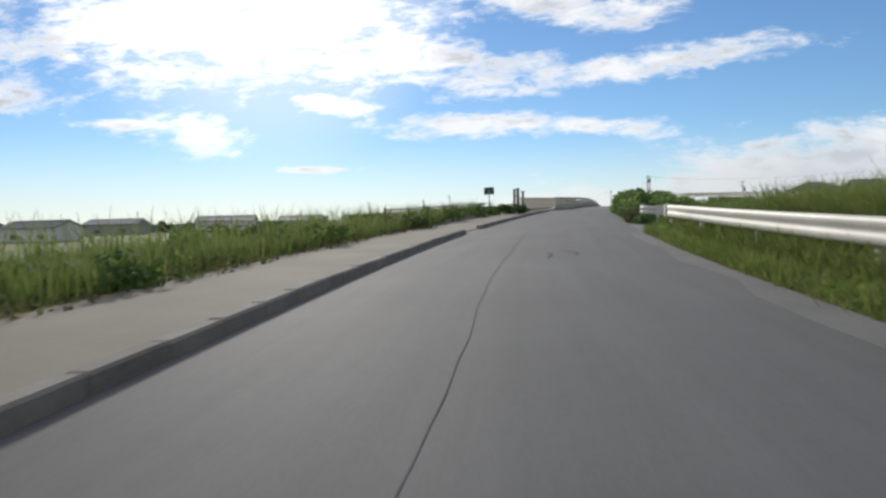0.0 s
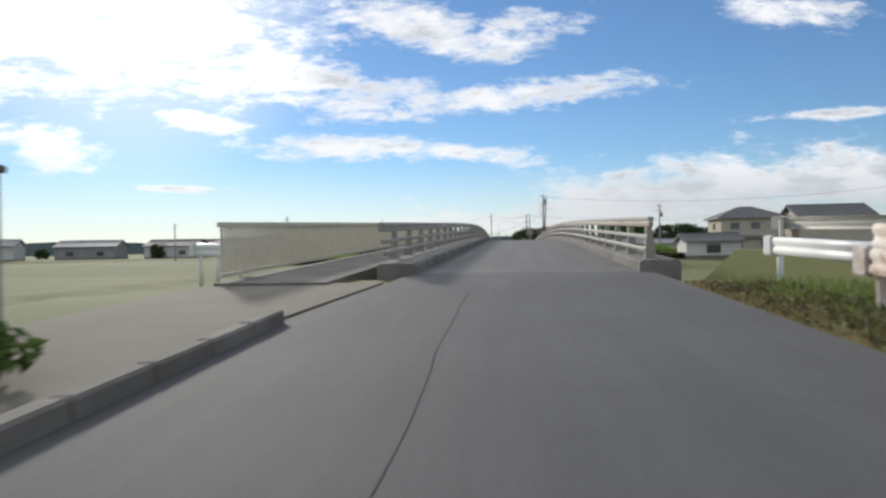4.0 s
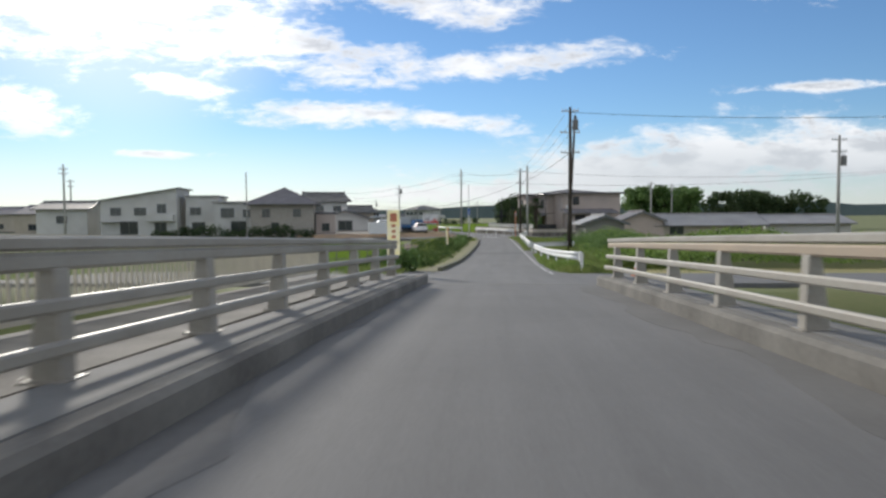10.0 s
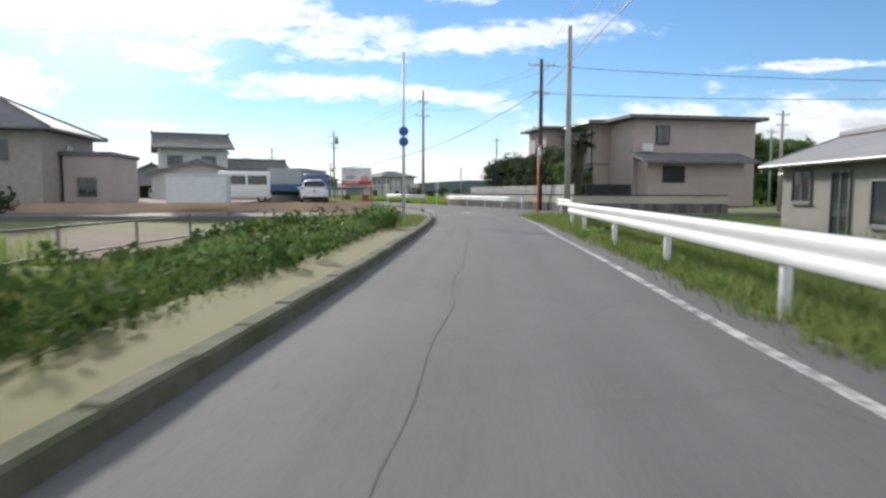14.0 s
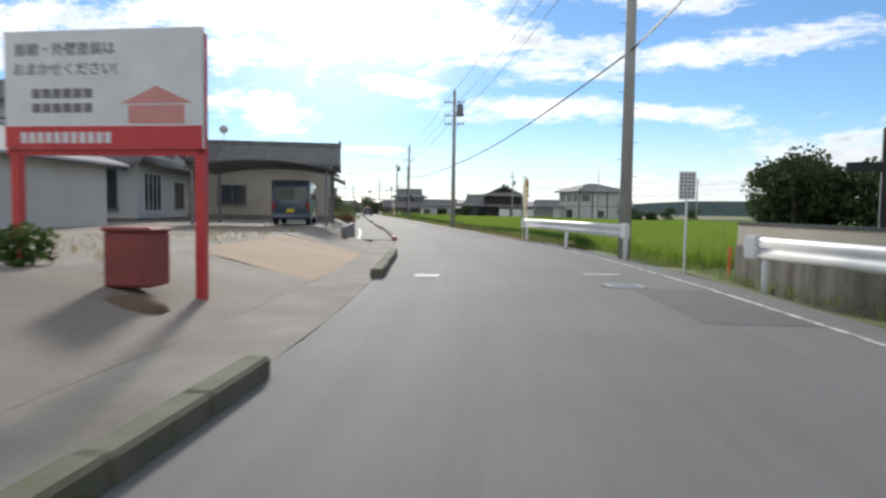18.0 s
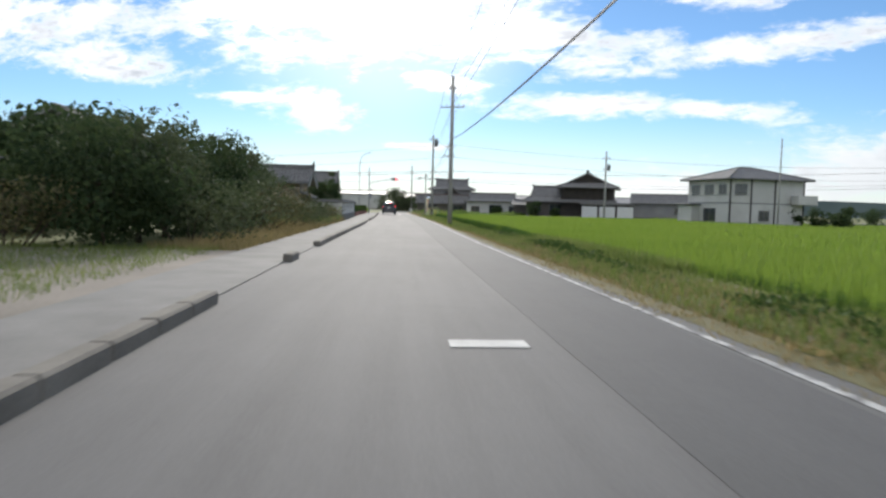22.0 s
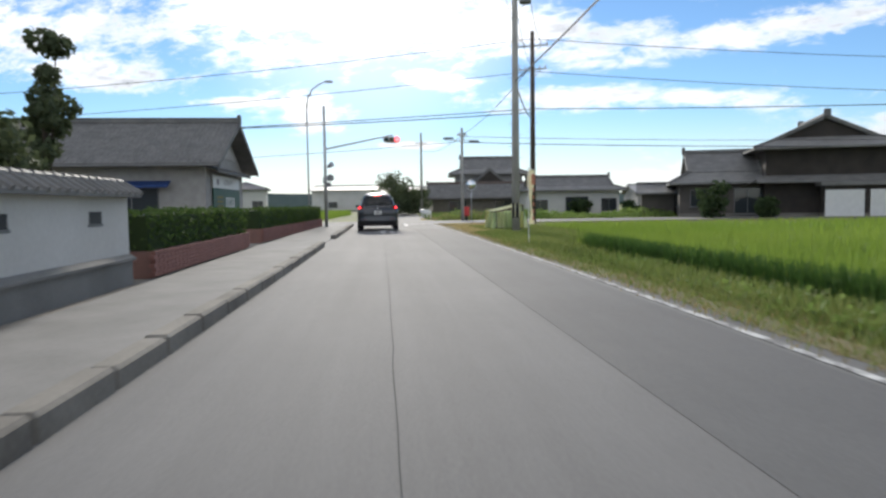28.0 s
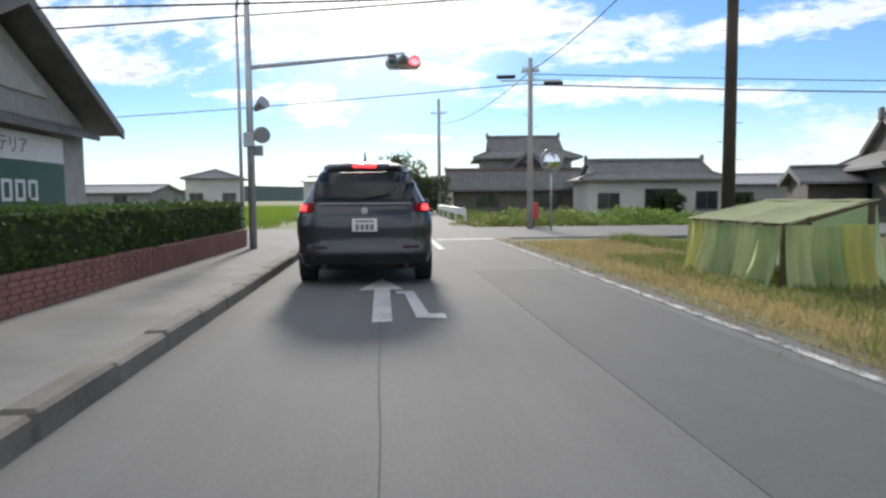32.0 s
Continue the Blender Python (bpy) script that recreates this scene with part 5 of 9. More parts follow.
W1 = house("white_house", "white two-storey house with grey gable roof", P(2.24, 260.1, 19, 0.3), 7.0, 9.3, 5.75, "gable", 1.75, 0.7, WHITEW, TILE,
           [("r", -2.7, 3.7, 1.6, 1.1), ("r", 0.4, 3.7, 1.6, 1.1), ("r", 3.0, 3.8, 1.1, 0.9), ("f", 1.5, 3.8, 1.5, 1.0), ("f", -2.0, 3.8, 1.5, 1.0), ("r", -2.4, 0.7, 2.6, 1.8, TRIMW, True, False, 3), ("r", 2.2, 0.9, 1.6, 1.3), ("f", 1.4, 0.8, 2.4, 1.8)], "x", True, skirt=[("f", 2.9, -4.0, 4.0, 1.2), ("r", 2.9, -4.65, 4.65, 1.0)])
part("gable_vent", B(3.5, 3.56, -0.2, 0.2, 6.3, 6.7), FRAME, W1)
H7 = house("tiled_house", "traditional single-storey house with grey tiles and tan plaster", RM(331.2, -12.2, 0.0), 10.4, 4.8, 2.85, "gable", 1.12, 0.72, mat("ochre_plaster", (0.36, 0.29, 0.2), (0.26, 0.21, 0.15), 0.85, bump=0.1), TILE,
           [("r", 1.4, 1.0, 1.4, 1.1, None, True, False), ("f", 2.6, 1.1, 1.2, 1.0), ("f", -1.5, 1.1, 1.6, 1.0)], "x", True, skirt=[("r", 1.75, -2.3, 2.3, 0.8)])
WHB = mat("white_barge", (0.42, 0.41, 0.38), (0.3, 0.295, 0.275), 0.8)
for sx in (-1, 1):
    arc = [(i / 10, 0.22 * math.sin(math.pi * i / 10)) for i in range(11)]
    upper = [(sx * 3.08 * (1 - t), 2.65 + 1.12 * t - a * 0.3) for t, a in arc]
    lower = [(sx * 3.08 * (1 - t), 2.43 + 1.12 * t - a * 0.9) for t, a in arc]
    part("bargeboard", prism(bmesh.new(), upper + lower[::-1], 5.86, 5.93), WHB, H7, "pale curved bargeboard")
bm = T((5.95, 0, 3.85), (5.95, 0, 4.5), 0.09, 0.03, 8)
for z, q in ((4.1, 0.14), (4.3, 0.1)):
    tube(bm, (5.95, 0, z - 0.04), (5.95, 0, z + 0.05), q, q * 0.7, 10)
part("finial", bm, TILE, H7)
bm = T((-2.0, 0.5, 3.5), (-2.0, 0.5, 6.4), 0.035, 0.03, 8)
for z, q in ((6.1, 0.5), (5.75, 0.35)):
    tube(bm, (-2.0 - q, 0.5, z), (-2.0 + q, 0.5, z), 0.02, seg=6)
part("roof_mast", bm, STEEL, H7)
part("air_conditioner", B(2.0, 2.75, -2.75, -2.43, 1.85, 2.4, 0.03), TRIMW, H7, "white air conditioner unit")
part("downpipe", T((5.0, -2.5, 0.2), (5.0, -2.5, 2.6), 0.045, seg=8), FRAME, H7)
house("rear_house", "old dark tiled house behind the trees", RM(352, -24, 0.0), 12, 9, 4.2, "gable", 2.0, 0.7, GREYW, TILE, [], "x", False)
SHOP = house("shop", "grey shop with tiled gable roof and green sign", RM(376.55, -14.9, 0.0), 13.2, 8.6, 3.3, "gable", 2.45, 0.8, mat("grey_render", (0.4, 0.385, 0.36), (0.31, 0.3, 0.28), 0.88, bump=0.1), TILE,
             [("f", -2.0, 1.0, 1.8, 1.1), ("f", 3.2, 0.9, 2.4, 1.2)], "x", True, skirt=[("r", 2.95, -4.1, 4.1, 0.55)])
part("gable_panel", prism(bmesh.new(), [(-2.3, 3.75), (2.3, 3.75), (0, 4.75)], 6.6, 6.67), mat("pale_render", (0.5, 0.485, 0.45), (0.42, 0.4, 0.37), 0.85), SHOP)
part("awning", prism(bmesh.new(), [(-4.9, 2.2), (-3.7, 2.75), (-3.7, 2.68), (-4.9, 2.13)], 1.6, 5.0), mat("blue_awning", (0.03, 0.07, 0.22), (0.02, 0.05, 0.16), 0.7), SHOP, "faded blue awning over the entrance")

house("rear_house", "old house with a dark tiled gable behind the trees", P(-18.6, 310, 20), 8.6, 9, 4.3, "gable", 2.3, 0.7, GREYW, TILE, [("f", 0, 1.0, 2.0, 1.4)], "y", False)
SH = thing("open_shelter", "low open shelter with a flat metal roof", "shelter", RM(311.5, -17.4, 0.0))
for x in (-4.2, -1.4, 1.4, 4.2):
    for y in (-2.2, 2.2):
        part("post", B(x - 0.06, x + 0.06, y - 0.06, y + 0.06, -0.2, 2.2), DARKM, SH)
part("roof", B(-4.7, 4.7, -2.7, 2.7, 2.2, 2.32, 0.02), ROOFM, SH)
part("back_board", B(-4.2, 4.2, 2.2, 2.26, 0.0, 2.2), DARKW, SH)
# across the paddy
h5 = house("white_house", "white two-storey house with brown beams and grey hip roof", P(27.4, 363.0, 30), 10.0, 8, 5.85, "hip", 1.5, 0.75, WHITEW, TILE,
           [("l", -2.4, 4.0, 1.5, 1.1), ("l", 0.2, 4.0, 1.6, 1.1), ("l", 2.7, 4.0, 1.3, 1.1), ("l", 0.4, 0.8, 2.2, 1.5), ("l", -2.6, 0.8, 1.0, 1.4), ("f", -3.6, 4.0, 1.5, 1.1), ("f", -0.4, 1.0, 1.3, 1.1)], band=2.95)
part("balcony", B(3.2, 5.9, -5.2, -4.05, 2.9, 4.0, 0.03), WHITEW, h5, "white balcony on the side")
part("entrance_block", B(-6.1, -5.02, 1.6, 4.4, 0.0, 2.7, 0.03), WHITEW, h5)
part("entrance_roof", B(-6.5, -5.02, 1.2, 4.8, 2.7, 2.85, 0.03), TILE, h5)
for x in (-2.2, 1.0, 4.95, -4.95):
    part("beam", B(x - 0.09, x + 0.09, -4.05, -3.95, 0.4, 5.8), DARKW, h5)
house("timber_house", "old dark timber farmhouse with tiled hip-and-gable roof", P(7.0, 389.6, 0), 8.2, 9.5, 5.1, "irimoya", 2.25, 0.95, DARKW, TILE, [("l", -2.5, 3.3, 1.6, 1.0, TRIMW), ("l", 1.8, 3.3, 1.6, 1.0), ("l", -2.0, 0.9, 1.8, 1.4), ("f", 1.5, 1.0, 1.6, 1.2)], "y", False, skirt=[("f", 2.6, -4.8, 4.8, 1.1), ("l", 2.6, -5.2, 5.2, 1.1)])
house("timber_wing", "dark weathered wing of the farmhouse with tiled hip roof", P(0.3, 390, 0), 6.4, 8, 2.75, "irimoya", 2.5, 0.8, mat("weathered_boards", (0.12, 0.105, 0.092), (0.075, 0.067, 0.06), 0.85, scale=0.6, fine=15, bump=0.1), TILE, [("f", -1.6, 0.9, 1.6, 1.2), ("f", 1.6, 0.3, 1.8, 1.9), ("l", 0, 0.9, 2.0, 1.2)], "x")
house("lean_shed", "low dark shed with tiled roof beside the farmhouse", P(-4.4, 392, 0), 2.6, 5, 2.1, "gable", 0.8, 0.4, MATS["weathered_boards"], TILE, [], "x")
GAR = house("garage", "low dark garage with white shutter doors", P(10.4, 384.0, 0), 8.0, 1.2, 2.25, "flat", 0.1, 0.25, DARKW, TILE)
for x in (-2.75, 0.0, 2.75):
    dd = part("shutter_door", B(x - 1.2, x + 1.2, -0.66, -0.6, 0.0, 1.95), TRIMW, GAR)
    for i in range(9):
        part("slat", B(x - 1.18, x + 1.18, -0.675, -0.66, 0.03 + i * 0.21, 0.2 + i * 0.21), TRIMW, dd)
H6B = house("barn", "grey single-storey barn with tiled roof", P(19.4, 392.5, 0), 10.0, 7, 2.8, "gable", 1.5, 0.6, GREYW, TILE, [("f", 2.0, 1.0, 1.3, 1.0)], "x")
part("lean_to", B(2.5, 5.8, -5.0, -3.55, 0.0, 2.1, 0.02), mat("green_sheet", (0.05, 0.16, 0.14), (0.04, 0.12, 0.1), 0.6), H6B, "teal metal lean-to")
H10 = house("farmhouse", "large traditional house with layered tiled roofs", P(-25.4, 420, 16), 8.6, 7.5, 5.65, "irimoya", 2.25, 0.9, GREYW, TILE, [("f", -1.5, 3.6, 1.6, 0.9), ("f", 1.6, 3.6, 1.6, 0.9)], "x", False, skirt=[("f", 2.9, -6.2, 6.2, 1.6)])
house("farmhouse_wing", "tiled front wing of the farmhouse with pale walls", P(-24.5, 412.5, 16), 12.0, 5.5, 2.5, "gable", 1.75, 0.7, mat("stone_siding", (0.2, 0.175, 0.145), (0.14, 0.125, 0.105), 0.85), TILEB, [("f", -3, 0.9, 2, 1.2), ("f", 2.5, 0.9, 2, 1.2)], "x", True)
prism_gable = bmesh.new()
part("porch_gable", prism(prism_gable, [(-2.5, 4.2), (2.5, 4.2), (0, 6.3)], 2.0, 5.4, Matrix.Rotation(-math.pi / 2, 4, "Z")), TILE, H10)
part("gable_face", prism(bmesh.new(), [(-1.9, 4.3), (1.9, 4.3), (0, 5.9)], 5.4, 5.44, Matrix.Rotation(-math.pi / 2, 4, "Z")), DARKW, H10)
house("long_house", "long low tiled house with white plaster", P(-13.6, 408.3, 16), 10.2, 6, 3.15, "irimoya", 1.5, 0.75, WHITEW, TILE, [("f", -3.5, 0.9, 1.6, 1.1), ("f", 0.5, 0.3, 2.4, 2.0), ("f", 4.0, 0.8, 1.6, 1.3)], "x")
house("white_house", "white two-storey house with grey hip roof beyond the field", P(-67.5, 428, 28), 6.6, 6.5, 4.2, "hip", 1.2, 0.5, WHITEW, ROOFS, [("f", -2, 1, 1.6, 1.2), ("f", 2, 1, 1.6, 1.2)])
for x, y, w, h, c in ((-92, 436, 18, 2.6, GREYW), (-45, 470, 26, 4.5, CREAMW), (-30, 500, 30, 5, GREYW), (-70, 480, 20, 5, WHITEW), (-110, 400, 18, 4, GREYW), (0, 440, 14, 3.2, GREYW), (14, 430, 12, 3.5, WHITEW)):
    house("far_building", "low distant building with grey roof", P(x, y, 12), w, 10, h, "gable", 1.2, 0.5, c, ROOFM, [("f", -w / 4, 1, 2, 1.2), ("f", w / 4, 1, 2, 1.2)], "x")
# right of the bend
APT = house("brown_house", "large brown two-storey house with deep grey eaves", RM(230.0, 16.6, -0.05) @ Matrix.Translation((0, 2.35, 0)), 10.4, 9.7, 6.35, "hip", 0.75, 0.7, BROWNW, ROOFS,
            [("l", -2.9, 4.2, 1.5, 1.2, FRAME), ("l", 2.9, 4.2, 1.5, 1.2, FRAME), ("l", 0.1, 4.2, 0.5, 1.4), ("l", -3.0, 0.8, 1.8, 1.6)], band=3.3)
part("bay", B(-7.0, -5.21, 0.3, 4.6, 0.35, 6.2), BROWNW, APT)
part("bay_roof", B(-7.6, -4.6, -0.3, 5.3, 6.24, 6.44, 0.03), ROOFS, APT)
part("bay_window", B(-7.04, -7.0, 1.6, 2.9, 3.9, 5.5, 0.01), DARKM, APT, "dark shutter on the bay")
part("lower_roof", prism(bmesh.new(), [(-1.5, 2.75), (0.0, 3.2), (0.0, 3.05), (-1.5, 2.6)], -4.8, 4.8, faces_of(10.4, 9.7)["l"]), ROOFS, APT)
part("side_block", B(-4.0, 5.15, -8.6, -4.87, 0.35, 6.15), BROWNW, APT)
part("side_block_roof", B(-4.65, 5.7, -9.3, -4.4, 6.18, 6.42, 0.03), ROOFS, APT)
wd = part("side_window", B(-2.4, -1.4, -8.68, -8.6, 4.5, 5.75, 0.01), DARKM, APT)
part("pane", B(-2.32, -1.93, -8.7, -8.68, 4.58, 5.67), GLASS, wd)
part("pane", B(-1.87, -1.48, -8.7, -8.68, 4.58, 5.67), GLASS, wd)
part("front_wing", B(-3.7, 3.4, -10.0, -8.62, 0.35, 3.35), BROWNW, APT)
part("wing_window", B(-2.6, -1.0, -10.06, -10.0, 1.9, 3.0, 0.01), DARKM, APT)
part("wing_roof", prism(bmesh.new(), [(-10.9, 3.3), (-8.6, 3.95), (-8.6, 3.75), (-10.9, 3.16)], -4.3, 4.0), ROOFS, APT)
part("air_conditioner", B(-3.5, -2.75, -9.0, -8.61, 3.98, 4.5, 0.03), TRIMW, APT, "white air conditioner unit")
part("downpipe", T((-5.27, -0.1, 0.3), (-5.27, -0.1, 6.0), 0.05, seg=8), DARKM, APT)
part("downpipe", T((-5.27, -4.6, 0.3), (-5.27, -4.6, 6.0), 0.05, seg=8), DARKM, APT)
house("grey_shed", "small grey house with pale gable roof on the bank", P(37.45, 194.1, -8, -0.25), 3.9, 7.2, 2.35, "gable", 0.85, 0.45, mat("shed_boards", (0.3, 0.285, 0.255), (0.22, 0.21, 0.19), 0.85, scale=0.8, fine=16, bump=0.15), ROOFM, [("l", 1.6, 0.7, 1.3, 1.0), ("l", -0.4, 0.15, 0.8, 1.8), ("l", -2.4, 1.2, 1.0, 0.8)], "y")
house("long_shed", "long low shed with pale roof", P(54.6, 206.2, -8, -0.3), 12.6, 6.6, 1.95, "gable", 1.35, 0.5, CREAMW, ROOFM, [("f", -4, 0.8, 1.6, 1), ("f", 3, 0.8, 1.6, 1)], "x")
house("small_shed", "brown shed with dark grey roof", P(46.2, 206.5, -6, -0.3), 5.0, 6, 2.55, "gable", 1.15, 0.4, BROWNW, ROOFS, [("l", 0, 0.9, 1.2, 0.9)], "y")
house("long_shed", "long low shed with whitish roof", P(70, 211, -6, -0.3), 11, 7, 2.0, "gable", 1.1, 0.5, WHITEW, ROOFM, [], "x")
house("cream_house", "cream two-storey house with dark hip roof", P(69.0, 175, -10), 11.5, 9.0, 6.5, "hip", 2.2, 0.7, CREAMW, TILE, [("f", -3.2, 4.4, 1.5, 1.1), ("f", 0.5, 4.4, 1.5, 1.1), ("l", 0, 4.4, 1.4, 1.1), ("f", -3, 0.8, 2, 1.6), ("f", 2.5, 0.8, 2, 1.6)], skirt=[("f", 2.7, -5.7, 5.7, 1.0)])
house("cream_house", "cream two-storey house with grey gable roof", P(84, 173, -10), 13, 9, 6.6, "gable", 2.3, 0.7, CREAMW, TILE, [("f", -3, 4.4, 1.5, 1.1), ("f", 2, 4.4, 1.5, 1.1)], "x")
house("low_house", "low white house by the river", P(50, 150, -10), 8, 6, 2.6, "gable", 1.2, 0.5, WHITEW, TILE, [("f", 0, 0.8, 2, 1.2)], "x")
# left of the first stretch after the bridge
house("square_house", "grey-beige two-storey house with pyramid roof", P(0.1, 223.7, 4), 8.6, 8.6, 5.0, "hip", 2.35, 0.75, mat("beige_siding", (0.4, 0.37, 0.32), (0.33, 0.3, 0.26), 0.85), ROOFS, [("f", -2.2, 3.2, 1.0, 1.0), ("f", 2.0, 3.2, 1.0, 1.0), ("f", -1.0, 0.9, 1.0, 1.4), ("r", 0, 3.2, 1.2, 1.0)])
MH = house("modern_house", "white modern house with a single slanting roof", P(-21.4, 229.5, -87), 8.0, 10.6, 5.75, "shed", 1.9, 0.5, WHITEW, ROOFM, [("r", -3.2, 3.6, 1.4, 1.0), ("r", 0.2, 3.6, 1.6, 1.0), ("r", 3.2, 3.9, 1.2, 1.2), ("r", -1.4, 0.8, 2.4, 1.8), ("r", 3.0, 0.8, 1.6, 1.6)])
part("balcony", B(4.0, 4.9, 1.2, 5.0, 2.6, 3.6, 0.03), WHITEW, MH, "white balcony along the front")
part("porch_roof", B(4.0, 5.2, -5.0, -2.2, 2.5, 2.62, 0.03), ROOFM, MH)
house("modern_house", "white flat-roofed house beside its neighbours", P(-12.9, 231.0, 4), 4.8, 7, 6.2, "flat", 0.2, 0.25, WHITEW, ROOFM, [("f", -1.0, 3.6, 1.5, 1), ("f", -0.6, 0.8, 1.8, 1.6)])
house("low_house", "white two-storey house with a flat eave and wide windows", P(-7.4, 227.5, 4), 5.7, 7, 5.2, "flat", 0.2, 0.3, WHITEW, ROOFM, [("f", -1.0, 3.2, 1.8, 1.2), ("f", 1.7, 3.2, 1.0, 1.0), ("f", 0.6, 0.8, 2.2, 1.7)])
house("annex", "brown lean-to annex beside the square house", P(5.9, 225.2, 4), 2.7, 6, 3.5, "flat", 0.1, 0.15, BROWNW, ROOFS, [("f", 0, 1.1, 1.0, 1.0)])
house("low_house", "white low house with dark eaves", P(-33, 231, 4), 7, 8, 4.6, "gable", 1.2, 0.5, WHITEW, TILE, [("f", 0, 2.5, 1.4, 1)], "x")
house("white_house", "white house with shallow gable behind the lot", P(7.2, 246, 6), 8, 8, 2.9, "gable", 1.4, 0.5, WHITEW, ROOFM, [("f", 0, 0.8, 2.4, 1.6)], "y")
for x, y, w, h in ((-60, 235, 14, 3.4), (-48, 262, 16, 4.2), (-85, 240, 16, 3.6), (-110, 230, 20, 4), (-40, 300, 20, 4), (-70, 290, 16, 4.4), (-140, 210, 18, 4), (-170, 180, 24, 4), (-120, 150, 16, 3.8), (-150, 130, 18, 4), (-180, 100, 20, 4.2), (96, 205, 14, 3.6), (110, 180, 12, 4.5), (105, 160, 14, 4)):
    house("far_house", "distant house with grey roof", P(x, y, random.uniform(-15, 15)), w, 9, h, "gable", 1.7, 0.5, random.choice((WHITEW, GREYW, CREAMW)), random.choice((TILE, ROOFS, ROOFM)), [("f", -w / 4, 1, 1.8, 1.1), ("f", w / 4, 1, 1.8, 1.1)], "x")

# ---- plants ----
RNG = np.random.default_rng(7)


def blades(name, X, Y, Z, h, width, lean, per, material, label, category, spread=0.09, low=0.6, bent=True):
    """Tufts of blades at the places X, Y, Z: bent ones of two quads, short ones of one."""
    n = len(X) * per
    bx, by, bz = (np.repeat(a, per) for a in (X, Y, Z))
    bx, by = bx + RNG.normal(0, spread, n), by + RNG.normal(0, spread, n)
    hh = (h if np.isscalar(h) else np.repeat(h, per)) * RNG.uniform(low, 1.15, n)
    an, bend = RNG.uniform(0, 2 * np.pi, n), RNG.uniform(0.2, 1.0, n) * lean
    dx, dy = np.cos(an), np.sin(an)
    wx, wy = -dy * width / 2, dx * width / 2
    base = np.stack([bx, by, bz - 0.02], 1)
    mid = base + np.stack([dx * bend * hh * 0.3, dy * bend * hh * 0.3, hh * 0.62], 1)
    tip = base + np.stack([dx * bend * hh, dy * bend * hh, hh * (1 - 0.25 * bend)], 1)
    w = np.stack([wx, wy, 0 * wx], 1)
    V = np.stack([base - w, base + w, tip + w * 0.2, tip - w * 0.2], 1) if not bent else np.concatenate([np.stack([base - w, base + w, mid + w * 0.8, mid - w * 0.8], 1), np.stack([mid - w * 0.8, mid + w * 0.8, tip + w * 0.15, tip - w * 0.15], 1)])
    return solo(name, quads(name, V, material), material, label, category, kind="stuff")


def scatter(n, s0, s1, l0, l1):
    s, l = RNG.uniform(s0, s1, n), RNG.uniform(min(l0, l1), max(l0, l1), n)
    return on_road(s, l)


def on_road(s, l):
    dx, dy = np.interp(s, LEN, DIR[:, 0]), np.interp(s, LEN, DIR[:, 1])
    x, y = np.interp(s, LEN, LINE[:, 0]) + dy * l, np.interp(s, LEN, LINE[:, 1]) - dx * l
    return x, y, ground_z(np.c_[x, y])


def field(name, s0, s1, l0, l1, n_near, n_far, label):
    """Rice in rows: dense blades near the road, coarser clumps behind."""
    x, y, z = scatter(n_near, s0, s1, l0, l0 + np.sign(l1 - l0) * 7)
    blades(name, x, y, np.maximum(z, -0.45), 0.74, 0.025, 0.4, 7, RICE, label, "rice", 0.1, 0.88, False)
    x, y, z = scatter(n_far, s0, s1, l0 + np.sign(l1 - l0) * 6.5, l1)
    blades(name, x, y, np.maximum(z, -0.45), 0.74, 0.065, 0.4, 4, RICE, label, "rice", 0.2, 0.88, False)


field("rice_field", 250, 300, 6.0, 40, 9000, 11000, "bright green rice standing in the paddy")
field("rice_field", 300, 312, 6.3, 40, 2200, 2600, "bright green rice standing in the paddy")
field("rice_field", 312, 358, 5.35, 40, 8200, 9700, "bright green rice standing in the paddy")
field("rice_field", 358, 372, 7.5, 40, 2600, 3200, "bright green rice standing in the paddy")
strip("paddy_1", 246, 374, lambda s: verge_end(s) + 0.05, 46, -0.3, PADDYG, "green paddy ground under the rice", "paddy", step=4, nlat=8)
field("rice_field", 156, 196, -9.5, -40, 3000, 9000, "bright green rice in a paddy")
strip("paddy_2", 156, 196.4, -42, -9.0, -0.62, PADDYG, "green paddy ground under the rice", "paddy", step=4, nlat=8)
field("rice_field", 391, 440, -5.0, -40, 1500, 6000, "bright green rice beyond the crossing")
x, y, z = scatter(9000, 262, 380, 40, 75)
blades("rice_field", x, y, z, 0.6, 0.13, 0.5, 4, RICE, "bright green rice in the far paddy", "rice", 0.3, 0.6, False)
strip("bare_field", 196.5, 212, -42, -7.8, -0.5, SOIL, "dark bare soil strip", "field", nlat=6)
DRYF = mat("dry_field", (0.32, 0.27, 0.12), (0.2, 0.2, 0.07), 0.95, scale=0.4, fine=9, bump=0.5)
strip("mown_field", 154.5, 167, 8.5, 45, -0.45, DRYF, "mown straw-brown field beside the bridge", "field", nlat=5)
strip("dry_field", 186, 206, 12, 45, -0.15, DRYF, "mown straw-coloured field", "field", nlat=5)
# the rice flank along the verge: its shade is put into darker blades
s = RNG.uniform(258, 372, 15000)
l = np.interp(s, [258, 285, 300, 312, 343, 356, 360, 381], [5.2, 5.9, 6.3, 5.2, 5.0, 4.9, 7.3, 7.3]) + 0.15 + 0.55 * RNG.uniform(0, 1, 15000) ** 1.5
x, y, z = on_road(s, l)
blades("rice_edge", x, y, np.maximum(z, -0.42), 0.54, 0.03, 0.45, 4, RICED, "flank of the standing rice, coloured dark green for shade", "rice", 0.06, 0.7, False)
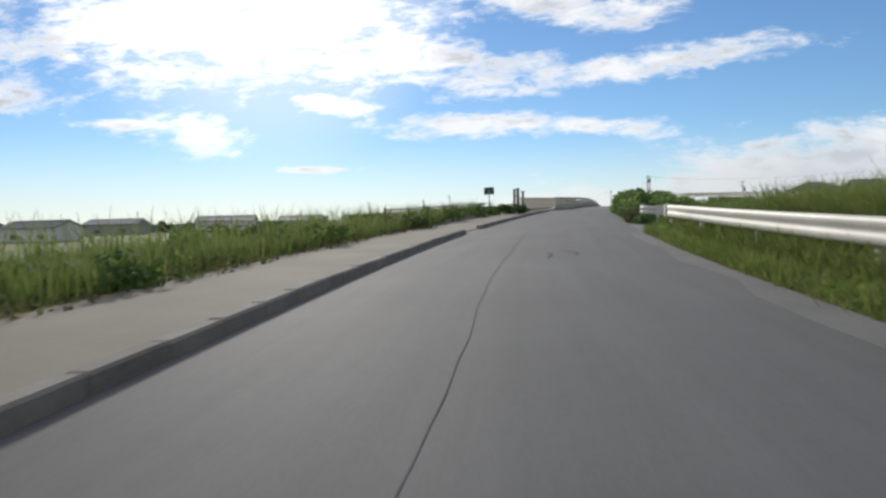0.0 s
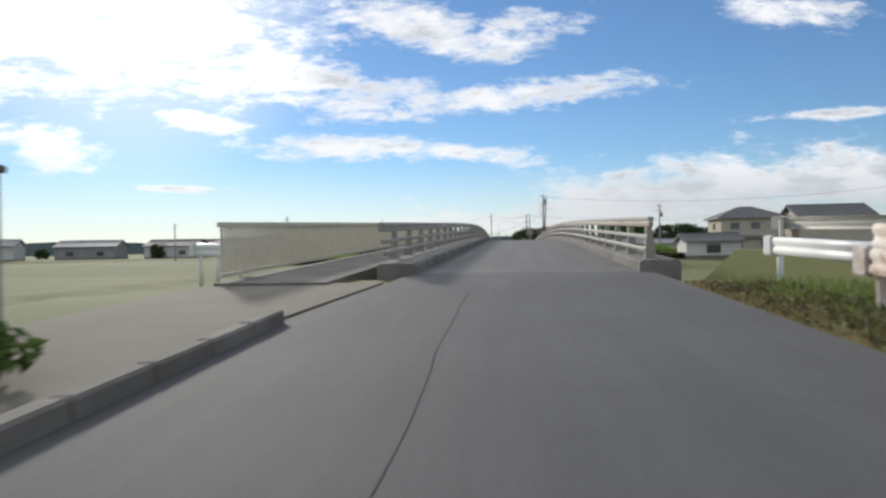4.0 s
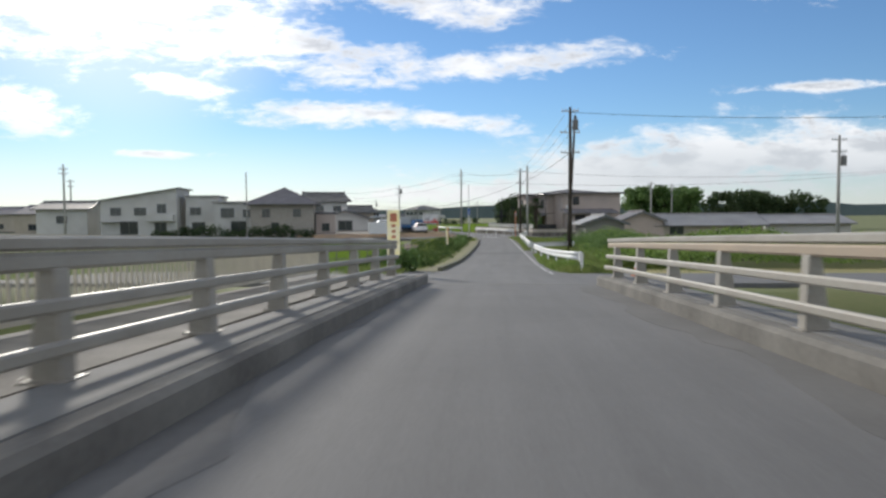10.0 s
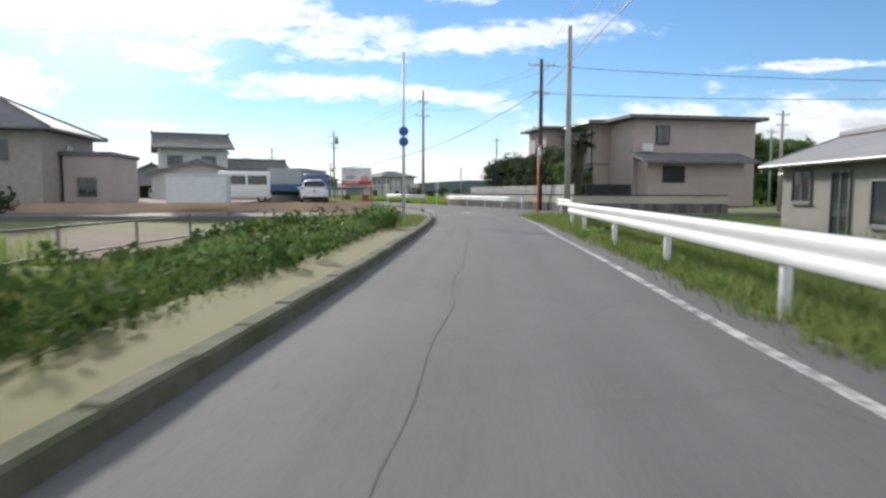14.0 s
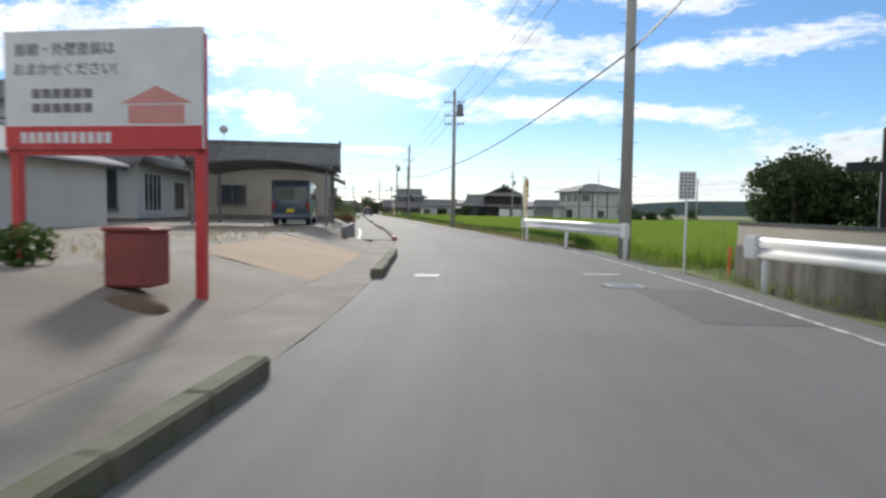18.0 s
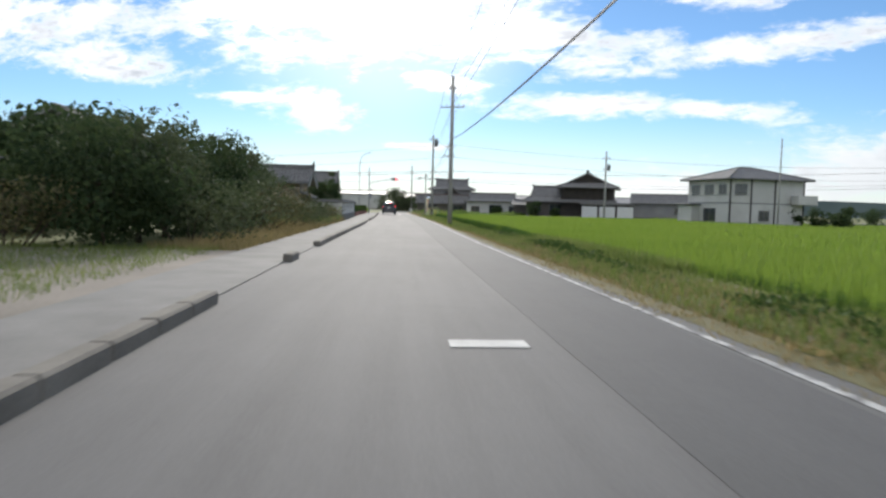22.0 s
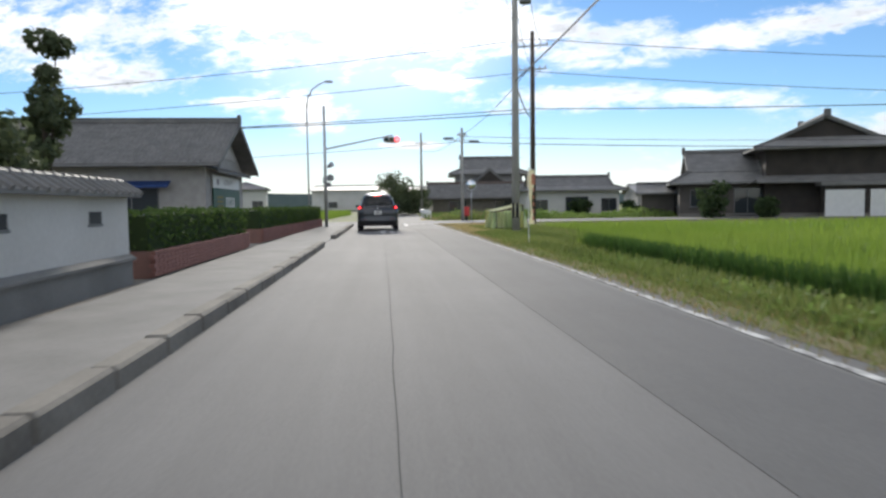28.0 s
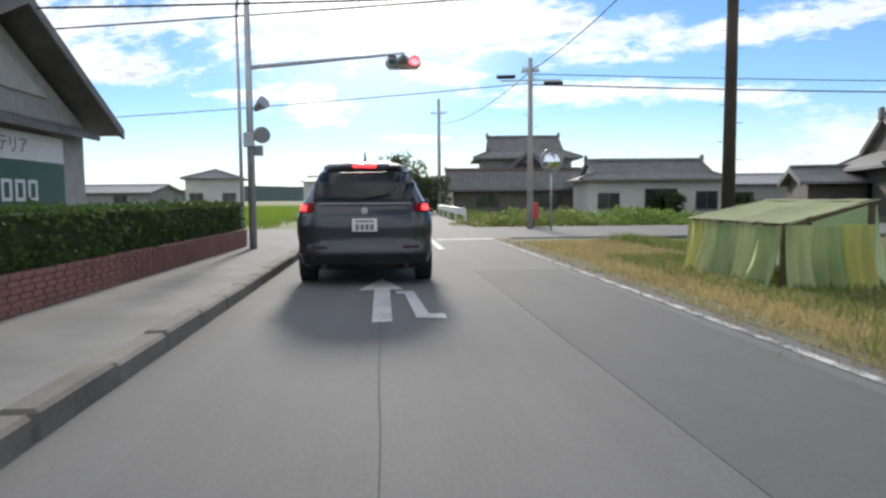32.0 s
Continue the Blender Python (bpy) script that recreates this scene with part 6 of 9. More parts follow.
# verges
for s0, s1, l0, l1, n, h, mt, lab in (
        (-14, 23, 3.75, 4.6, 6000, 0.78, GRASS, "tall green verge grass"), (-14, 23, 3.35, 4.0, 6000, 0.45, GRASS, "tall green verge grass"), (-14, 22, 3.2, 3.7, 2500, 0.22, DRYG, "dry grass at the road edge"), (-14, 9, 4.7, 8.0, 6000, 1.8, GRASS, "tall green reeds"), (9, 15, 4.7, 7.0, 3000, 1.5, GRASS, "tall green reeds"), (15, 22, 4.6, 8.0, 3500, 1.2, GRASS, "tall green reeds"), (-14, 22, 8.0, 15.0, 5000, 1.6, GRASS, "tall green reeds"), (29.5, 49, 3.4, 9, 4500, 0.45, GRASS, "green verge weeds"), (48, 62, 3.3, 4.6, 2600, 0.14, DRYG, "short dry grass by the rusty guardrail"), (49, 62, 4.2, 8, 2500, 0.26, GRASS, "green verge weeds"),
        (-14, 56, -13, -6.3, 11000, 0.75, GRASS, "tall grass along the bank"), (-14, 56, -10, -7.0, 1200, 1.35, GRASS, "thin tall stalks along the bank"), (-14, 56, -6.6, -5.6, 900, 0.2, DRYG, "dry grass tufts"),
        (152, 174, 3.0, 6.2, 6500, 0.42, GRASS, "green verge grass"), (181, 213, 2.5, 6.2, 8000, 0.4, GRASS, "green verge grass"), (181, 213, 2.4, 2.9, 1500, 0.18, DRYG, "dry grass at the road edge"), (152, 214, 6, 14, 6000, 0.5, GRASS, "rough meadow grass"), (166, 192, 6.0, 12.0, 8000, 0.85, GRASS, "high weeds on the bank"),
        (151, 212, -5.6, -3.2, 6000, 0.4, GRASS, "green roadside weeds"), (151, 212, -9.3, -5.0, 4000, 0.45, GRASS, "weeds on the paddy bank"), (151, 212, -3.3, -2.0, 7000, 0.1, GRASS, "grass growing over the footpath"), (151, 212, -2.15, -1.85, 1500, 0.17, GRASS, "grass along the kerb"),
        (258, 380, 3.2, 3.62, 5000, 0.11, DRYG, "low dry grass creeping over the road edge"), (258, 316, 3.45, 5.6, 9000, 0.13, DRYG, "dry straw-brown verge grass"), (258, 316, 3.7, 5.9, 9000, 0.2, GRASS, "short green verge grass"), (312, 360, 3.35, 5.0, 13000, 0.14, GRASS, "short green grass of the verge"), (314, 360, 3.3, 4.6, 4500, 0.1, DRYG, "dry cut grass on the verge"), (330, 360, 4.0, 5.0, 5000, 0.24, GRASS, "green grass at the paddy edge"), (292, 306, 5.6, 6.4, 2500, 0.32, GRASS, "rough green grass at the paddy edge"), (358, 366, 5.6, 7.6, 2500, 0.26, GRASS, "green verge grass"), (366, 380, 6.6, 7.8, 2500, 0.26, GRASS, "green verge grass"), (358, 366, 3.6, 5.8, 4500, 0.2, GRASS, "short green verge grass"), (364, 374, 4.4, 6.8, 5000, 0.17, GRASS, "short green verge grass"), (358, 372, 3.5, 5.4, 3600, 0.13, STRAW, "mown straw lying on the verge"), (364, 379, 3.7, 6.4, 9000, 0.13, STRAW, "mown straw lying on the verge"),
        (203, 213.2, -10, -2.1, 6500, 0.34, GRASS, "bright green grass island beside the drive"), (154, 212, -3.4, -2.7, 3500, 0.24, GRASS, "grass along the footpath"),
        (206, 216.4, 3.4, 9.0, 5000, 0.3, GRASS, "grass on the corner island"), (236, 262, 5.4, 7.0, 1500, 0.3, GRASS, "grass at the edge of the paddy"), (221.6, 230, -12.5, -5.0, 3000, 0.1, DRYG, "dry orange-brown grass on the lot"), (222, 262, -9, -2.6, 1200, 0.16, DRYG, "dry weeds on the lot"), (243, 256.5, -5.0, -3.0, 4500, 0.16, DRYG, "dry orange-brown weeds by the lot"), (243.6, 251, -2.0, -1.6, 500, 0.13, DRYG, "dry weeds along the kerb"),
        (283, 297, -12.5, -4.4, 8000, 0.26, GRASS, "garden grass and weeds"), (296, 326, -6.2, -3.9, 3500, 0.35, DRYG, "dry undergrowth by the footpath"), (316, 331, -7.5, -4.0, 2500, 0.7, GRASS, "tall weeds before the house"), (314, 331, -6.5, -3.85, 3000, 0.5, DRYG, "dry straw-coloured weeds before the house"),
        (389, 420, 4.0, 30, 4000, 0.5, GRASS, "weeds beyond the crossing"), (362, 380, 6.0, 40, 3500, 0.3, DRYG, "dry grass bank by the cross street")):
    n = int(n * 0.82)
    s, l = RNG.uniform(s0, s1, n), RNG.uniform(min(l0, l1), max(l0, l1), n)
    x, y, z = on_road(s, l)
    z = np.where((s > 258) & (l > 3) & (l < np.interp(s, [258, 285, 300, 312, 343, 356, 360, 381], [5.2, 5.9, 6.3, 5.2, 5.0, 4.9, 7.3, 7.3])), np.maximum(z, -0.03), z)
    z = np.where((s > 221.3) & (s < 257) & (l < -5), np.maximum(z, 0.5), z)
    blades("grass", x, y, z, h, 0.022 + 0.011 * (h > 0.3), 0.8, 3, mt, lab, "grass", 0.09, 0.6, h > 0.5)


def leaf_cloud(C, rad, n, size, flat=0.8):
    """n leaves in clumps round the centres C of the given radii, as quads."""
    k = RNG.integers(0, len(C), n)
    d = RNG.normal(0, 1, (n, 3))
    d /= np.linalg.norm(d, axis=1)[:, None]
    r = rad[k] * RNG.uniform(0.35, 1.0, n) ** 0.5
    p = C[k] + d * r[:, None] * np.array([1, 1, flat])
    nrm = d + RNG.normal(0, 0.7, (n, 3))
    nrm /= np.linalg.norm(nrm, axis=1)[:, None]
    a = np.cross(nrm, RNG.normal(0, 1, (n, 3)))
    a /= np.linalg.norm(a, axis=1)[:, None] + 1e-9
    b = np.cross(nrm, a)
    s = (size * RNG.uniform(0.6, 1.3, n))[:, None]
    return np.stack([p - a * s, p - b * s * 0.55, p + a * s, p + b * s * 0.55], 1)


def tree(x, y, h, r, label, material=None, n=2600, size=0.16, trunk=0.35, clumps=26, zb=None, name="tree", group="", low=0.25):
    material = material or LEAF
    z = gz(x, y) if zb is None else zb
    e = thing(name, label, "tree", Matrix.Translation((x, y, z)), group=group)
    C, rad = [], []
    for i in range(clumps):
        a, q = RNG.uniform(0, 2 * np.pi), math.sqrt(RNG.uniform(0, 1))
        zz = h * RNG.uniform(low, 0.92)
        f = math.sin(math.pi * min(1, max(0.12, (zz / h - low * 0.6) / (1.05 - low * 0.6)))) ** 0.6
        C.append((math.cos(a) * q * r * f * 0.8, math.sin(a) * q * r * f * 0.8, zz))
        rad.append(r * RNG.uniform(0.22, 0.42))
    C, rad = np.array(C), np.array(rad)
    bm = bmesh.new()
    tr = 0.05 * h * trunk
    tube(bm, (0, 0, -0.3), (0.05 * h * RNG.uniform(-0.5, 0.5), 0, h * 0.55), tr * 1.5, tr * 0.6, 8)
    part("trunk", bm, BARK, e)
    for c in C[:7]:
        part("limb", T((0, 0, h * RNG.uniform(0.2, 0.45)), tuple(c), tr * 0.45, tr * 0.12, seg=5), BARK, e)
    part("crown", quads("crown", leaf_cloud(C, rad, n, size), material), material, e)
    return e


def shrub(x, y, w, d, h, label, material=None, n=1500, size=0.1, name="shrub", yaw=0.0, zb=None, category="shrub"):
    material = material or LEAF
    z = gz(x, y) if zb is None else zb
    k = max(8, int(w * d * 5))
    C = np.c_[RNG.uniform(-w / 2, w / 2, k), RNG.uniform(-d / 2, d / 2, k), h * RNG.uniform(0.25, 0.8, k)]
    V = leaf_cloud(C, np.full(k, min(w, d, h) * 0.38), n, size)
    V[..., 2] = np.maximum(V[..., 2], 0.01)
    m = Matrix.Translation((x, y, z)) @ Matrix.Rotation(radians(yaw), 4, "Z")
    e = thing(name, label, category, m)
    for c in C[:5]:
        part("stem", T((c[0] * 0.3, c[1] * 0.3, -0.1), tuple(c), 0.03, 0.01, seg=5), BARK, e)
    part("foliage", quads("foliage", V, material), material, e)
    return e


def weeds(s0, s1, l0, l1, n, h, size, material, label, z0=None, lump=0.35):
    """Low leafy growth over a strip beside the road, in uneven lumps."""
    s, l = RNG.uniform(s0, s1, n), RNG.uniform(l0, l1, n)
    x, y, z = on_road(s, l)
    if z0 is not None:
        z = np.maximum(z, z0)
    top = np.array([0.55 + 0.9 * noise.noise((a * lump, b * lump, 4.0)) + 0.3 * noise.noise((a * 1.9, b * 1.9, 9.0)) for a, b in zip(x, y)])
    edge = np.minimum(1, np.minimum(l - l0, l1 - l) / (0.18 * (l1 - l0)) + 0.25) * np.minimum(1, np.minimum(s - s0, s1 - s) / 2.0 + 0.25)
    C = np.c_[x, y, z + h * np.clip(top, 0.12, 1.1) * edge * RNG.uniform(0.0, 1.0, n) ** 0.55]
    return solo("weeds", quads("weeds", leaf_cloud(C, np.full(n, 0.05), n, size), material), material, label, "weeds", kind="stuff")


def at(s, lat):
    p = R(s, lat)
    return p.x, p.y


# first stretch
for s, l, w, h in ((37.6, 5.0, 3.2, 0.85), (40, 5.1, 3.6, 1.1), (42.5, 4.9, 3.4, 1.3), (45, 4.75, 3.2, 1.45), (47.3, 4.8, 2.8, 1.45), (36, 6.2, 3, 0.5)):
    shrub(*at(s, l), w, 2.4, h, "broad-leaved climbing weeds over the verge", LEAFY if s in (40, 45) else LEAFL, 3000, 0.13, "bush", zb=rz(s) - 0.1)
for s, l, w, h, mt in ((28.2, 3.9, 2.4, 0.5, LEAFL), (30.6, 3.6, 2.8, 0.7, OLIVE), (33.2, 3.6, 2.8, 0.8, LEAFL), (35.6, 3.8, 2.6, 0.8, LEAFL)):
    shrub(*at(s, l), 0.9, w, h, "low roadside weeds in leaf", mt, 900, 0.08, "bush", zb=rz(s) - 0.1)
shrub(*at(48.6, 4.5), 0.9, 0.9, 2.0, "tall broad-leaved weed bush", LEAFL, 1500, 0.12, "bush", zb=rz(48) - 0.1)
for s, l, w, h in ((31, 6.5, 4, 0.8), (34, 7.5, 5, 1.0), (26, 16, 5, 0.8), (20, 8.5, 5, 0.9), (52, 8, 5, 0.7)):
    shrub(*at(s, l), w, 3, h, "mixed green weeds behind the guardrail", LEAF, 1300, 0.1, "bush", zb=rz(s) - 0.3)
for s, l, w, h in ((30, -8.5, 6, 0.9), (38, -8.5, 6, 1.0), (45, -8.2, 5, 1.1), (50, -7.8, 4, 0.9), (20, -9, 6, 0.9), (10, -9, 6, 0.8)):
    shrub(*at(s, l), w, 2, h, "low green weeds along the fence", LEAF, 1100, 0.1, "bush", zb=rz(s) - 0.25)
for x, y, h in ((-1.9, 54.2, 0.9), (-0.9, 53.6, 0.7), (-2.9, 55.0, 0.8)):
    shrub(x, y, 1.4, 1.0, h, "weeds round the foot of the pillars", LEAF, 700, 0.08, "bush", zb=rz(54) - 0.1)
weeds(-12, 22, 3.3, 4.1, 9000, 0.5, 0.07, LEAFY, "leafy green weeds before the guardrail")
weeds(51, 62, 3.6, 5.2, 3000, 0.22, 0.06, OLIVE, "low dry weeds by the rusty guardrail")
weeds(27, 52, -8.2, -6.2, 7000, 0.55, 0.07, LEAF, "green weeds growing through the fence")
weeds(-10, 36, -7.2, -5.7, 4000, 0.35, 0.06, OLIVE, "low straw-green weeds beside the footpath")
# after the bridge
weeds(152.5, 175, 2.8, 3.9, 15000, 0.5, 0.06, LEAFY, "bright leafy weeds below the guardrail")
weeds(179.5, 212, 2.6, 3.3, 8000, 0.34, 0.05, LEAFY, "bright leafy weeds below the guardrail")
weeds(166, 192, 6.5, 30, 46000, 1.75, 0.1, LEAFY, "high mound of climbing green weeds in the field", 0.0, 0.16)
weeds(167, 191, 7, 29, 16000, 1.45, 0.11, LEAF, "darker leaves in the mound of weeds", 0.0, 0.16)
weeds(155, 205, -5.6, -2.9, 20000, 0.5, 0.055, LEAF, "leafy weeds between footpath and paddy")
weeds(389.6, 393.5, 3.4, 11.5, 5200, 1.25, 0.07, LEAFY, "rough garden weeds before the farmhouse", None, 0.45)
weeds(389.6, 392.5, 3.0, 11.0, 2600, 1.0, 0.06, STRAW, "dry stalks among the garden weeds", None, 0.6)
weeds(390.0, 395.0, 9.5, 25, 11000, 0.85, 0.09, LEAFY, "rough green weeds before the long house", None, 0.25)
weeds(262, 318, 4.5, 6.0, 15000, 0.34, 0.06, LEAF, "uneven green weeds between verge and paddy")
weeds(284, 320, 3.7, 4.9, 6000, 0.2, 0.05, OLIVE, "brown and green weeds on the verge")
weeds(320, 360, 3.9, 5.2, 9000, 0.26, 0.05, LEAFY, "bright low weeds on the verge")
weeds(257, 300, 3.45, 4.5, 12000, 0.2, 0.05, DRYG, "orange-brown dry weeds along the road edge")
weeds(263, 284, 3.7, 5.0, 5000, 0.3, 0.05, OLIVE, "brown and green weeds on the verge")
weeds(188, 212, -4.6, -3.0, 7000, 0.8, 0.05, LEAFL, "pale green roadside weeds before the drive")
for k in range(7):
    shrub(-14.5 + 3.0 * k, 215.5 + 0.6 * (k % 3), 3.0, 1.8, 1.5 + 0.35 * (k % 3), "dark garden shrub before the houses", LEAFD, 900, 0.13)
for s, l, w, h in ((176, 8.5, 4, 1.5), (180, 9.5, 5, 1.8), (184, 10, 5, 1.6), (188, 8.5, 4, 1.2)):
    shrub(*at(s, l), w, 4, h, "vines and weeds on the green bank", LEAFL, 3600, 0.06, "bush", zb=-0.1)
shrub(*at(153.5, -3.6), 1.2, 1.0, 0.95, "pale green clump of roadside grass", LEAFL, 700, 0.1, "bush", zb=rz(153.5))
for i in range(9):
    s = 158 + i * 5.5
    shrub(*at(s, -4.6 - 0.4 * (i % 2)), 4, 1.3, 0.6 + 0.12 * (i % 3), "leafy green weeds by the roadside", LEAF, 800, 0.08, "bush", zb=rz(s) - 0.2)
for i in range(9):
    shrub(*at(32.5 + 1.3 * i + 0.6 * (i % 2), 3.9 + 0.35 * (i % 3)), 0.45, 0.45, 0.75 + 0.75 * (i % 4 == 1) + 0.1 * (i % 3), "tall upright weed with narrow leaves", OLIVE if i % 3 == 0 else LEAF, 260, 0.07, "weed", zb=rz(32.5 + 1.3 * i) - 0.1, category="weed")
for s, l in ((36, 9), (42, 8.5), (48, 9), (54, 8.5)):
    shrub(*at(s, l), 5, 4, 1.3, "green weeds on the bank below the upper guardrail", LEAF, 1500, 0.1, "bush", zb=rz(s) - 0.7)
for x, y, h, r in ((42.5, 249, 5.2, 2.8), (46, 253, 5.0, 3.0)):
    tree(x, y, h, r, "dark green garden tree", LEAFD, 2200, 0.16)
for x, y, h, r in ((35.5, 235.6, 1.9, 0.9), (35.4, 233.6, 2.5, 1.2), (35.8, 230.8, 3.4, 1.7), (36.4, 228.0, 3.6, 1.8), (36.9, 225.4, 3.3, 1.6), (38.2, 230.0, 3.0, 1.8), (37.6, 233.5, 2.4, 1.5)):
    tree(x, y, h, r, "dense dark garden tree behind the slat fence", OLIVED, 3600, 0.11, low=0.06, zb=0.95)
BL = tree(36.5, 221.4, 2.0, 1.4, "round shrub with white blossoms", LEAFL, 3000, 0.1, low=0.12, zb=0.95)
WBL = mat("white_blossom", (0.75, 0.74, 0.68), (0.6, 0.6, 0.5), 0.7, bump=0, leaf=0.3)
part("blossom", quads("blossom", leaf_cloud(np.array([(math.cos(k * 2.4) * 0.6, math.sin(k * 2.4) * 0.6 - 0.2, 1.3 + 0.06 * (k % 9)) for k in range(40)]), np.full(40, 0.14), 260, 0.05), WBL), WBL, BL, "white blossoms")


DEADF = mat("dead_frond", (0.1, 0.085, 0.06), (0.06, 0.05, 0.038), 0.9, bump=0, isle=0.5)


def palm(x, y, zb, h, label):
    e = thing("palm_tree", label, "palm tree", Matrix.Translation((x, y, zb)))
    bm = bmesh.new()
    for i in range(10):
        tube(bm, (0.02 * math.sin(i), 0, h * 0.085 * i - 0.1), (0.02 * math.sin(i + 1), 0, h * 0.085 * (i + 1)), 0.2 - 0.004 * i, 0.17 - 0.004 * i, 10)
    part("trunk", bm, BARK, e)
    V = []
    for k in range(60):
        az, el = k * 2.39996, radians(RNG.uniform(-35, 75))
        d = Vector((math.cos(az) * math.cos(el), math.sin(az) * math.cos(el), math.sin(el)))
        c = Vector((0, 0, h * 0.86)) + d * 0.55
        side = d.cross(Vector((0, 0, 1))).normalized()
        for q in range(11):
            f = (q - 5) / 5 * 1.2
            lf = (d * math.cos(f) + side * math.sin(f)).normalized()
            tip = c + lf * 0.72 - Vector((0, 0, 0.16))
            w = lf.cross(Vector((0.2, 0.1, 1))).normalized() * 0.06
            V.append([c - w * 0.4, c + w * 0.4, tip + w * 0.2, tip - w * 0.2])
    part("frond_crown", quads("fronds", np.array([[tuple(p) for p in q] for q in V]), LEAFD), LEAFD, e)
    V = []
    for k in range(240):
        az, z0 = RNG.uniform(0, 6.28), h * RNG.uniform(0.35, 0.85)
        c = Vector((math.cos(az) * 0.2, math.sin(az) * 0.2, z0))
        t = c + Vector((math.cos(az) * RNG.uniform(0.1, 0.35), math.sin(az) * RNG.uniform(0.1, 0.35), -RNG.uniform(0.3, 0.7)))
        w = Vector((-math.sin(az), math.cos(az), 0)) * 0.035
        V.append([c - w, c + w, t + w * 0.5, t - w * 0.5])
    part("dry_skirt", quads("dry_skirt", np.array([[tuple(p) for p in q] for q in V]), DEADF), DEADF, e, "hanging dry brown fronds")
    return e


palm(36.45, 219.9, 0.9, 4.15, "palm tree with shaggy brown trunk behind the wall")
for i in range(15):
    tree(RNG.uniform(70, 88), RNG.uniform(266, 278), RNG.uniform(9.0, 10.6), 3.9, "tall pale green bamboo-like tree in a distant wood", LEAFL, 1900, 0.36, group="distant wood", low=0.1)
for i in range(8):
    tree(RNG.uniform(92, 116), RNG.uniform(268, 280), RNG.uniform(7.8, 9.3), 5.4, "dark broad tree in a distant wood", LEAFD, 1700, 0.42, group="distant wood", low=0.1)
for i in range(11):
    x, y = RNG.uniform(46, 72), RNG.uniform(312, 326)
    tree(x, y, RNG.uniform(6.5, 9.8), 5.4, "dark tree of a grove beyond the paddy", LEAFD, 2600, 0.3, group="grove", low=0.08)
# last stretch, beside the footpath
shrub(21.3, 236.2, 0.5, 0.5, 0.55, "small round green shrub in the gravel", LEAF, 500, 0.05, zb=0.45)
for s, l, w, h, mt in ((281.5, -5.2, 3.2, 0.9, FLOWER), (284.5, -5.0, 2.6, 1.1, LEAFL), (283, -6.6, 3.5, 0.8, LEAF), (288, -7.5, 2, 0.6, LEAFL)):
    shrub(*at(s, l), w, 1.6, h, "garden bed with red blossoms and weeds" if mt is FLOWER else "garden shrub by the footpath", mt, 1300, 0.07, "flower_bed" if mt is FLOWER else "shrub", zb=0.0)
for s, l, h, r, n in ((297, -7.6, 3.6, 2.4, 3200), (300, -7.8, 3.9, 2.6, 3600), (303.5, -8.2, 3.9, 2.8, 3800), (307, -8.0, 3.9, 2.6, 3600), (310.5, -7.8, 3.8, 2.4, 3400), (314, -7.6, 4.0, 2.4, 3000), (317.5, -8.4, 3.4, 2.2, 2400), (304, -14, 4.8, 3.0, 2600), (311, -14, 4.9, 3.2, 2600)):
    tree(*at(s, l), h, r, "dense dark evergreen beside the footpath", OLIVED if s in (300, 310.5, 317.5) else LEAFD, int(n * 2.2), 0.15 if l < -12 else 0.085, low=0.1, clumps=44, zb=-0.05)
for s, l, w, h in ((293, -11, 5, 1.9), (296, -9.5, 3.5, 1.7), (299, -6.0, 4, 1.9), (304, -6.1, 4, 2.2), (309, -6.0, 4, 2.0), (313.5, -5.7, 4, 1.6), (318, -5.6, 4, 1.3), (322, -5.4, 3.5, 1.2), (326, -5.6, 3, 1.2)):
    shrub(*at(s, l), w, 1.8, h, "overgrown undergrowth by the footpath", OLIVE if s in (296, 309, 322, 326) else OLIVED, 2600, 0.06, zb=0.0)
for x, y, h, r, mt in ((*at(347.6, -6.6), 3.5, 1.6, LEAFD), (*at(350.6, -6.8), 3.7, 1.5, OLIVED), (*at(345.4, -7.3), 3.6, 1.7, OLIVED), (*at(342.6, -7.0), 3.4, 1.6, LEAFD), (*at(351.5, -9.6), 3.9, 1.6, OLIVED), (*at(346.5, -10.2), 3.8, 1.8, LEAFD)):
    tree(x, y, h, r, "dense dark garden tree above the plaster wall", mt, 6000, 0.08, zb=0.0, low=0.14)
tree(*at(354.0, -6.9), 5.0, 0.95, "slender garden tree rising beside the plaster wall", OLIVED, 4500, 0.08, zb=0.0, low=0.1)
for x, y, h, r in ((32.5, 362.5, 2.6, 1.8), (36, 364, 2.4, 1.8), (39, 366, 2.0, 1.6), (-1.0, 381.5, 2.6, 1.5), (2.5, 381.5, 1.6, 1.0), (-12, 404.5, 2.2, 1.4), (-6.5, 404, 2.0, 1.2), (44, 384, 3, 2), (50, 392, 3, 2.2), (62, 380, 3.4, 2.4)):
    tree(x, y, h, r, "clipped dark garden tree before a house", LEAFD, 1300, 0.15, low=0.12)
for x, y, h, r in ((-33, 404, 4.9, 2.9), (-35.0, 411, 4.2, 2.6), (-31.0, 406, 3.4, 2.2), (-42, 440, 4, 3), (-52, 446, 4, 3)):
    tree(x, y, h, r, "bushy tree beyond the crossing", OLIVED, 2600, 0.15, low=0.1)
for i in range(14):
    x = RNG.uniform(-150, -35)
    tree(x, RNG.uniform(228, 250) + 0.0 * x, RNG.uniform(2.5, 4.5), 2.4, "distant tree among houses", LEAFD, 700, 0.3, group="distant trees")
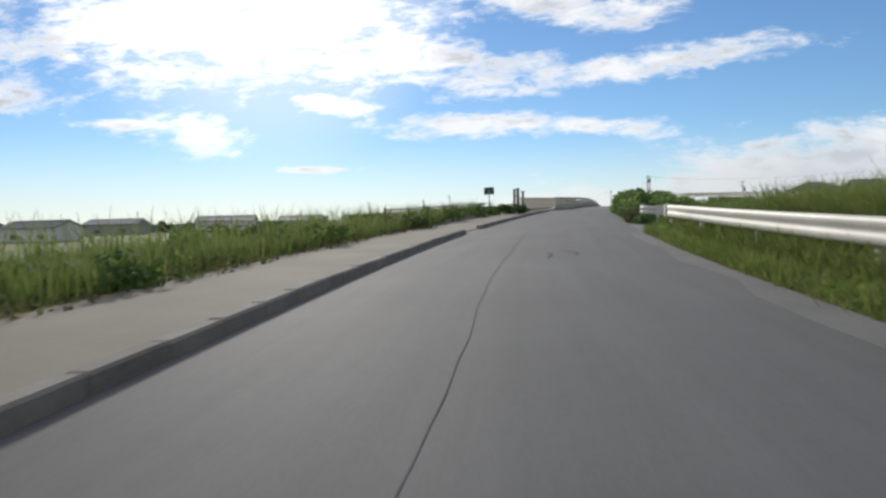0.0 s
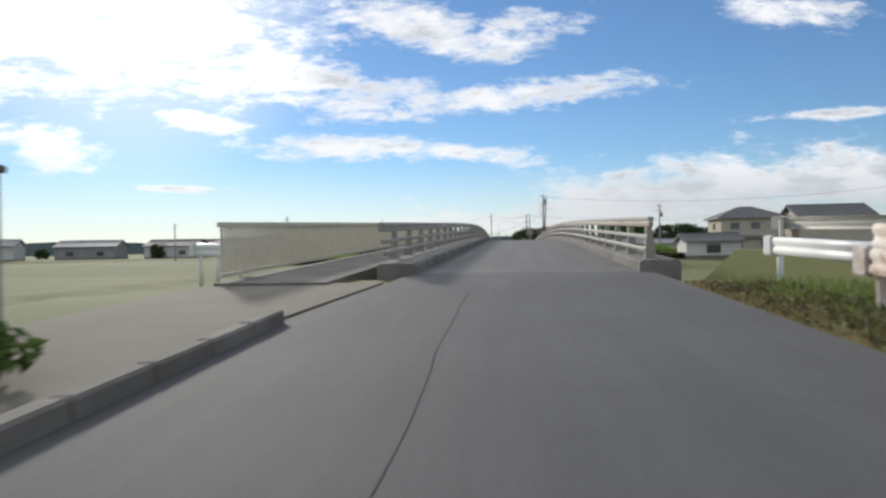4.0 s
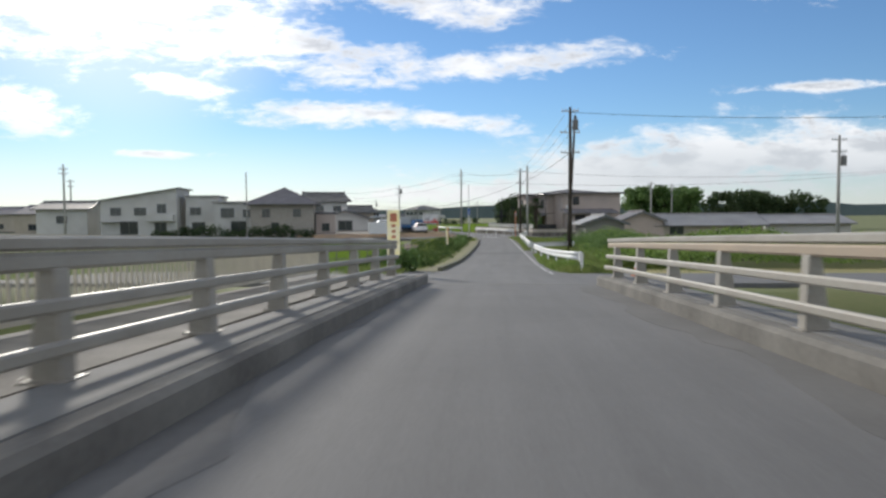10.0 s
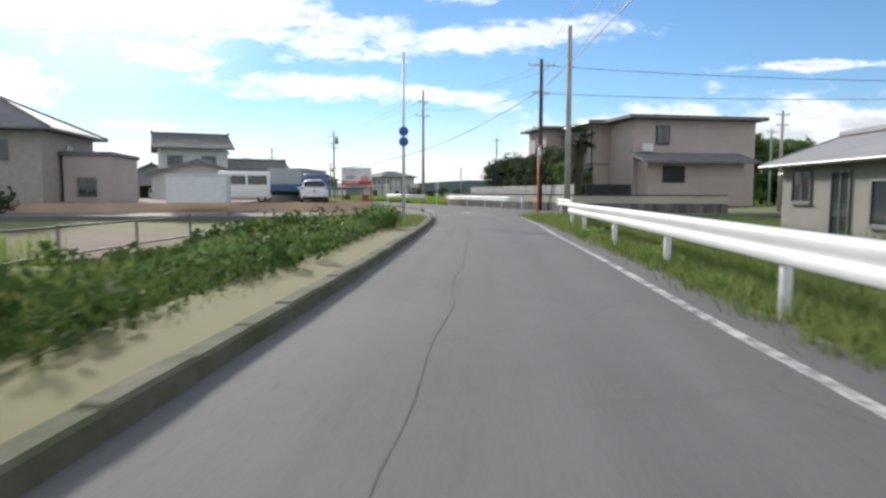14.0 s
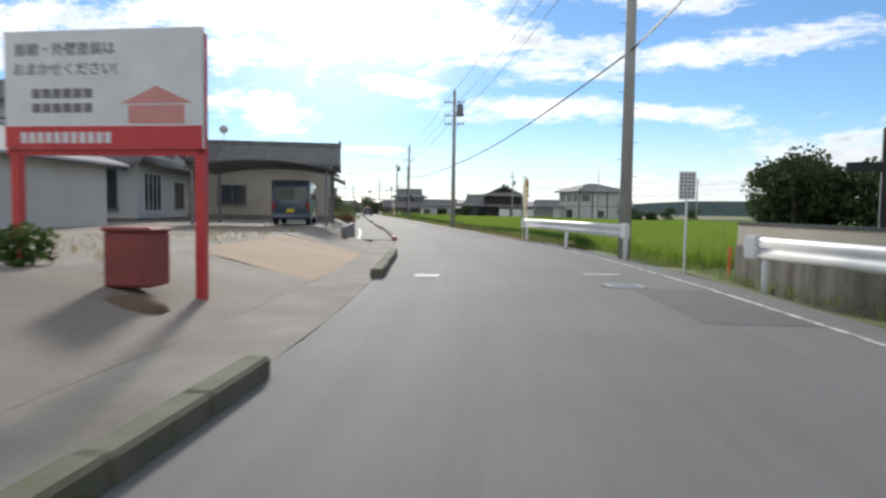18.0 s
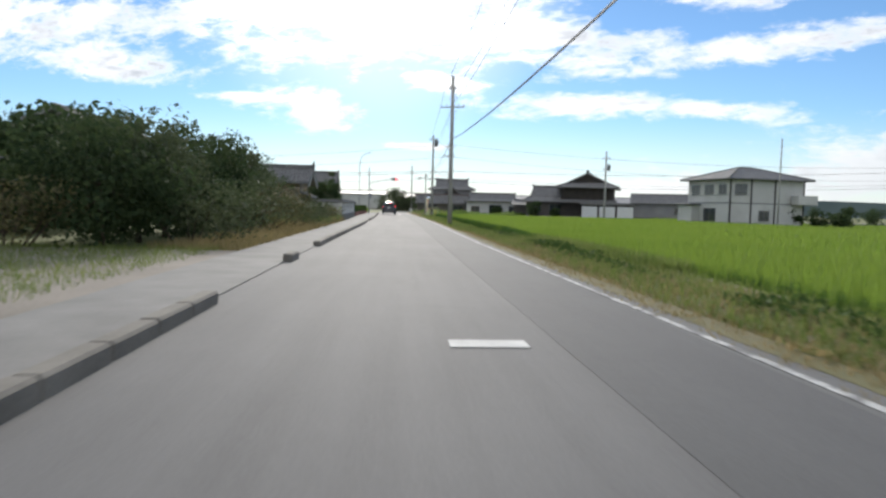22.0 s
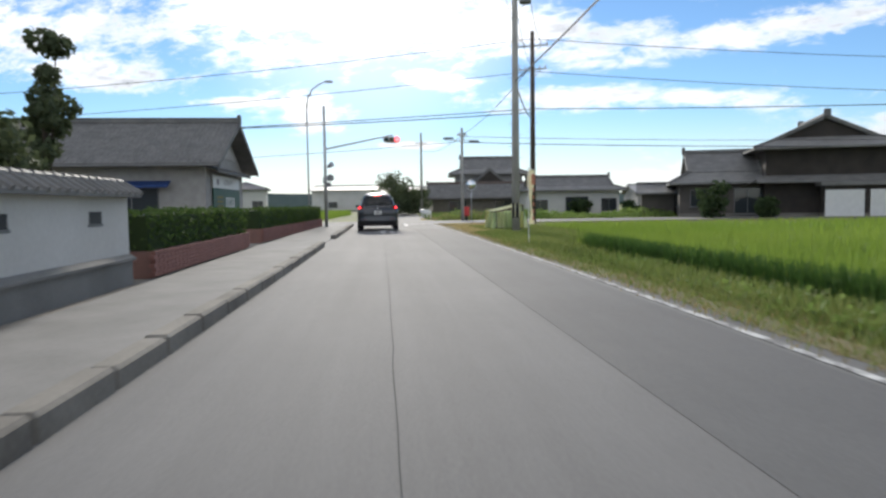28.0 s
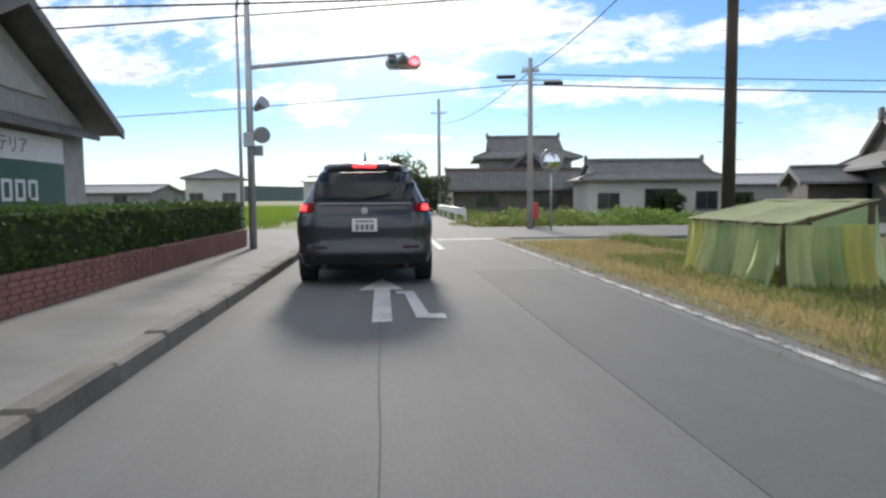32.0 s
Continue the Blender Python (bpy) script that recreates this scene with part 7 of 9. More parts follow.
# low hills on the horizon, the haze mixed into their bluish colour
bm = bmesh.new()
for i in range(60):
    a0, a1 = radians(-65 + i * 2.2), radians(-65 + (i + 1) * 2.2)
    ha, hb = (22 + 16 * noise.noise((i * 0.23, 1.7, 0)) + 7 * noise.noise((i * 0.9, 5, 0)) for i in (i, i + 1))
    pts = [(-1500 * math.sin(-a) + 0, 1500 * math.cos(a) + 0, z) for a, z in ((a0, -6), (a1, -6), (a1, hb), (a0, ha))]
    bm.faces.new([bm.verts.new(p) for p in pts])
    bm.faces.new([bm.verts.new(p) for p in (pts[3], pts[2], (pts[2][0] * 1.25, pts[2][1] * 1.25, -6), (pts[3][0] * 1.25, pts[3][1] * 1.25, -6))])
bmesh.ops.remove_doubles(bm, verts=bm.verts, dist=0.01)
solo("backdrop_hills", bm, mat("hazy_hill_woods", (0.15, 0.19, 0.19), (0.11, 0.15, 0.15), 1.0, scale=0.01, fine=0.08, bump=0), "hazy low wooded hills on the horizon", "hills", kind="structure")

# ---- roadside things ----
def text_mesh(body, size, material, depth=0.004):
    c = bpy.data.curves.new("text", "FONT")
    c.body, c.size, c.extrude, c.align_x, c.align_y = body, size, depth, "CENTER", "CENTER"
    ob = bpy.data.objects.new("text", c)
    scene.collection.objects.link(ob)
    me = bpy.data.meshes.new_from_object(ob.evaluated_get(bpy.context.evaluated_depsgraph_get()))
    bpy.data.objects.remove(ob)
    me.materials.clear()
    me.materials.append(material)
    return me


UPRIGHT = Matrix.Rotation(math.pi / 2, 4, "X")

# bank: pipe fence, sign, gate pillars
e = thing("pipe_fence", "brown pipe fence with two rails along the bank", "fence", kind="")
fl = along(27, 53, -6.8, -0.05, 4.3)
for z in (0.95, 0.5):
    part("rail", sweep(bmesh.new(), [p + Vector((0, 0, z)) for p in fl], [(0.03 * math.cos(k * 1.047), 0.03 * math.sin(k * 1.047)) for k in range(6)]), BROWNM, e)
PP = mesh_of(tube(bmesh.new(), (0, 0, -0.3), (0, 0, 1.02), 0.045, seg=10), "post")
for p in fl:
    part("post", PP, BROWNM, e, m=Matrix.Translation(p))
e = thing("edging_board", "low weathered timber edging beside the footpath", "edging")
for p, q in zip(along(36, 54, -6.25, 0.0, 3.0), along(36, 54, -6.25, 0.0, 3.0)[1:]):
    part("board", sweep(bmesh.new(), [p, q.lerp(p, 0.01)], [(-0.05, -0.15), (0.05, -0.15), (0.05, 0.13), (-0.05, 0.13)]), CONC, e)
e = thing("road_sign", "dark backed rectangular sign on a grey post", "sign", Matrix.Translation((-3.5, 56.0, rz(55) - 0.4)) @ Matrix.Rotation(radians(-6), 4, "Z"))
part("post", T((0, 0, 0), (0, 0, 2.4), 0.04, seg=10), STEEL, e)
part("panel", B(-0.42, 0.42, -0.02, 0.02, 2.02, 2.62, 0.01), mat("dark_panel", (0.06, 0.065, 0.07), (0.045, 0.05, 0.055), 0.5), e)
for x, w, h, y in ((-1.36, 0.19, 1.98, 54.7), (-1.07, 0.25, 2.06, 54.6), (-0.66, 0.19, 1.78, 54.1)):
    e = thing("gate_pillar", "pale weathered board pillar at the footbridge end", "pillar", Matrix.Translation((x, y, rz(54) - 0.1)), group="gate pillars")
    part("shaft", B(-w / 2, w / 2, -0.16, 0.16, 0, h, 0.02), mat("pillar_grey", (0.3, 0.28, 0.25), (0.2, 0.18, 0.16), 0.85), e)
    part("cap", B(-w / 2 - 0.04, w / 2 + 0.04, -0.2, 0.2, h, h + 0.07, 0.02), CONCD, e)

# paddy pipe fence after the bridge
e = thing("paddy_fence", "thin weathered grey pipe fence round the paddy", "fence")
fl = [R(154.2, -13, -0.3), R(154.6, -9, -0.15), R(155.0, -6.6, -0.05), R(158, -6.7, -0.1), R(163, -6.9, -0.3), R(170, -7.2, -0.45), R(180, -7.4, -0.5), R(192, -7.4, -0.5), R(203, -7.4, -0.5)]
for z in (1.05, 0.55):
    part("rail", sweep(bmesh.new(), [p + Vector((0, 0, z)) for p in fl], [(0.022 * math.cos(k * 1.047), 0.022 * math.sin(k * 1.047)) for k in range(6)]), DULLP, e)
PF = mesh_of(tube(bmesh.new(), (0, 0, -0.4), (0, 0, 1.1), 0.03, seg=8), "post")
for a, b in zip(fl, fl[1:]):
    n = max(1, int((b - a).length / 2.2))
    for i in range(n):
        part("post", PF, DULLP, e, m=Matrix.Translation(a.lerp(b, i / n)))


def cone(s, lat):
    e = thing("traffic_cone", "orange and white traffic cone", "traffic cone", RM(s, lat))
    part("body", T((0, 0, 0.03), (0, 0, 0.7), 0.16, 0.03, 16), ORANGE, e, smooth=True)
    part("base", B(-0.19, 0.19, -0.19, 0.19, 0, 0.035, 0.01), ORANGE, e)
    part("band", T((0, 0, 0.3), (0, 0, 0.45), 0.112, 0.085, 16), TRIMW, e)


cone(149.3, 5.3)


def flag(x, y, h, label, turn=0.0, z=None, stripe=None):
    e = thing("banner_flag", label, "flag", Matrix.Translation((x, y, gz(x, y) if z is None else z)) @ Matrix.Rotation(radians(turn), 4, "Z"), group="banner flags")
    part("pole", T((0, 0, -0.1), (0, 0, h), 0.014, seg=8), TRIMW, e)
    part("arm", T((0, 0, h - 0.05), (0.48, 0, h - 0.05), 0.01, seg=6), TRIMW, e)
    V = []
    n = 14
    for i in range(n):
        z0, z1 = h - 0.08 - (h * 0.66) * i / n, h - 0.08 - (h * 0.66) * (i + 1) / n
        f = lambda z, x: 0.05 * math.sin(z * 4 + x * 5)
        for j in range(4):
            x0, x1 = 0.015 + j * 0.113, 0.015 + (j + 1) * 0.113
            V.append([(x0, f(z0, x0), z0), (x1, f(z0, x1), z0), (x1, f(z1, x1), z1), (x0, f(z1, x0), z1)])
    part("cloth", quads("cloth", np.array(V), YELLOW), YELLOW, e)
    part("emblem", B(0.12, 0.36, -0.075, -0.062, h - 0.5, h - 0.2, 0.02), mat("faded_scarlet", (0.6, 0.2, 0.12), (0.5, 0.25, 0.16), 0.8), e, "faded red emblem")
    for i in range(5):
        z = h - 0.66 - i * 0.2
        part("lettering_bar", B(0.17, 0.31, -0.075, -0.062, z - 0.05, z + 0.06), MATS["faded_scarlet"], e)
    return e


flag(15.2, 149.5, 2.5, "yellow and red banner flag by the paddy", z=0.68)
flag(20.3, 183.8, 2.4, "yellow banner flag with red lettering", 60, z=-0.35)
flag(24.9, 257.95, 2.8, "faded yellow and white banner flag at the guardrail end", 72, z=-0.05)
flag(-9.1, 350.5, 2.35, "banner flag with red lettering at the paddy edge", 82, z=-0.15)

# bend: sign post, mirror, fence, lot
e = thing("bus_stop_sign", "thick white steel post with two round blue plates", "sign", Matrix.Translation((25.0, 206.15, -0.05)))
part("post", T((0, 0, 0), (0, 0, 6.8), 0.07, 0.06, seg=14), TRIMW, e, smooth=True)
for z in (3.25, 3.66):
    pl = part("round_plate", T((0, -0.1, z), (0, -0.075, z), 0.18, seg=28), mat("sign_blue", (0.04, 0.12, 0.4), (0.035, 0.1, 0.34), 0.45), e, "round blue plate")
    part("rim", T((0, -0.09, z), (0, -0.072, z), 0.2, seg=28), TRIMW, pl)
e = thing("convex_mirror", "round convex traffic mirror on an orange pole", "traffic mirror", Matrix.Translation((31.7, 210.9, -1.3)) @ Matrix.Rotation(radians(70), 4, "Z"))
part("pole", T((0, 0, 1.2), (0, 0, 4.25), 0.04, seg=12), ORANGE, e, smooth=True)
bm = bmesh.new()
bmesh.ops.create_uvsphere(bm, u_segments=24, v_segments=12, radius=0.42, matrix=Matrix.Translation((-0.25, -0.1, 4.3)) @ Matrix.Diagonal((1, 0.25, 1, 1)))
part("mirror", bm, mat("mirror_face", (0.75, 0.77, 0.78), (0.7, 0.72, 0.73), 0.08, 1.0, bump=0), e, smooth=True)
bm = bmesh.new()
for i in range(24):
    a0, a1 = i * math.pi / 12, (i + 1) * math.pi / 12
    tube(bm, (-0.25 + 0.44 * math.cos(a0), -0.1, 4.3 + 0.44 * math.sin(a0)), (-0.25 + 0.44 * math.cos(a1), -0.1, 4.3 + 0.44 * math.sin(a1)), 0.03, seg=6)
part("rim", bm, ORANGE, e)
part("bracket", T((0, 0, 3.85), (-0.25, -0.02, 4.3), 0.02, seg=6), STEEL, e)
e = thing("slat_fence", "pale horizontal slat fence on the retaining wall", "fence")
SLAT = mat("fence_slat", (0.62, 0.6, 0.56), (0.5, 0.48, 0.45), 0.6)
fl = []
for p, q in zip(CORNER[1:9], CORNER[2:9]):
    n = max(1, round((q - p).length / 1.9))
    fl += [p.lerp(q, i / n) + Vector((0.12, 0.02, 0)) for i in range(n)]
fl.append(CORNER[8] + Vector((0.12, 0.02, 0)))
fl = fl[1:]
for p, q in zip(fl, fl[1:]):
    d = (q - p).normalized()
    for k in range(7):
        up = Vector((0, 0, 1.12 + k * 0.082))
        part("slat", sweep(bmesh.new(), [p + up + d * 0.03, q + up - d * 0.03], [(-0.012, -0.031), (0.012, -0.031), (0.012, 0.031), (-0.012, 0.031)]), SLAT, e)
for p in fl:
    part("post", B(-0.03, 0.03, -0.03, 0.03, 1.05, 1.68), FRAME, e, m=Matrix.Translation(p))
# the gate's shade is put into its near-black colour
e = thing("side_gate", "boarded gate panel at the wall corner, coloured dark for shade", "gate", Matrix.Translation((35.95, 216.75, 0)) @ Matrix.Rotation(radians(-8), 4, "Z"))
part("panel", B(0.05, 2.6, -0.03, 0.03, 1.06, 1.66, 0.01), DARKM, e)
for i in range(6):
    part("board", B(0.07 + i * 0.42, 0.46 + i * 0.42, -0.045, -0.03, 1.08, 1.64), DARKM, e)
e = thing("gate_frame", "heavy black steel gate frame with stay rods", "gate", Matrix.Translation((37.1, 254.0, -0.5)) @ Matrix.Rotation(radians(-14), 4, "Z"))
for x, h in ((0.0, 4.6), (2.25, 5.1)):
    part("post", B(x - 0.2, x + 0.2, -0.2, 0.2, 0, h, 0.02), DARKM, e)
part("beam", B(-1.2, 5.5, -0.12, 0.12, 3.2, 3.5, 0.01), DARKM, e)
for x0, x1, z in ((0.0, 2.0, 4.55), (2.25, 5.4, 5.0)):
    part("stay_rod", T((x0, 0, z), (x1, 0, 3.5), 0.04, seg=8), DARKM, e)
e = thing("mast", "thin dark steel mast behind the slat fence", "mast", Matrix.Translation((34.0, 235.2, 0.9)))
part("pole", T((0, 0, -0.3), (0, 0, 4.9), 0.045, seg=10), DARKM, e)
part("crossbar", T((-0.3, 0, 4.65), (0.3, 0, 4.65), 0.02, seg=8), DARKM, e)
# billboard
BB = Matrix.Translation((22.15, 236.6, 0.1)) @ Matrix.Rotation(radians(4), 4, "Z")
e = thing("billboard", "white advertising billboard with red band on red posts", "billboard", BB)
for x in (-1.2, 1.2):
    part("post", B(x - 0.055, x + 0.055, -0.05, 0.05, -0.1, 3.1), REDP, e)
part("panel", B(-1.27, 1.27, -0.1, -0.051, 1.78, 3.16, 0.005), TRIMW, e)
part("red_band", B(-1.27, 1.27, -0.106, -0.1, 1.78, 2.04), REDP, e)
part("frame", B(-1.3, 1.3, -0.05, -0.02, 1.7, 1.78), REDP, e)
INK = mat("sign_ink", (0.22, 0.2, 0.2), (0.18, 0.17, 0.17), 0.7)
part("lettering", text_mesh("屋根・外壁塗装は", 0.165, INK), INK, e, m=Matrix.Translation((-0.47, -0.103, 2.93)) @ UPRIGHT)
part("lettering", text_mesh("おまかせください!", 0.165, INK), INK, e, m=Matrix.Translation((-0.47, -0.103, 2.7)) @ UPRIGHT)
for z, x0, x1 in ((2.42, -0.9, -0.1), (2.25, -0.9, -0.1)):
    for i in range(6):
        part("name_bar", B(x0 + i * 0.135, x0 + i * 0.135 + 0.11, -0.104, -0.1, z - 0.05, z + 0.06), INK, e)
for i in range(11):
    part("number_bar", B(-1.05 + i * 0.11, -1.05 + i * 0.11 + 0.075, -0.112, -0.106, 1.84, 1.97), TRIMW, e)
bm = bmesh.new()
prism(bm, [(0.25, 2.3), (1.15, 2.3), (0.7, 2.5)], 0.1, 0.106, Matrix.Rotation(-math.pi / 2, 4, "Z"))
box(bm, 0.35, 1.05, -0.106, -0.1, 2.07, 2.28)
part("emblem", bm, mat("pale_red", (0.65, 0.3, 0.26), (0.55, 0.25, 0.22), 0.7), e, "pale red house-shaped emblem")
e = thing("red_bin", "weathered red steel bin on the lot", "bin", Matrix.Translation((22.85, 236.2, 0.3)) @ Matrix.Rotation(radians(8), 4, "Z") @ Matrix.Diagonal((0.85, 0.85, 0.92, 1)))
part("body", B(-0.31, 0.31, -0.28, 0.28, 0.02, 0.68, 0.03), mat("dull_red", (0.33, 0.08, 0.07), (0.2, 0.05, 0.045), 0.6), e)
part("lid", B(-0.34, 0.34, -0.31, 0.31, 0.68, 0.74, 0.03), MATS["dull_red"], e)
for i in range(2):
    s, l = 238.5 + i * 0.9, -3.2 - (i % 3) * 1.1
    r = bmesh.new()
    bmesh.ops.create_icosphere(r, subdivisions=2, radius=0.3 + 0.1 * (i % 2), matrix=Matrix.Diagonal((1.6, 1.2, 0.6, 1)))
    for w in r.verts:
        w.co *= 1 + 0.25 * noise.noise(w.co * 3 + Vector((i * 5, 0, 0)))
    solo("earth_mound", r, SOIL, "low mound of brown earth and weeds", "mound", RM(s, l - 0.6, 0.12 - 0.09 * (l + 3.2)), group="earth mounds", smooth=True)
# corrugated storage shed
e = thing("storage_shed", "tall pale corrugated storage shed on the lot", "shed", Matrix.Translation((17.95, 231.2, 0.45)) @ Matrix.Rotation(radians(-10), 4, "Z"))
SF = mat("pale_sheet", (0.5, 0.52, 0.51), (0.4, 0.42, 0.41), 0.55, 0.1, scale=0.7, fine=10, bump=0.05)
part("body", B(-1.25, 1.2, -3.5, 3.5, 0, 2.35, 0.01), SF, e)
part("roof", B(-1.3, 1.32, -3.55, 3.55, 2.35, 2.42, 0.01), SF, e)
for i in range(14):
    for k in range(2):
        part("sheet_rib", B(1.2, 1.225, -3.42 + i * 0.5 + k * 0.25, -3.3 + i * 0.5 + k * 0.25, 0.02, 2.33), SF, e)
for i in range(10):
    part("sheet_rib", B(-1.18 + i * 0.25, -1.06 + i * 0.25, -3.525, -3.5, 0.02, 2.33), SF, e)

# carport
e = thing("carport", "steel carport with curved translucent roof", "carport", RM(261.6, -7.4, 0.52))
for x in (-2.6, 2.6):
    for y in (-2.4, 2.4):
        part("post", B(x - 0.05, x + 0.05, y - 0.05, y + 0.05, 0, 2.2), FRAME, e)
prof = [(x, 2.25 + 0.35 * (1 - (x / 2.9) ** 2)) for x in np.linspace(-2.9, 2.9, 11)]
bm = bmesh.new()
for (x0, z0), (x1, z1) in zip(prof, prof[1:]):
    bm.faces.new([bm.verts.new(p) for p in ((x0, -2.8, z0), (x1, -2.8, z1), (x1, 2.8, z1), (x0, 2.8, z0))])
bmesh.ops.remove_doubles(bm, verts=bm.verts, dist=0.001)
r = bmesh.ops.solidify(bm, geom=list(bm.faces), thickness=0.015)
part("roof_sheet", bm, mat("smoky_sheet", (0.25, 0.24, 0.22), (0.2, 0.19, 0.18), 0.25, bump=0, leaf=0.4), e)
for y in np.linspace(-2.75, 2.75, 6):
    bm = bmesh.new()
    for (x0, z0), (x1, z1) in zip(prof, prof[1:]):
        tube(bm, (x0, y, z0 - 0.03), (x1, y, z1 - 0.03), 0.025, seg=6)
    part("rib", bm, FRAME, e)
strip("yard_floor", 257.05, 281.5, -16, -4.9, 0.52, CONCD, "raised concrete yard before the houses", "yard", nlat=4, thick=0.7)
bank("yard_ramp", 257.05, 281.5, -4.9, -3.77, 0.52, 0.0, CONCD, "concrete ramp up to the yard", "ramp")
e = thing("block_wall", "low grey block wall before the yard", "wall")
for i in range(22):
    for k in range(3):
        part("block", B(-0.075, 0.075, -0.195, 0.195, 0, 0.19, 0.008), CONC, e, m=RM(255.4 + i * 0.4 + 0.2 * (k % 2), -3.85, 0.02 + k * 0.2))
e = thing("garden_wall", "plain rendered garden wall by the house", "wall")
part("body", B(-0.09, 0.09, -1.5, 1.5, -0.2, 1.3, 0.01), CONCD, e, m=RM(271.5, -5.2, 0.5))
part("coping", B(-0.13, 0.13, -1.55, 1.55, 1.3, 1.38, 0.01), CONCD, e, m=RM(271.5, -5.2, 0.5))
e = thing("kerb_bar", "faded red painted kerb end", "kerb marker")
for i in range(2):
    part("segment", B(-0.1, 0.1, -0.24, 0.24, -0.05, 0.16, 0.03), mat("faded_red_paint", (0.5, 0.24, 0.19), (0.36, 0.2, 0.16), 0.7), e, m=RM(258.6 + i * 0.5, -2.05, 0.0))

# small signs by the bend
e = thing("notice_sign", "white notice plate on a thin steel post", "sign", Matrix.Translation((29.8, 245.2, -0.1)) @ Matrix.Rotation(radians(8), 4, "Z") @ Matrix.Diagonal((0.9, 0.9, 0.88, 1)))
part("post", T((0, 0, 0), (0, 0, 2.5), 0.03, seg=10), TRIMW, e)
part("plate", B(-0.2, 0.2, -0.05, -0.03, 1.85, 2.55), TRIMW, e)
for i in range(4):
    for j in range(7):
        part("writing_bar", B(-0.165 + i * 0.09, -0.105 + i * 0.09, -0.054, -0.05, 1.9 + j * 0.09, 1.955 + j * 0.09), INK, e)
solo("reflector_post", T((0, 0, -0.1), (0, 0, 0.95), 0.04, seg=10), ORANGE, "orange delineator behind the guardrail", "delineator", Matrix.Translation((31.0, 246.6, -0.5)))

# plastered boundary wall with tile coping
w = thing("wall_plaster", "white plastered boundary wall with grey tile coping", "boundary wall", kind="structure")
wl = along(331.3, 350.5, -4.15, 0.0, 2.4)
for p, q in zip(wl, wl[1:]):
    part("panel", sweep(bmesh.new(), [p, q], [(-0.09, 0.36), (0.09, 0.36), (0.09, 1.34), (-0.09, 1.34)]), WHITEW, w)
    part("footing", sweep(bmesh.new(), [p, q], [(-0.13, -0.3), (0.13, -0.3), (0.13, 0.36), (-0.13, 0.36)]), CONC, w)
    part("ledge", sweep(bmesh.new(), [p, q], [(-0.1, 0.36), (0.19, 0.36), (0.19, 0.4), (0.1, 0.46), (-0.1, 0.46)]), CONC, w)
    c = p.lerp(q, 0.5)
    m = Matrix.Translation((c.x, c.y, 1.05)) @ Matrix.Rotation(heading(340), 4, "Z")
    part("vent", B(0.085, 0.095, -0.2, 0.2, -0.09, 0.08), DARKM, w, m=m)
    part("vent_frame", bmesh_frame := B(0.088, 0.1, -0.24, 0.24, -0.13, -0.09), FRAME, w, m=m)
ret = [R(331.2, -9.5), R(331.2, -6.9), R(331.2, -4.3)]
part("return_panel", sweep(bmesh.new(), ret, [(-0.09, -0.3), (0.09, -0.3), (0.09, 1.34), (-0.09, 1.34)]), WHITEW, w)
part("return_coping", sweep(bmesh.new(), ret, [(-0.3, 1.34), (0.3, 1.34), (0.3, 1.39), (0.06, 1.58), (-0.06, 1.58), (-0.3, 1.39)]), TILE, w)
COP = mesh_of(prism(bmesh.new(), [(-0.3, 1.34), (-0.3, 1.39), (-0.06, 1.56), (0.06, 1.56), (0.3, 1.39), (0.3, 1.34)], -0.12, 0.12, Matrix.Rotation(math.pi / 2, 4, "Z")), "coping_tile")
RID = mesh_of(T((0, -0.13, 1.58), (0, 0.12, 1.57), 0.065, 0.055, 10), "ridge_tile")
CAPT = mesh_of(T((0.02, 0, 1.57), (0.31, 0, 1.385), 0.045, 0.05, 8), "cap_tile")
n = 78
for i in range(n):
    s = 331.4 + 19.0 * i / (n - 1)
    part("coping_tile", COP, TILE, w, m=RM(s, -4.15))
    part("ridge_tile", RID, TILE, w, m=RM(s, -4.15))
    part("cap_tile", CAPT, TILE, w, m=RM(s + 0.12, -4.15))


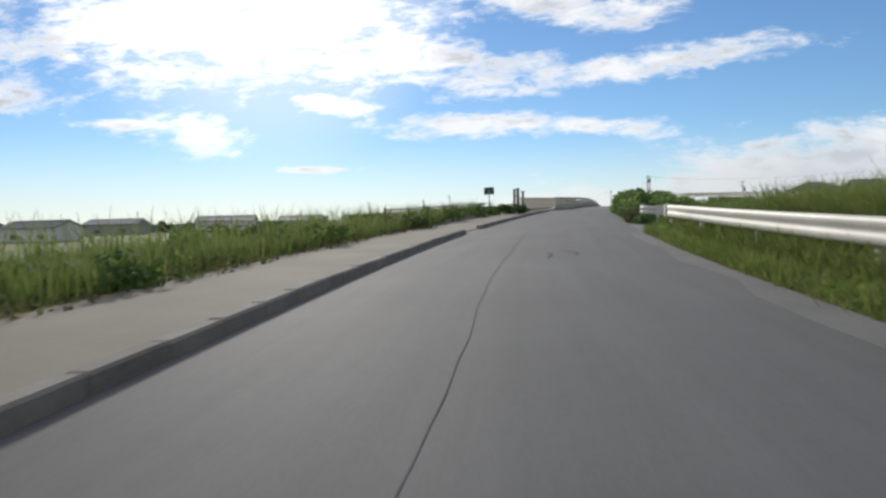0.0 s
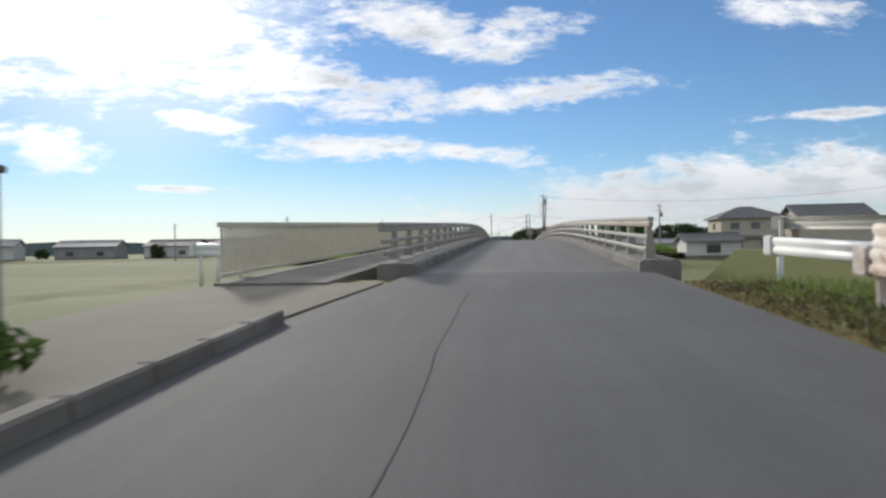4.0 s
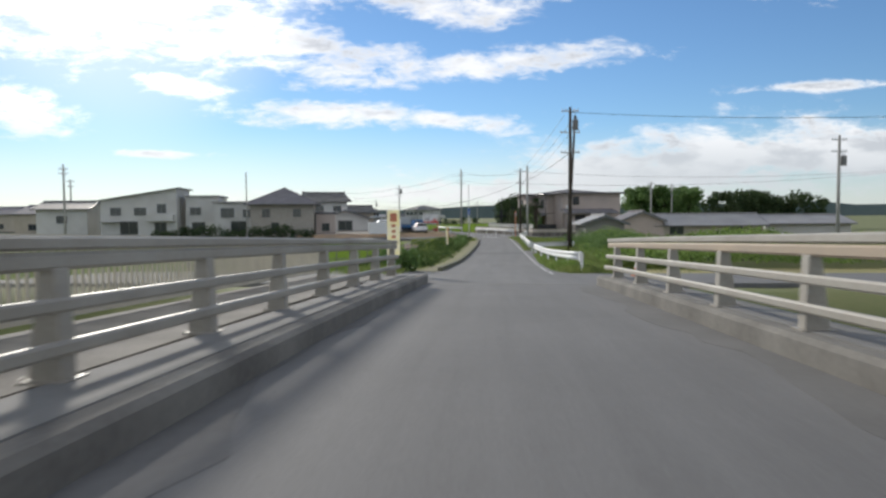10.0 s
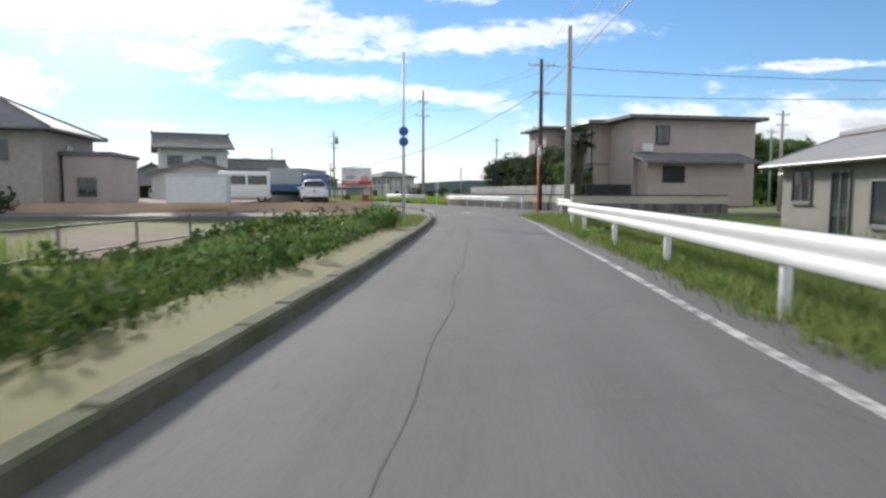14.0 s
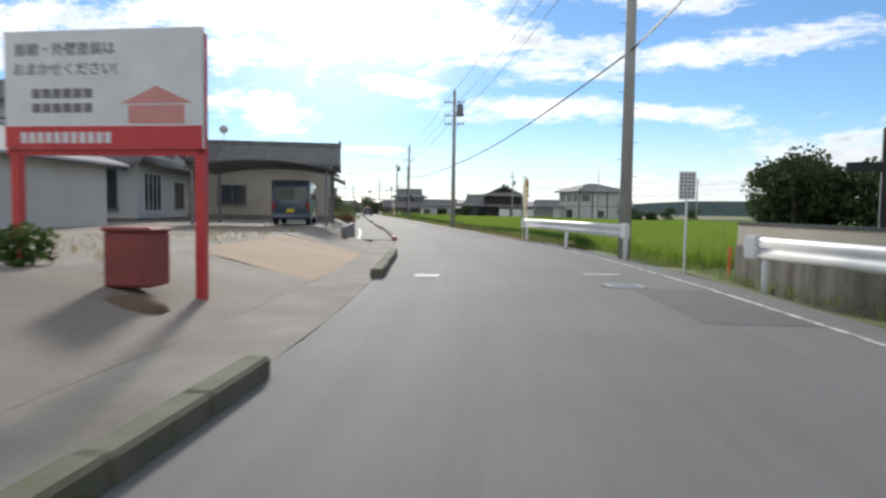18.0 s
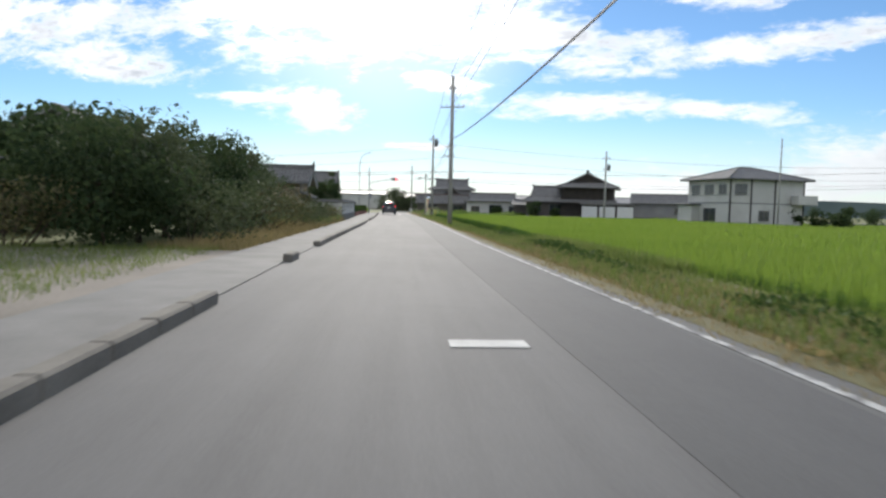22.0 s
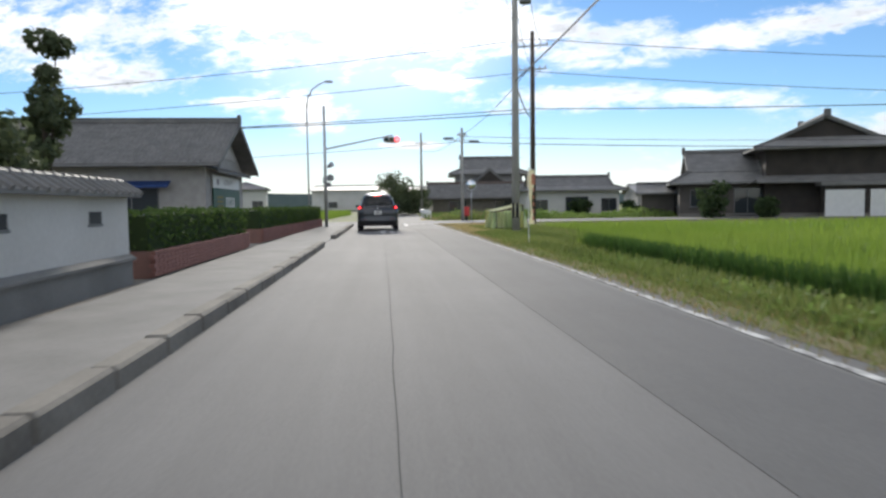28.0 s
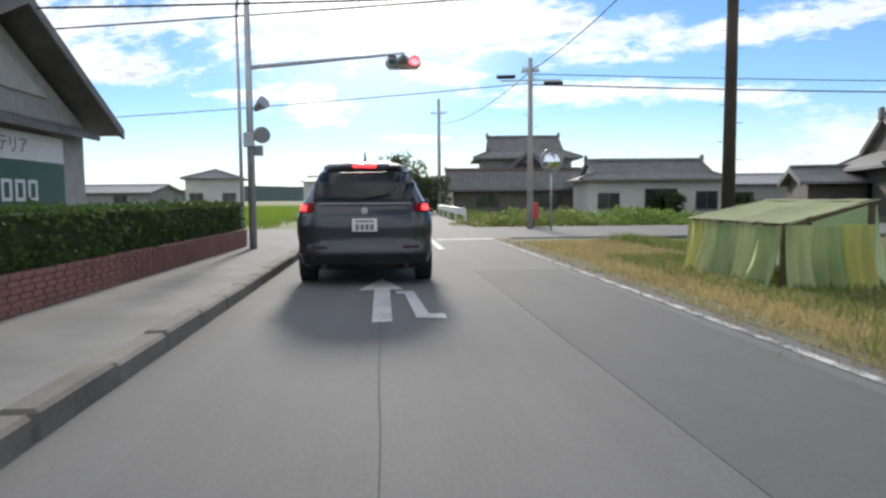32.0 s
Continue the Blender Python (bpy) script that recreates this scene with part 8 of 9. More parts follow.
# hedges in brick planters
def planter(s0, s1, l0, l1):
    e = thing("hedge_planter", "clipped hedge in a low red brick planter", "planter", group="hedge planters")
    n = int((s1 - s0) / 0.23)
    for k in range(6):
        for i in range(n):
            s = s0 + (s1 - s0) * (i + (0.5 if k % 2 else 0.25)) / n
            part("brick", BRICK, REDBRICK, e, m=RM(s, l0 + (l1 - l0) * (s - s0) / (s1 - s0), 0.02 + k * 0.072))
    bm = bmesh.new()
    pts = [R(s0 + (s1 - s0) * i / 8, l0 - 0.03 + (l1 - l0) * i / 8, 0.2) for i in range(9)]
    part("core", sweep(bm, pts, [(-0.75, -0.25), (0.01, -0.25), (0.01, 0.24), (-0.75, 0.24)]), MORTAR, e)
    V = []
    nl = int((s1 - s0) * 420)
    ss, ll, zz = RNG.uniform(s0, s1, nl), RNG.uniform(-0.72, -0.02, nl), RNG.uniform(0.44, 1.12, nl)
    f = RNG.integers(0, 3, nl)
    ll = np.where(f == 0, -0.03 + RNG.normal(0, 0.03, nl), ll)
    zz = np.where(f == 1, 1.1 + RNG.normal(0, 0.03, nl), zz)
    x, y, _ = on_road(ss, l0 + (l1 - l0) * (ss - s0) / (s1 - s0) + ll)
    C = np.c_[x, y, zz]
    part("hedge", quads("hedge", leaf_cloud(C, np.full(nl, 0.04), nl, 0.045), LEAF), LEAF, e)
    # solid block in dark leaf colour stands for the shade inside the hedge
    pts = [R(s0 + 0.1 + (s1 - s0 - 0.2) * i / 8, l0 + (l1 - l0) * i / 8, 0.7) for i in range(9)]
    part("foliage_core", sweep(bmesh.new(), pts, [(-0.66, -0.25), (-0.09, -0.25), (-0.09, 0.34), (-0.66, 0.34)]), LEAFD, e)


BRICK = mesh_of(B(-0.05, 0.05, -0.105, 0.105, 0, 0.064, 0.004), "brick")
MORTAR = mat("mortar", (0.28, 0.15, 0.125), (0.21, 0.12, 0.1), 0.95)
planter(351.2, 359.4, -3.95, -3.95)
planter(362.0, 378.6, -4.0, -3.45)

# sign board on the shop
SB = RM(375.9, -8.25, 0.0, 90)
e = thing("shop_sign", "shop sign board, white above and dark green below", "sign", SB)
part("upper_board", B(-2.6, 3.5, -0.06, 0.0, 2.15, 2.8, 0.005), TRIMW, e)
part("lower_board", B(-2.6, 3.5, -0.06, 0.0, 0.95, 2.14, 0.005), mat("sign_green", (0.03, 0.1, 0.07), (0.025, 0.08, 0.055), 0.5), e)
part("lettering", text_mesh("インテリア", 0.42, INK), INK, e, m=Matrix.Translation((0.7, -0.065, 2.46)) @ UPRIGHT)
for i in range(4):
    bm = bmesh.new()
    box(bm, 0.0 + i * 0.56, 0.42 + i * 0.56, -0.066, -0.06, 1.2, 1.28), box(bm, 0.0 + i * 0.56, 0.42 + i * 0.56, -0.066, -0.06, 1.62, 1.7), box(bm, 0.0 + i * 0.56, 0.1 + i * 0.56, -0.066, -0.06, 1.28, 1.62), box(bm, 0.32 + i * 0.56, 0.42 + i * 0.56, -0.066, -0.06, 1.28, 1.62)
    part("name_bar", bm, TRIMW, e)
for i in range(3):
    part("small_bar", B(-1.9, -0.6, -0.066, -0.06, 1.2 + i * 0.22, 1.3 + i * 0.22), mat("sign_ochre", (0.25, 0.2, 0.06)), e)
part("lettering", B(-1.9, -1.45, -0.066, -0.06, 2.32, 2.6), INK, e)

# traffic signal
e = thing("traffic_signal", "grey signal pole with arm and lit red lamp", "traffic light", RM(377.7, -3.1, 0.0))
part("pole", T((0, 0, -0.1), (0, 0, 6.75), 0.095, 0.07, 16), STEEL, e, smooth=True)
bm = bmesh.new()
tube(bm, (0, 0, 4.35), (3.85, 3.6, 5.5), 0.055, 0.04, 10), tube(bm, (3.85, 3.6, 5.5), (3.85, 3.66, 5.3), 0.03, seg=8)
part("arm", bm, STEEL, e)
hd = part("head", B(3.3, 4.36, 3.55, 3.78, 5.03, 5.4, 0.12), mat("signal_grey", (0.55, 0.56, 0.56), (0.48, 0.49, 0.49), 0.45), e)
for i, c in enumerate((mat("dead_green", (0.02, 0.1, 0.08), rough=0.2), mat("dead_amber", (0.15, 0.1, 0.02), rough=0.2), glow("red_lamp", (1.0, 0.05, 0.06), 9.0))):
    x = 3.5 + i * 0.33
    part("lens", T((x, 3.55, 5.21), (x, 3.5, 5.21), 0.13, 0.11, 20), c, hd, "lit red lens" if i == 2 else "unlit lens")
    part("hood", T((x, 3.54, 5.21), (x, 3.32, 5.25), 0.15, 0.15, 20, cap=False), MATS["signal_grey"], hd)
part("control_box", B(-0.12, 0.12, -0.26, -0.08, 2.45, 2.8, 0.02), STEEL, e)
part("round_sign", T((0.28, -0.05, 2.75), (0.28, 0.0, 2.75), 0.2, seg=24), mat("sign_back", (0.3, 0.31, 0.32)), e, "grey back of a round sign")
part("plate_sign", B(0.08, 0.3, -0.05, -0.02, 2.25, 2.5), MATS["sign_back"], e)
part("speaker", T((0.15, -0.1, 3.35), (0.4, -0.3, 3.5), 0.06, 0.16, 14), STEEL, e)
e = thing("street_lamp", "tall grey street lamp with curved arm", "street lamp", RM(384.6, -4.75, 0.0))
pts = [Vector((0, 0, -0.1)), Vector((0, 0, 7.6)), Vector((0.1, 0, 8.3)), Vector((0.4, 0, 8.85)), Vector((0.9, 0, 9.2)), Vector((1.3, 0, 9.35))]
bm = bmesh.new()
for i, (p, q) in enumerate(zip(pts, pts[1:])):
    tube(bm, p, q, 0.06 - 0.005 * i, 0.06 - 0.005 * (i + 1), 10)
part("pole", bm, STEEL, e, smooth=True)
part("lantern", B(1.2, 1.75, -0.12, 0.12, 9.28, 9.42, 0.04), STEEL, e)

# traffic mirror and cable closures at the crossing
e = thing("convex_mirror", "round grey traffic mirror on a slim post at the crossing", "traffic mirror", Matrix.Translation((-17.0, 376.2, -0.05)) @ Matrix.Rotation(radians(16), 4, "Z"))
part("pole", T((0, 0, 0), (0, 0, 2.9), 0.038, seg=12), STEEL, e, smooth=True)
part("mirror", T((0, -0.1, 2.55), (0, -0.06, 2.55), 0.3, 0.36, 28), MATS["mirror_face"], e, smooth=True)
part("rim", T((0, -0.06, 2.55), (0, -0.03, 2.55), 0.4, 0.38, 28), STEEL, e)
part("hood", T((0, -0.2, 2.6), (0, -0.03, 2.6), 0.41, 0.41, 28, cap=False), STEEL, e)
e = thing("cable_closure", "black cable splice closures on a pole bracket", "cable closure", Matrix.Translation((-18.0, 377.7, 5.7)) @ Matrix.Rotation(radians(14), 4, "Z"))
part("bracket", B(-1.15, 1.15, -0.2, -0.14, -0.05, 0.0), STEEL, e)
for x, z in ((-0.95, 0.12), (0.85, -0.14)):
    part("closure", T((x - 0.36, -0.17, z), (x + 0.36, -0.17, z), 0.075, seg=14), DARKM, e)
# netted cage for refuse
NETY = mat("yellow_net", (0.72, 0.68, 0.24), (0.6, 0.62, 0.32), 0.85, scale=2.6, fine=40, bump=0.3, leaf=0.65)
NETG = mat("green_net", (0.4, 0.54, 0.3), (0.56, 0.62, 0.38), 0.85, scale=2.6, fine=40, bump=0.3, leaf=0.65)
NETP = mat("pale_net", (0.7, 0.72, 0.46), (0.58, 0.64, 0.36), 0.85, scale=2.6, fine=40, bump=0.3, leaf=0.6)
e = thing("refuse_cage", "refuse cage hung with yellow and green nets", "refuse cage", RM(370.4, 5.7, -0.08))


def cage_top(x):
    return 0.88 + (x + 0.58) * 0.225


for x in (-0.58, 0.6):
    for y in (-1.25, 0.0, 1.25):
        part("post", B(x - 0.03, x + 0.03, y - 0.03, y + 0.03, 0, cage_top(x)), BROWNM, e)
    part("top_beam", B(x - 0.03, x + 0.03, -1.28, 1.28, cage_top(x), cage_top(x) + 0.05), BROWNM, e)
for y in (-1.25, 1.25):
    part("cross_beam", T((-0.6, y, cage_top(-0.6) - 0.02), (0.65, y, cage_top(0.65) + 0.05), 0.03, seg=6), BROWNM, e)


def curtain(p, q, zp, zq, material, seed, out):
    """A net hung between two points, in uneven folds."""
    nu, nv, V = 30, 10, []

    def at_net(i, j):
        f, g = i / nu, j / nv
        fold = (0.04 * math.sin(f * 17 + seed + 3 * noise.noise((f * 2, seed, 1.0))) + 0.16 * noise.noise((f * 4.3, seed, g * 0.8))) * (0.25 + g)
        hem = 0.06 + 0.07 * noise.noise((f * 3.1, seed + 5, 0))
        top = zp + (zq - zp) * f
        z = top + (hem - top) * g
        return (p[0] + (q[0] - p[0]) * f + out[0] * (fold + 0.12 * g * g), p[1] + (q[1] - p[1]) * f + out[1] * (fold + 0.12 * g * g), z)

    for i in range(nu):
        for j in range(nv):
            V.append([at_net(i, j), at_net(i + 1, j), at_net(i + 1, j + 1), at_net(i, j + 1)])
    part("net", quads("net", np.array(V), material), material, e)


for k, (y0, y1, c) in enumerate(((1.28, 0.75, NETY), (0.8, 0.35, NETP), (0.4, -0.1, NETG), (-0.05, -0.75, NETP), (-0.7, -1.28, NETG))):
    curtain((-0.62, y0), (-0.62, y1), 0.9, 0.9, c, k * 3.1, (-1, 0))
for k, (x0, x1, z, c) in enumerate(((-0.6, -0.2, 0.9, NETP), (-0.22, 0.2, 0.88, NETG), (0.15, 0.62, 0.9, NETY))):
    curtain((x0, -1.3), (x1, -1.3), z, z, c, 20 + k * 2.3, (0, -1))
    curtain((x0, 1.3), (x1, 1.3), z, z, NETG, 40 + k * 2.3, (0, 1))
curtain((0.63, 1.28), (0.63, -1.28), 1.15, 1.15, NETG, 60, (1, 0))
V = []
rt = lambda i, j: (-0.66 + 1.34 * i / 12, -1.32 + 2.64 * j / 24, cage_top(-0.66 + 1.34 * i / 12) + 0.06 - 0.05 * abs(math.sin(j / 24 * math.pi * 2)) * math.sin(i / 12 * math.pi) + 0.012 * noise.noise((i * 0.8, j * 0.6, 3)))
for i in range(12):
    for j in range(24):
        V.append([rt(i, j), rt(i + 1, j), rt(i + 1, j + 1), rt(i, j + 1)])
part("roof_net", quads("roof_net", np.array(V), NETP), NETP, e)
e = thing("post_box", "small red post box at the crossing", "post box", Matrix.Translation((-18.2, 379.6, -0.05)))
part("body", B(-0.22, 0.22, -0.2, 0.2, 0.35, 1.05, 0.04), REDP, e)
part("stand", B(-0.08, 0.08, -0.08, 0.08, 0, 0.35), DARKM, e)
# arrow painted on the road
def paint(name, pts, label):
    bm = bmesh.new()
    vs = [bm.verts.new(R(s, l, 0.006)) for s, l in pts]
    bm.faces.new(vs)
    if bm.faces[:][0].normal.z < 0:
        bmesh.ops.reverse_faces(bm, faces=bm.faces[:])
    r = bmesh.ops.extrude_face_region(bm, geom=bm.faces[:])
    for w in r["geom"]:
        if isinstance(w, bmesh.types.BMVert):
            w.co.z += 0.004
    solo(name, bm, PAINTW, label, "road marking", kind="structure")


paint("road_arrow_1", [(367.5, -0.08), (367.5, 0.12), (369.8, 0.12), (369.8, 0.3), (371.0, 0.02), (369.8, -0.28), (369.8, -0.08)], "worn white arrow on the road")
paint("road_arrow_2", [(367.6, 0.66), (367.9, 0.66), (367.9, 0.5), (369.6, 0.42), (369.6, 0.2), (369.4, 0.2), (369.4, 0.3), (367.7, 0.36)], "worn white turn arrow on the road")
paint("road_mark_1", [(284.6, 0.55), (284.6, 1.25), (284.9, 1.25), (284.9, 0.55)], "short white mark on the road")
paint("road_mark_2", [(334, 0.3), (334, 0.95), (334.3, 0.95), (334.3, 0.3)], "short white mark on the road")
paint("road_mark_3", [(214.72, -1.1), (215.3, 1.65), (215.62, 1.65), (215.04, -1.1)], "white stop line at the bend")
paint("road_mark_4", [(217.5, 0.5), (218.5, 0.42), (218.75, 1.86), (219.05, 1.92), (219.1, 0.8), (220.1, 0.8), (219.0, 0.2)], "worn white arrow at the bend")
paint("road_mark_7", [(217.95, -0.5), (218.15, 0.24), (218.4, 0.24), (218.2, -0.5)], "worn white dash at the bend")
paint("road_mark_8", [(216.9, -2.09), (217.6, -1.44), (217.95, -1.5), (217.2, -2.12)], "worn white dash at the bend")
paint("road_mark_9", [(223.2, 1.52), (224.25, 4.1), (224.45, 4.1), (223.4, 1.52)], "worn white line at the bend")
paint("road_mark_6", [(243.9, -1.3), (243.9, -0.85), (244.4, -0.8), (244.4, -1.25)], "worn white patch by the kerb")
paint("road_mark_5", [(244.78, 2.0), (244.78, 2.7), (245.0, 2.7), (245.0, 2.0)], "worn white mark after the bend")
e = thing("manhole_cover", "round iron manhole cover set in the road", "manhole cover", RM(242.95, 2.28, 0.0))
part("ring", T((0, 0, -0.02), (0, 0, 0.008), 0.4, 0.4, 28), CONC, e, "pale mortar ring")
part("lid", T((0, 0, -0.02), (0, 0, 0.013), 0.31, 0.31, 28), STEEL, e)
for i in range(5):
    part("rib", B(-0.2, 0.2, -0.2 + i * 0.1, -0.17 + i * 0.1, 0.012, 0.018), STEEL, e)
strip("road_line_7", 376.6, 381, 1.35, 1.5, 0.006, PAINTW, "worn white centre line", "road marking", nlat=1, thick=0.004)
strip("road_line_8", 380.2, 380.65, 1.6, 3.3, 0.006, PAINTW, "worn white stop line", "road marking", nlat=1, thick=0.004)

# ---- vehicles ----
def loft(bm, rings):
    R2 = [[bm.verts.new(p) for p in r] for r in rings]
    n = len(R2[0])
    for a, b in zip(R2, R2[1:]):
        for i in range(n):
            bm.faces.new((a[i], a[(i + 1) % n], b[(i + 1) % n], b[i]))
    bm.faces.new(R2[0][::-1]), bm.faces.new(R2[-1])
    bmesh.ops.recalc_face_normals(bm, faces=bm.faces)
    return bm


def section(y, hw, z0, z1, r=0.12, tuck=0.0):
    """A rounded cross-section of a body at y."""
    pts = []
    for cx, cz, a0 in ((hw - r, z1 - r, 0), (-hw + r, z1 - r, 90), (-hw + tuck + r, z0 + r, 180), (hw - tuck - r, z0 + r, 270)):
        for k in range(5):
            a = radians(a0 + k * 22.5)
            pts.append((cx + r * math.cos(a), y, cz + r * math.sin(a)))
    return pts


def wheel(e, x, y, r=0.34, w=0.22):
    s = 1 if x > 0 else -1
    wh = part("wheel", tube(bmesh.new(), (x - w / 2, y, r), (x + w / 2, y, r), r * 0.98, seg=28), BLACK, e)
    bm = bmesh.new()
    tube(bm, (x + s * w * 0.42, y, r), (x + s * w * 0.53, y, r), r * 0.66, r * 0.62, 20)
    for k in range(5):
        box(bm, x + s * w * 0.5, x + s * w * 0.56, y - 0.03, y + 0.03, r, r + r * 0.62, m=Matrix.Translation((0, y, r)) @ Matrix.Rotation(k * 1.2566, 4, "X") @ Matrix.Translation((0, -y, -r)))
    part("rim", bm, STEEL, wh)
    return wh


CARGLASS = mat("car_glass", (0.02, 0.025, 0.028), (0.015, 0.02, 0.022), 0.04, scale=0.5, bump=0, spec=0.9)
TAIL = glow("brake_lamp", (1.0, 0.04, 0.04), 3.0)
REDL = mat("red_lens", (0.35, 0.01, 0.012), rough=0.15, bump=0)
GLASSL = mat("clear_lens", (0.6, 0.62, 0.64), (0.5, 0.52, 0.54), 0.15, bump=0)
PLATE = mat("number_plate", (0.8, 0.8, 0.78), (0.72, 0.72, 0.7), 0.4, bump=0)


SHELL = [(0.22, 0.80, 0.22, 4.25, 0.3), (0.3, 0.87, 0.08, 4.42, 0.32), (0.46, 0.915, 0.01, 4.5, 0.34), (0.52, 0.9, 0.05, 4.5, 0.34), (0.7, 0.925, 0.02, 4.48, 0.34), (0.92, 0.92, 0.03, 4.4, 0.34), (1.0, 0.885, 0.07, 4.15, 0.34), (1.06, 0.85, 0.1, 3.5, 0.32), (1.15, 0.795, 0.17, 3.3, 0.3), (1.35, 0.705, 0.34, 2.95, 0.28), (1.5, 0.62, 0.5, 2.6, 0.28), (1.58, 0.565, 0.56, 2.4, 0.3), (1.625, 0.49, 0.66, 2.25, 0.3), (1.65, 0.36, 0.85, 1.95, 0.3)]


def shell_at(z):
    zs = [q[0] for q in SHELL]
    return tuple(float(np.interp(z, zs, [q[k] for q in SHELL])) for k in (1, 2, 3, 4))


def rear_patch(x0, x1, z0, z1, off=0.012, n=10):
    """A panel following the rounded tail of the shell."""
    bm = bmesh.new()
    rows = []
    for z in [z0] + [q[0] for q in SHELL if z0 < q[0] < z1] + [z1]:
        hw, yr, yf, r = shell_at(z)
        row = []
        for i in range(n + 1):
            x = x0 + (x1 - x0) * i / n
            x = max(-hw + 0.004, min(hw - 0.004, x))
            c = max(0.0, abs(x) - (hw - r))
            row.append(bm.verts.new((x * (1 + off * 0.6), yr + r - math.sqrt(max(0.0, r * r - c * c)) - off, z)))
        rows.append(row)
    for p, q in zip(rows, rows[1:]):
        for i in range(n):
            bm.faces.new((p[i], p[i + 1], q[i + 1], q[i]))
    bmesh.ops.solidify(bm, geom=list(bm.faces), thickness=0.02)
    return bm


def suv(m, label, paint, lit=True):
    """Rear at y 0, front at y 4.5."""
    e = thing("car", label, "car", m)
    rings = []
    for z, hw, yr, yf, r in SHELL:
        ring = []
        for cx, cy, a0 in ((hw - r, yf - r, 0), (-hw + r, yf - r, 90), (-hw + r, yr + r, 180), (hw - r, yr + r, 270)):
            for k in range(9):
                a = radians(a0 + k * 11.25)
                ring.append((cx + r * math.cos(a), cy + r * math.sin(a), z))
        rings.append(ring)
    part("body", loft(bmesh.new(), rings), paint, e, smooth=True)
    part("rear_window", rear_patch(-0.68, 0.68, 1.12, 1.5, 0.02, 20), CARGLASS, e, "dark tinted rear window")
    part("spoiler", rear_patch(-0.55, 0.55, 1.54, 1.61, 0.07, 12), paint, e)
    part("high_brake_lamp", rear_patch(-0.15, 0.15, 1.555, 1.585, 0.085, 4), TAIL if lit else REDL, e, "lit red brake lamp" if lit else "")
    part("antenna", T((0, 0.95, 1.66), (0, 0.8, 1.78), 0.025, 0.006, 6), DARKM, e)
    part("cladding", rear_patch(-0.82, 0.82, 0.24, 0.42, 0.02, 14), mat("grey_cladding", (0.05, 0.05, 0.052), (0.04, 0.04, 0.042), 0.6), e, "black lower bumper")
    part("trim_strip", rear_patch(-0.6, 0.6, 1.07, 1.085, 0.03, 10), STEEL, e, "thin chrome strip")
    part("badge", T((0, 0.06, 0.985), (0, 0.03, 0.985), 0.045, seg=16), STEEL, e, "small chrome badge")
    for s in (-1, 1):
        x0, x1 = sorted((s * 0.66, s * 0.9))
        tl = part("tail_lamp", rear_patch(x0, x1, 0.97, 1.09, 0.014, 8), REDL, e)
        x0, x1 = sorted((s * 0.76, s * 0.85))
        if lit:
            part("lit_lens", rear_patch(x0, x1, 0.99, 1.06, 0.026, 4), TAIL, tl, "lit red brake lens")
        hl = sorted((s * 0.5, s * 0.84))
        part("headlamp", B(hl[0], hl[1], 4.36, 4.46, 0.74, 0.9, 0.03), GLASSL, e, "clear headlamp")
        bm = bmesh.new()
        poly(bm, [(s * 0.815, 0.75, 1.12), (s * 0.815, 3.0, 1.12), (s * 0.645, 2.45, 1.47), (s * 0.645, 0.95, 1.47)])
        bmesh.ops.solidify(bm, geom=list(bm.faces), thickness=0.02)
        part("side_window", bm, CARGLASS, e)
        part("door_mirror", B(s * 0.98 - 0.1, s * 0.98 + 0.1, 2.85, 3.0, 1.0, 1.14, 0.04), paint, e)
        for y in (0.85, 3.55):
            wheel(e, s * 0.82, y, 0.35)
        part("reflector", rear_patch(*sorted((s * 0.5, s * 0.72)), 0.5, 0.53, 0.012, 4), mat("dull_reflector", (0.12, 0.02, 0.02), (0.09, 0.016, 0.016), 0.3, bump=0), e)
        part("exhaust", T((s * 0.55, 0.06, 0.27), (s * 0.55, 0.3, 0.27), 0.035, seg=12), DARKM, e)
    pl = part("number_plate", B(-0.165, 0.165, -0.02, 0.03, 0.72, 0.885, 0.005), PLATE, e)
    part("plate_bar", B(-0.12, 0.12, -0.023, -0.02, 0.84, 0.865), INK, pl)
    for k in range(4):
        part("plate_bar", B(-0.12 + k * 0.065, -0.075 + k * 0.065, -0.023, -0.02, 0.74, 0.815), INK, pl)
    bm = bmesh.new()
    bm.faces.new([bm.verts.new(p) for p in ((-0.74, 3.36, 1.13), (0.74, 3.36, 1.13), (0.6, 2.68, 1.5), (-0.6, 2.68, 1.5))])
    bmesh.ops.solidify(bm, geom=list(bm.faces), thickness=-0.03)
    part("windscreen", bm, CARGLASS, e)
    part("grille", B(-0.45, 0.45, 4.4, 4.5, 0.45, 0.72, 0.02), DARKM, e)
    part("wiper", T((0, 0.13, 1.15), (0.34, 0.17, 1.2), 0.01, seg=6), DARKM, e)
    return e


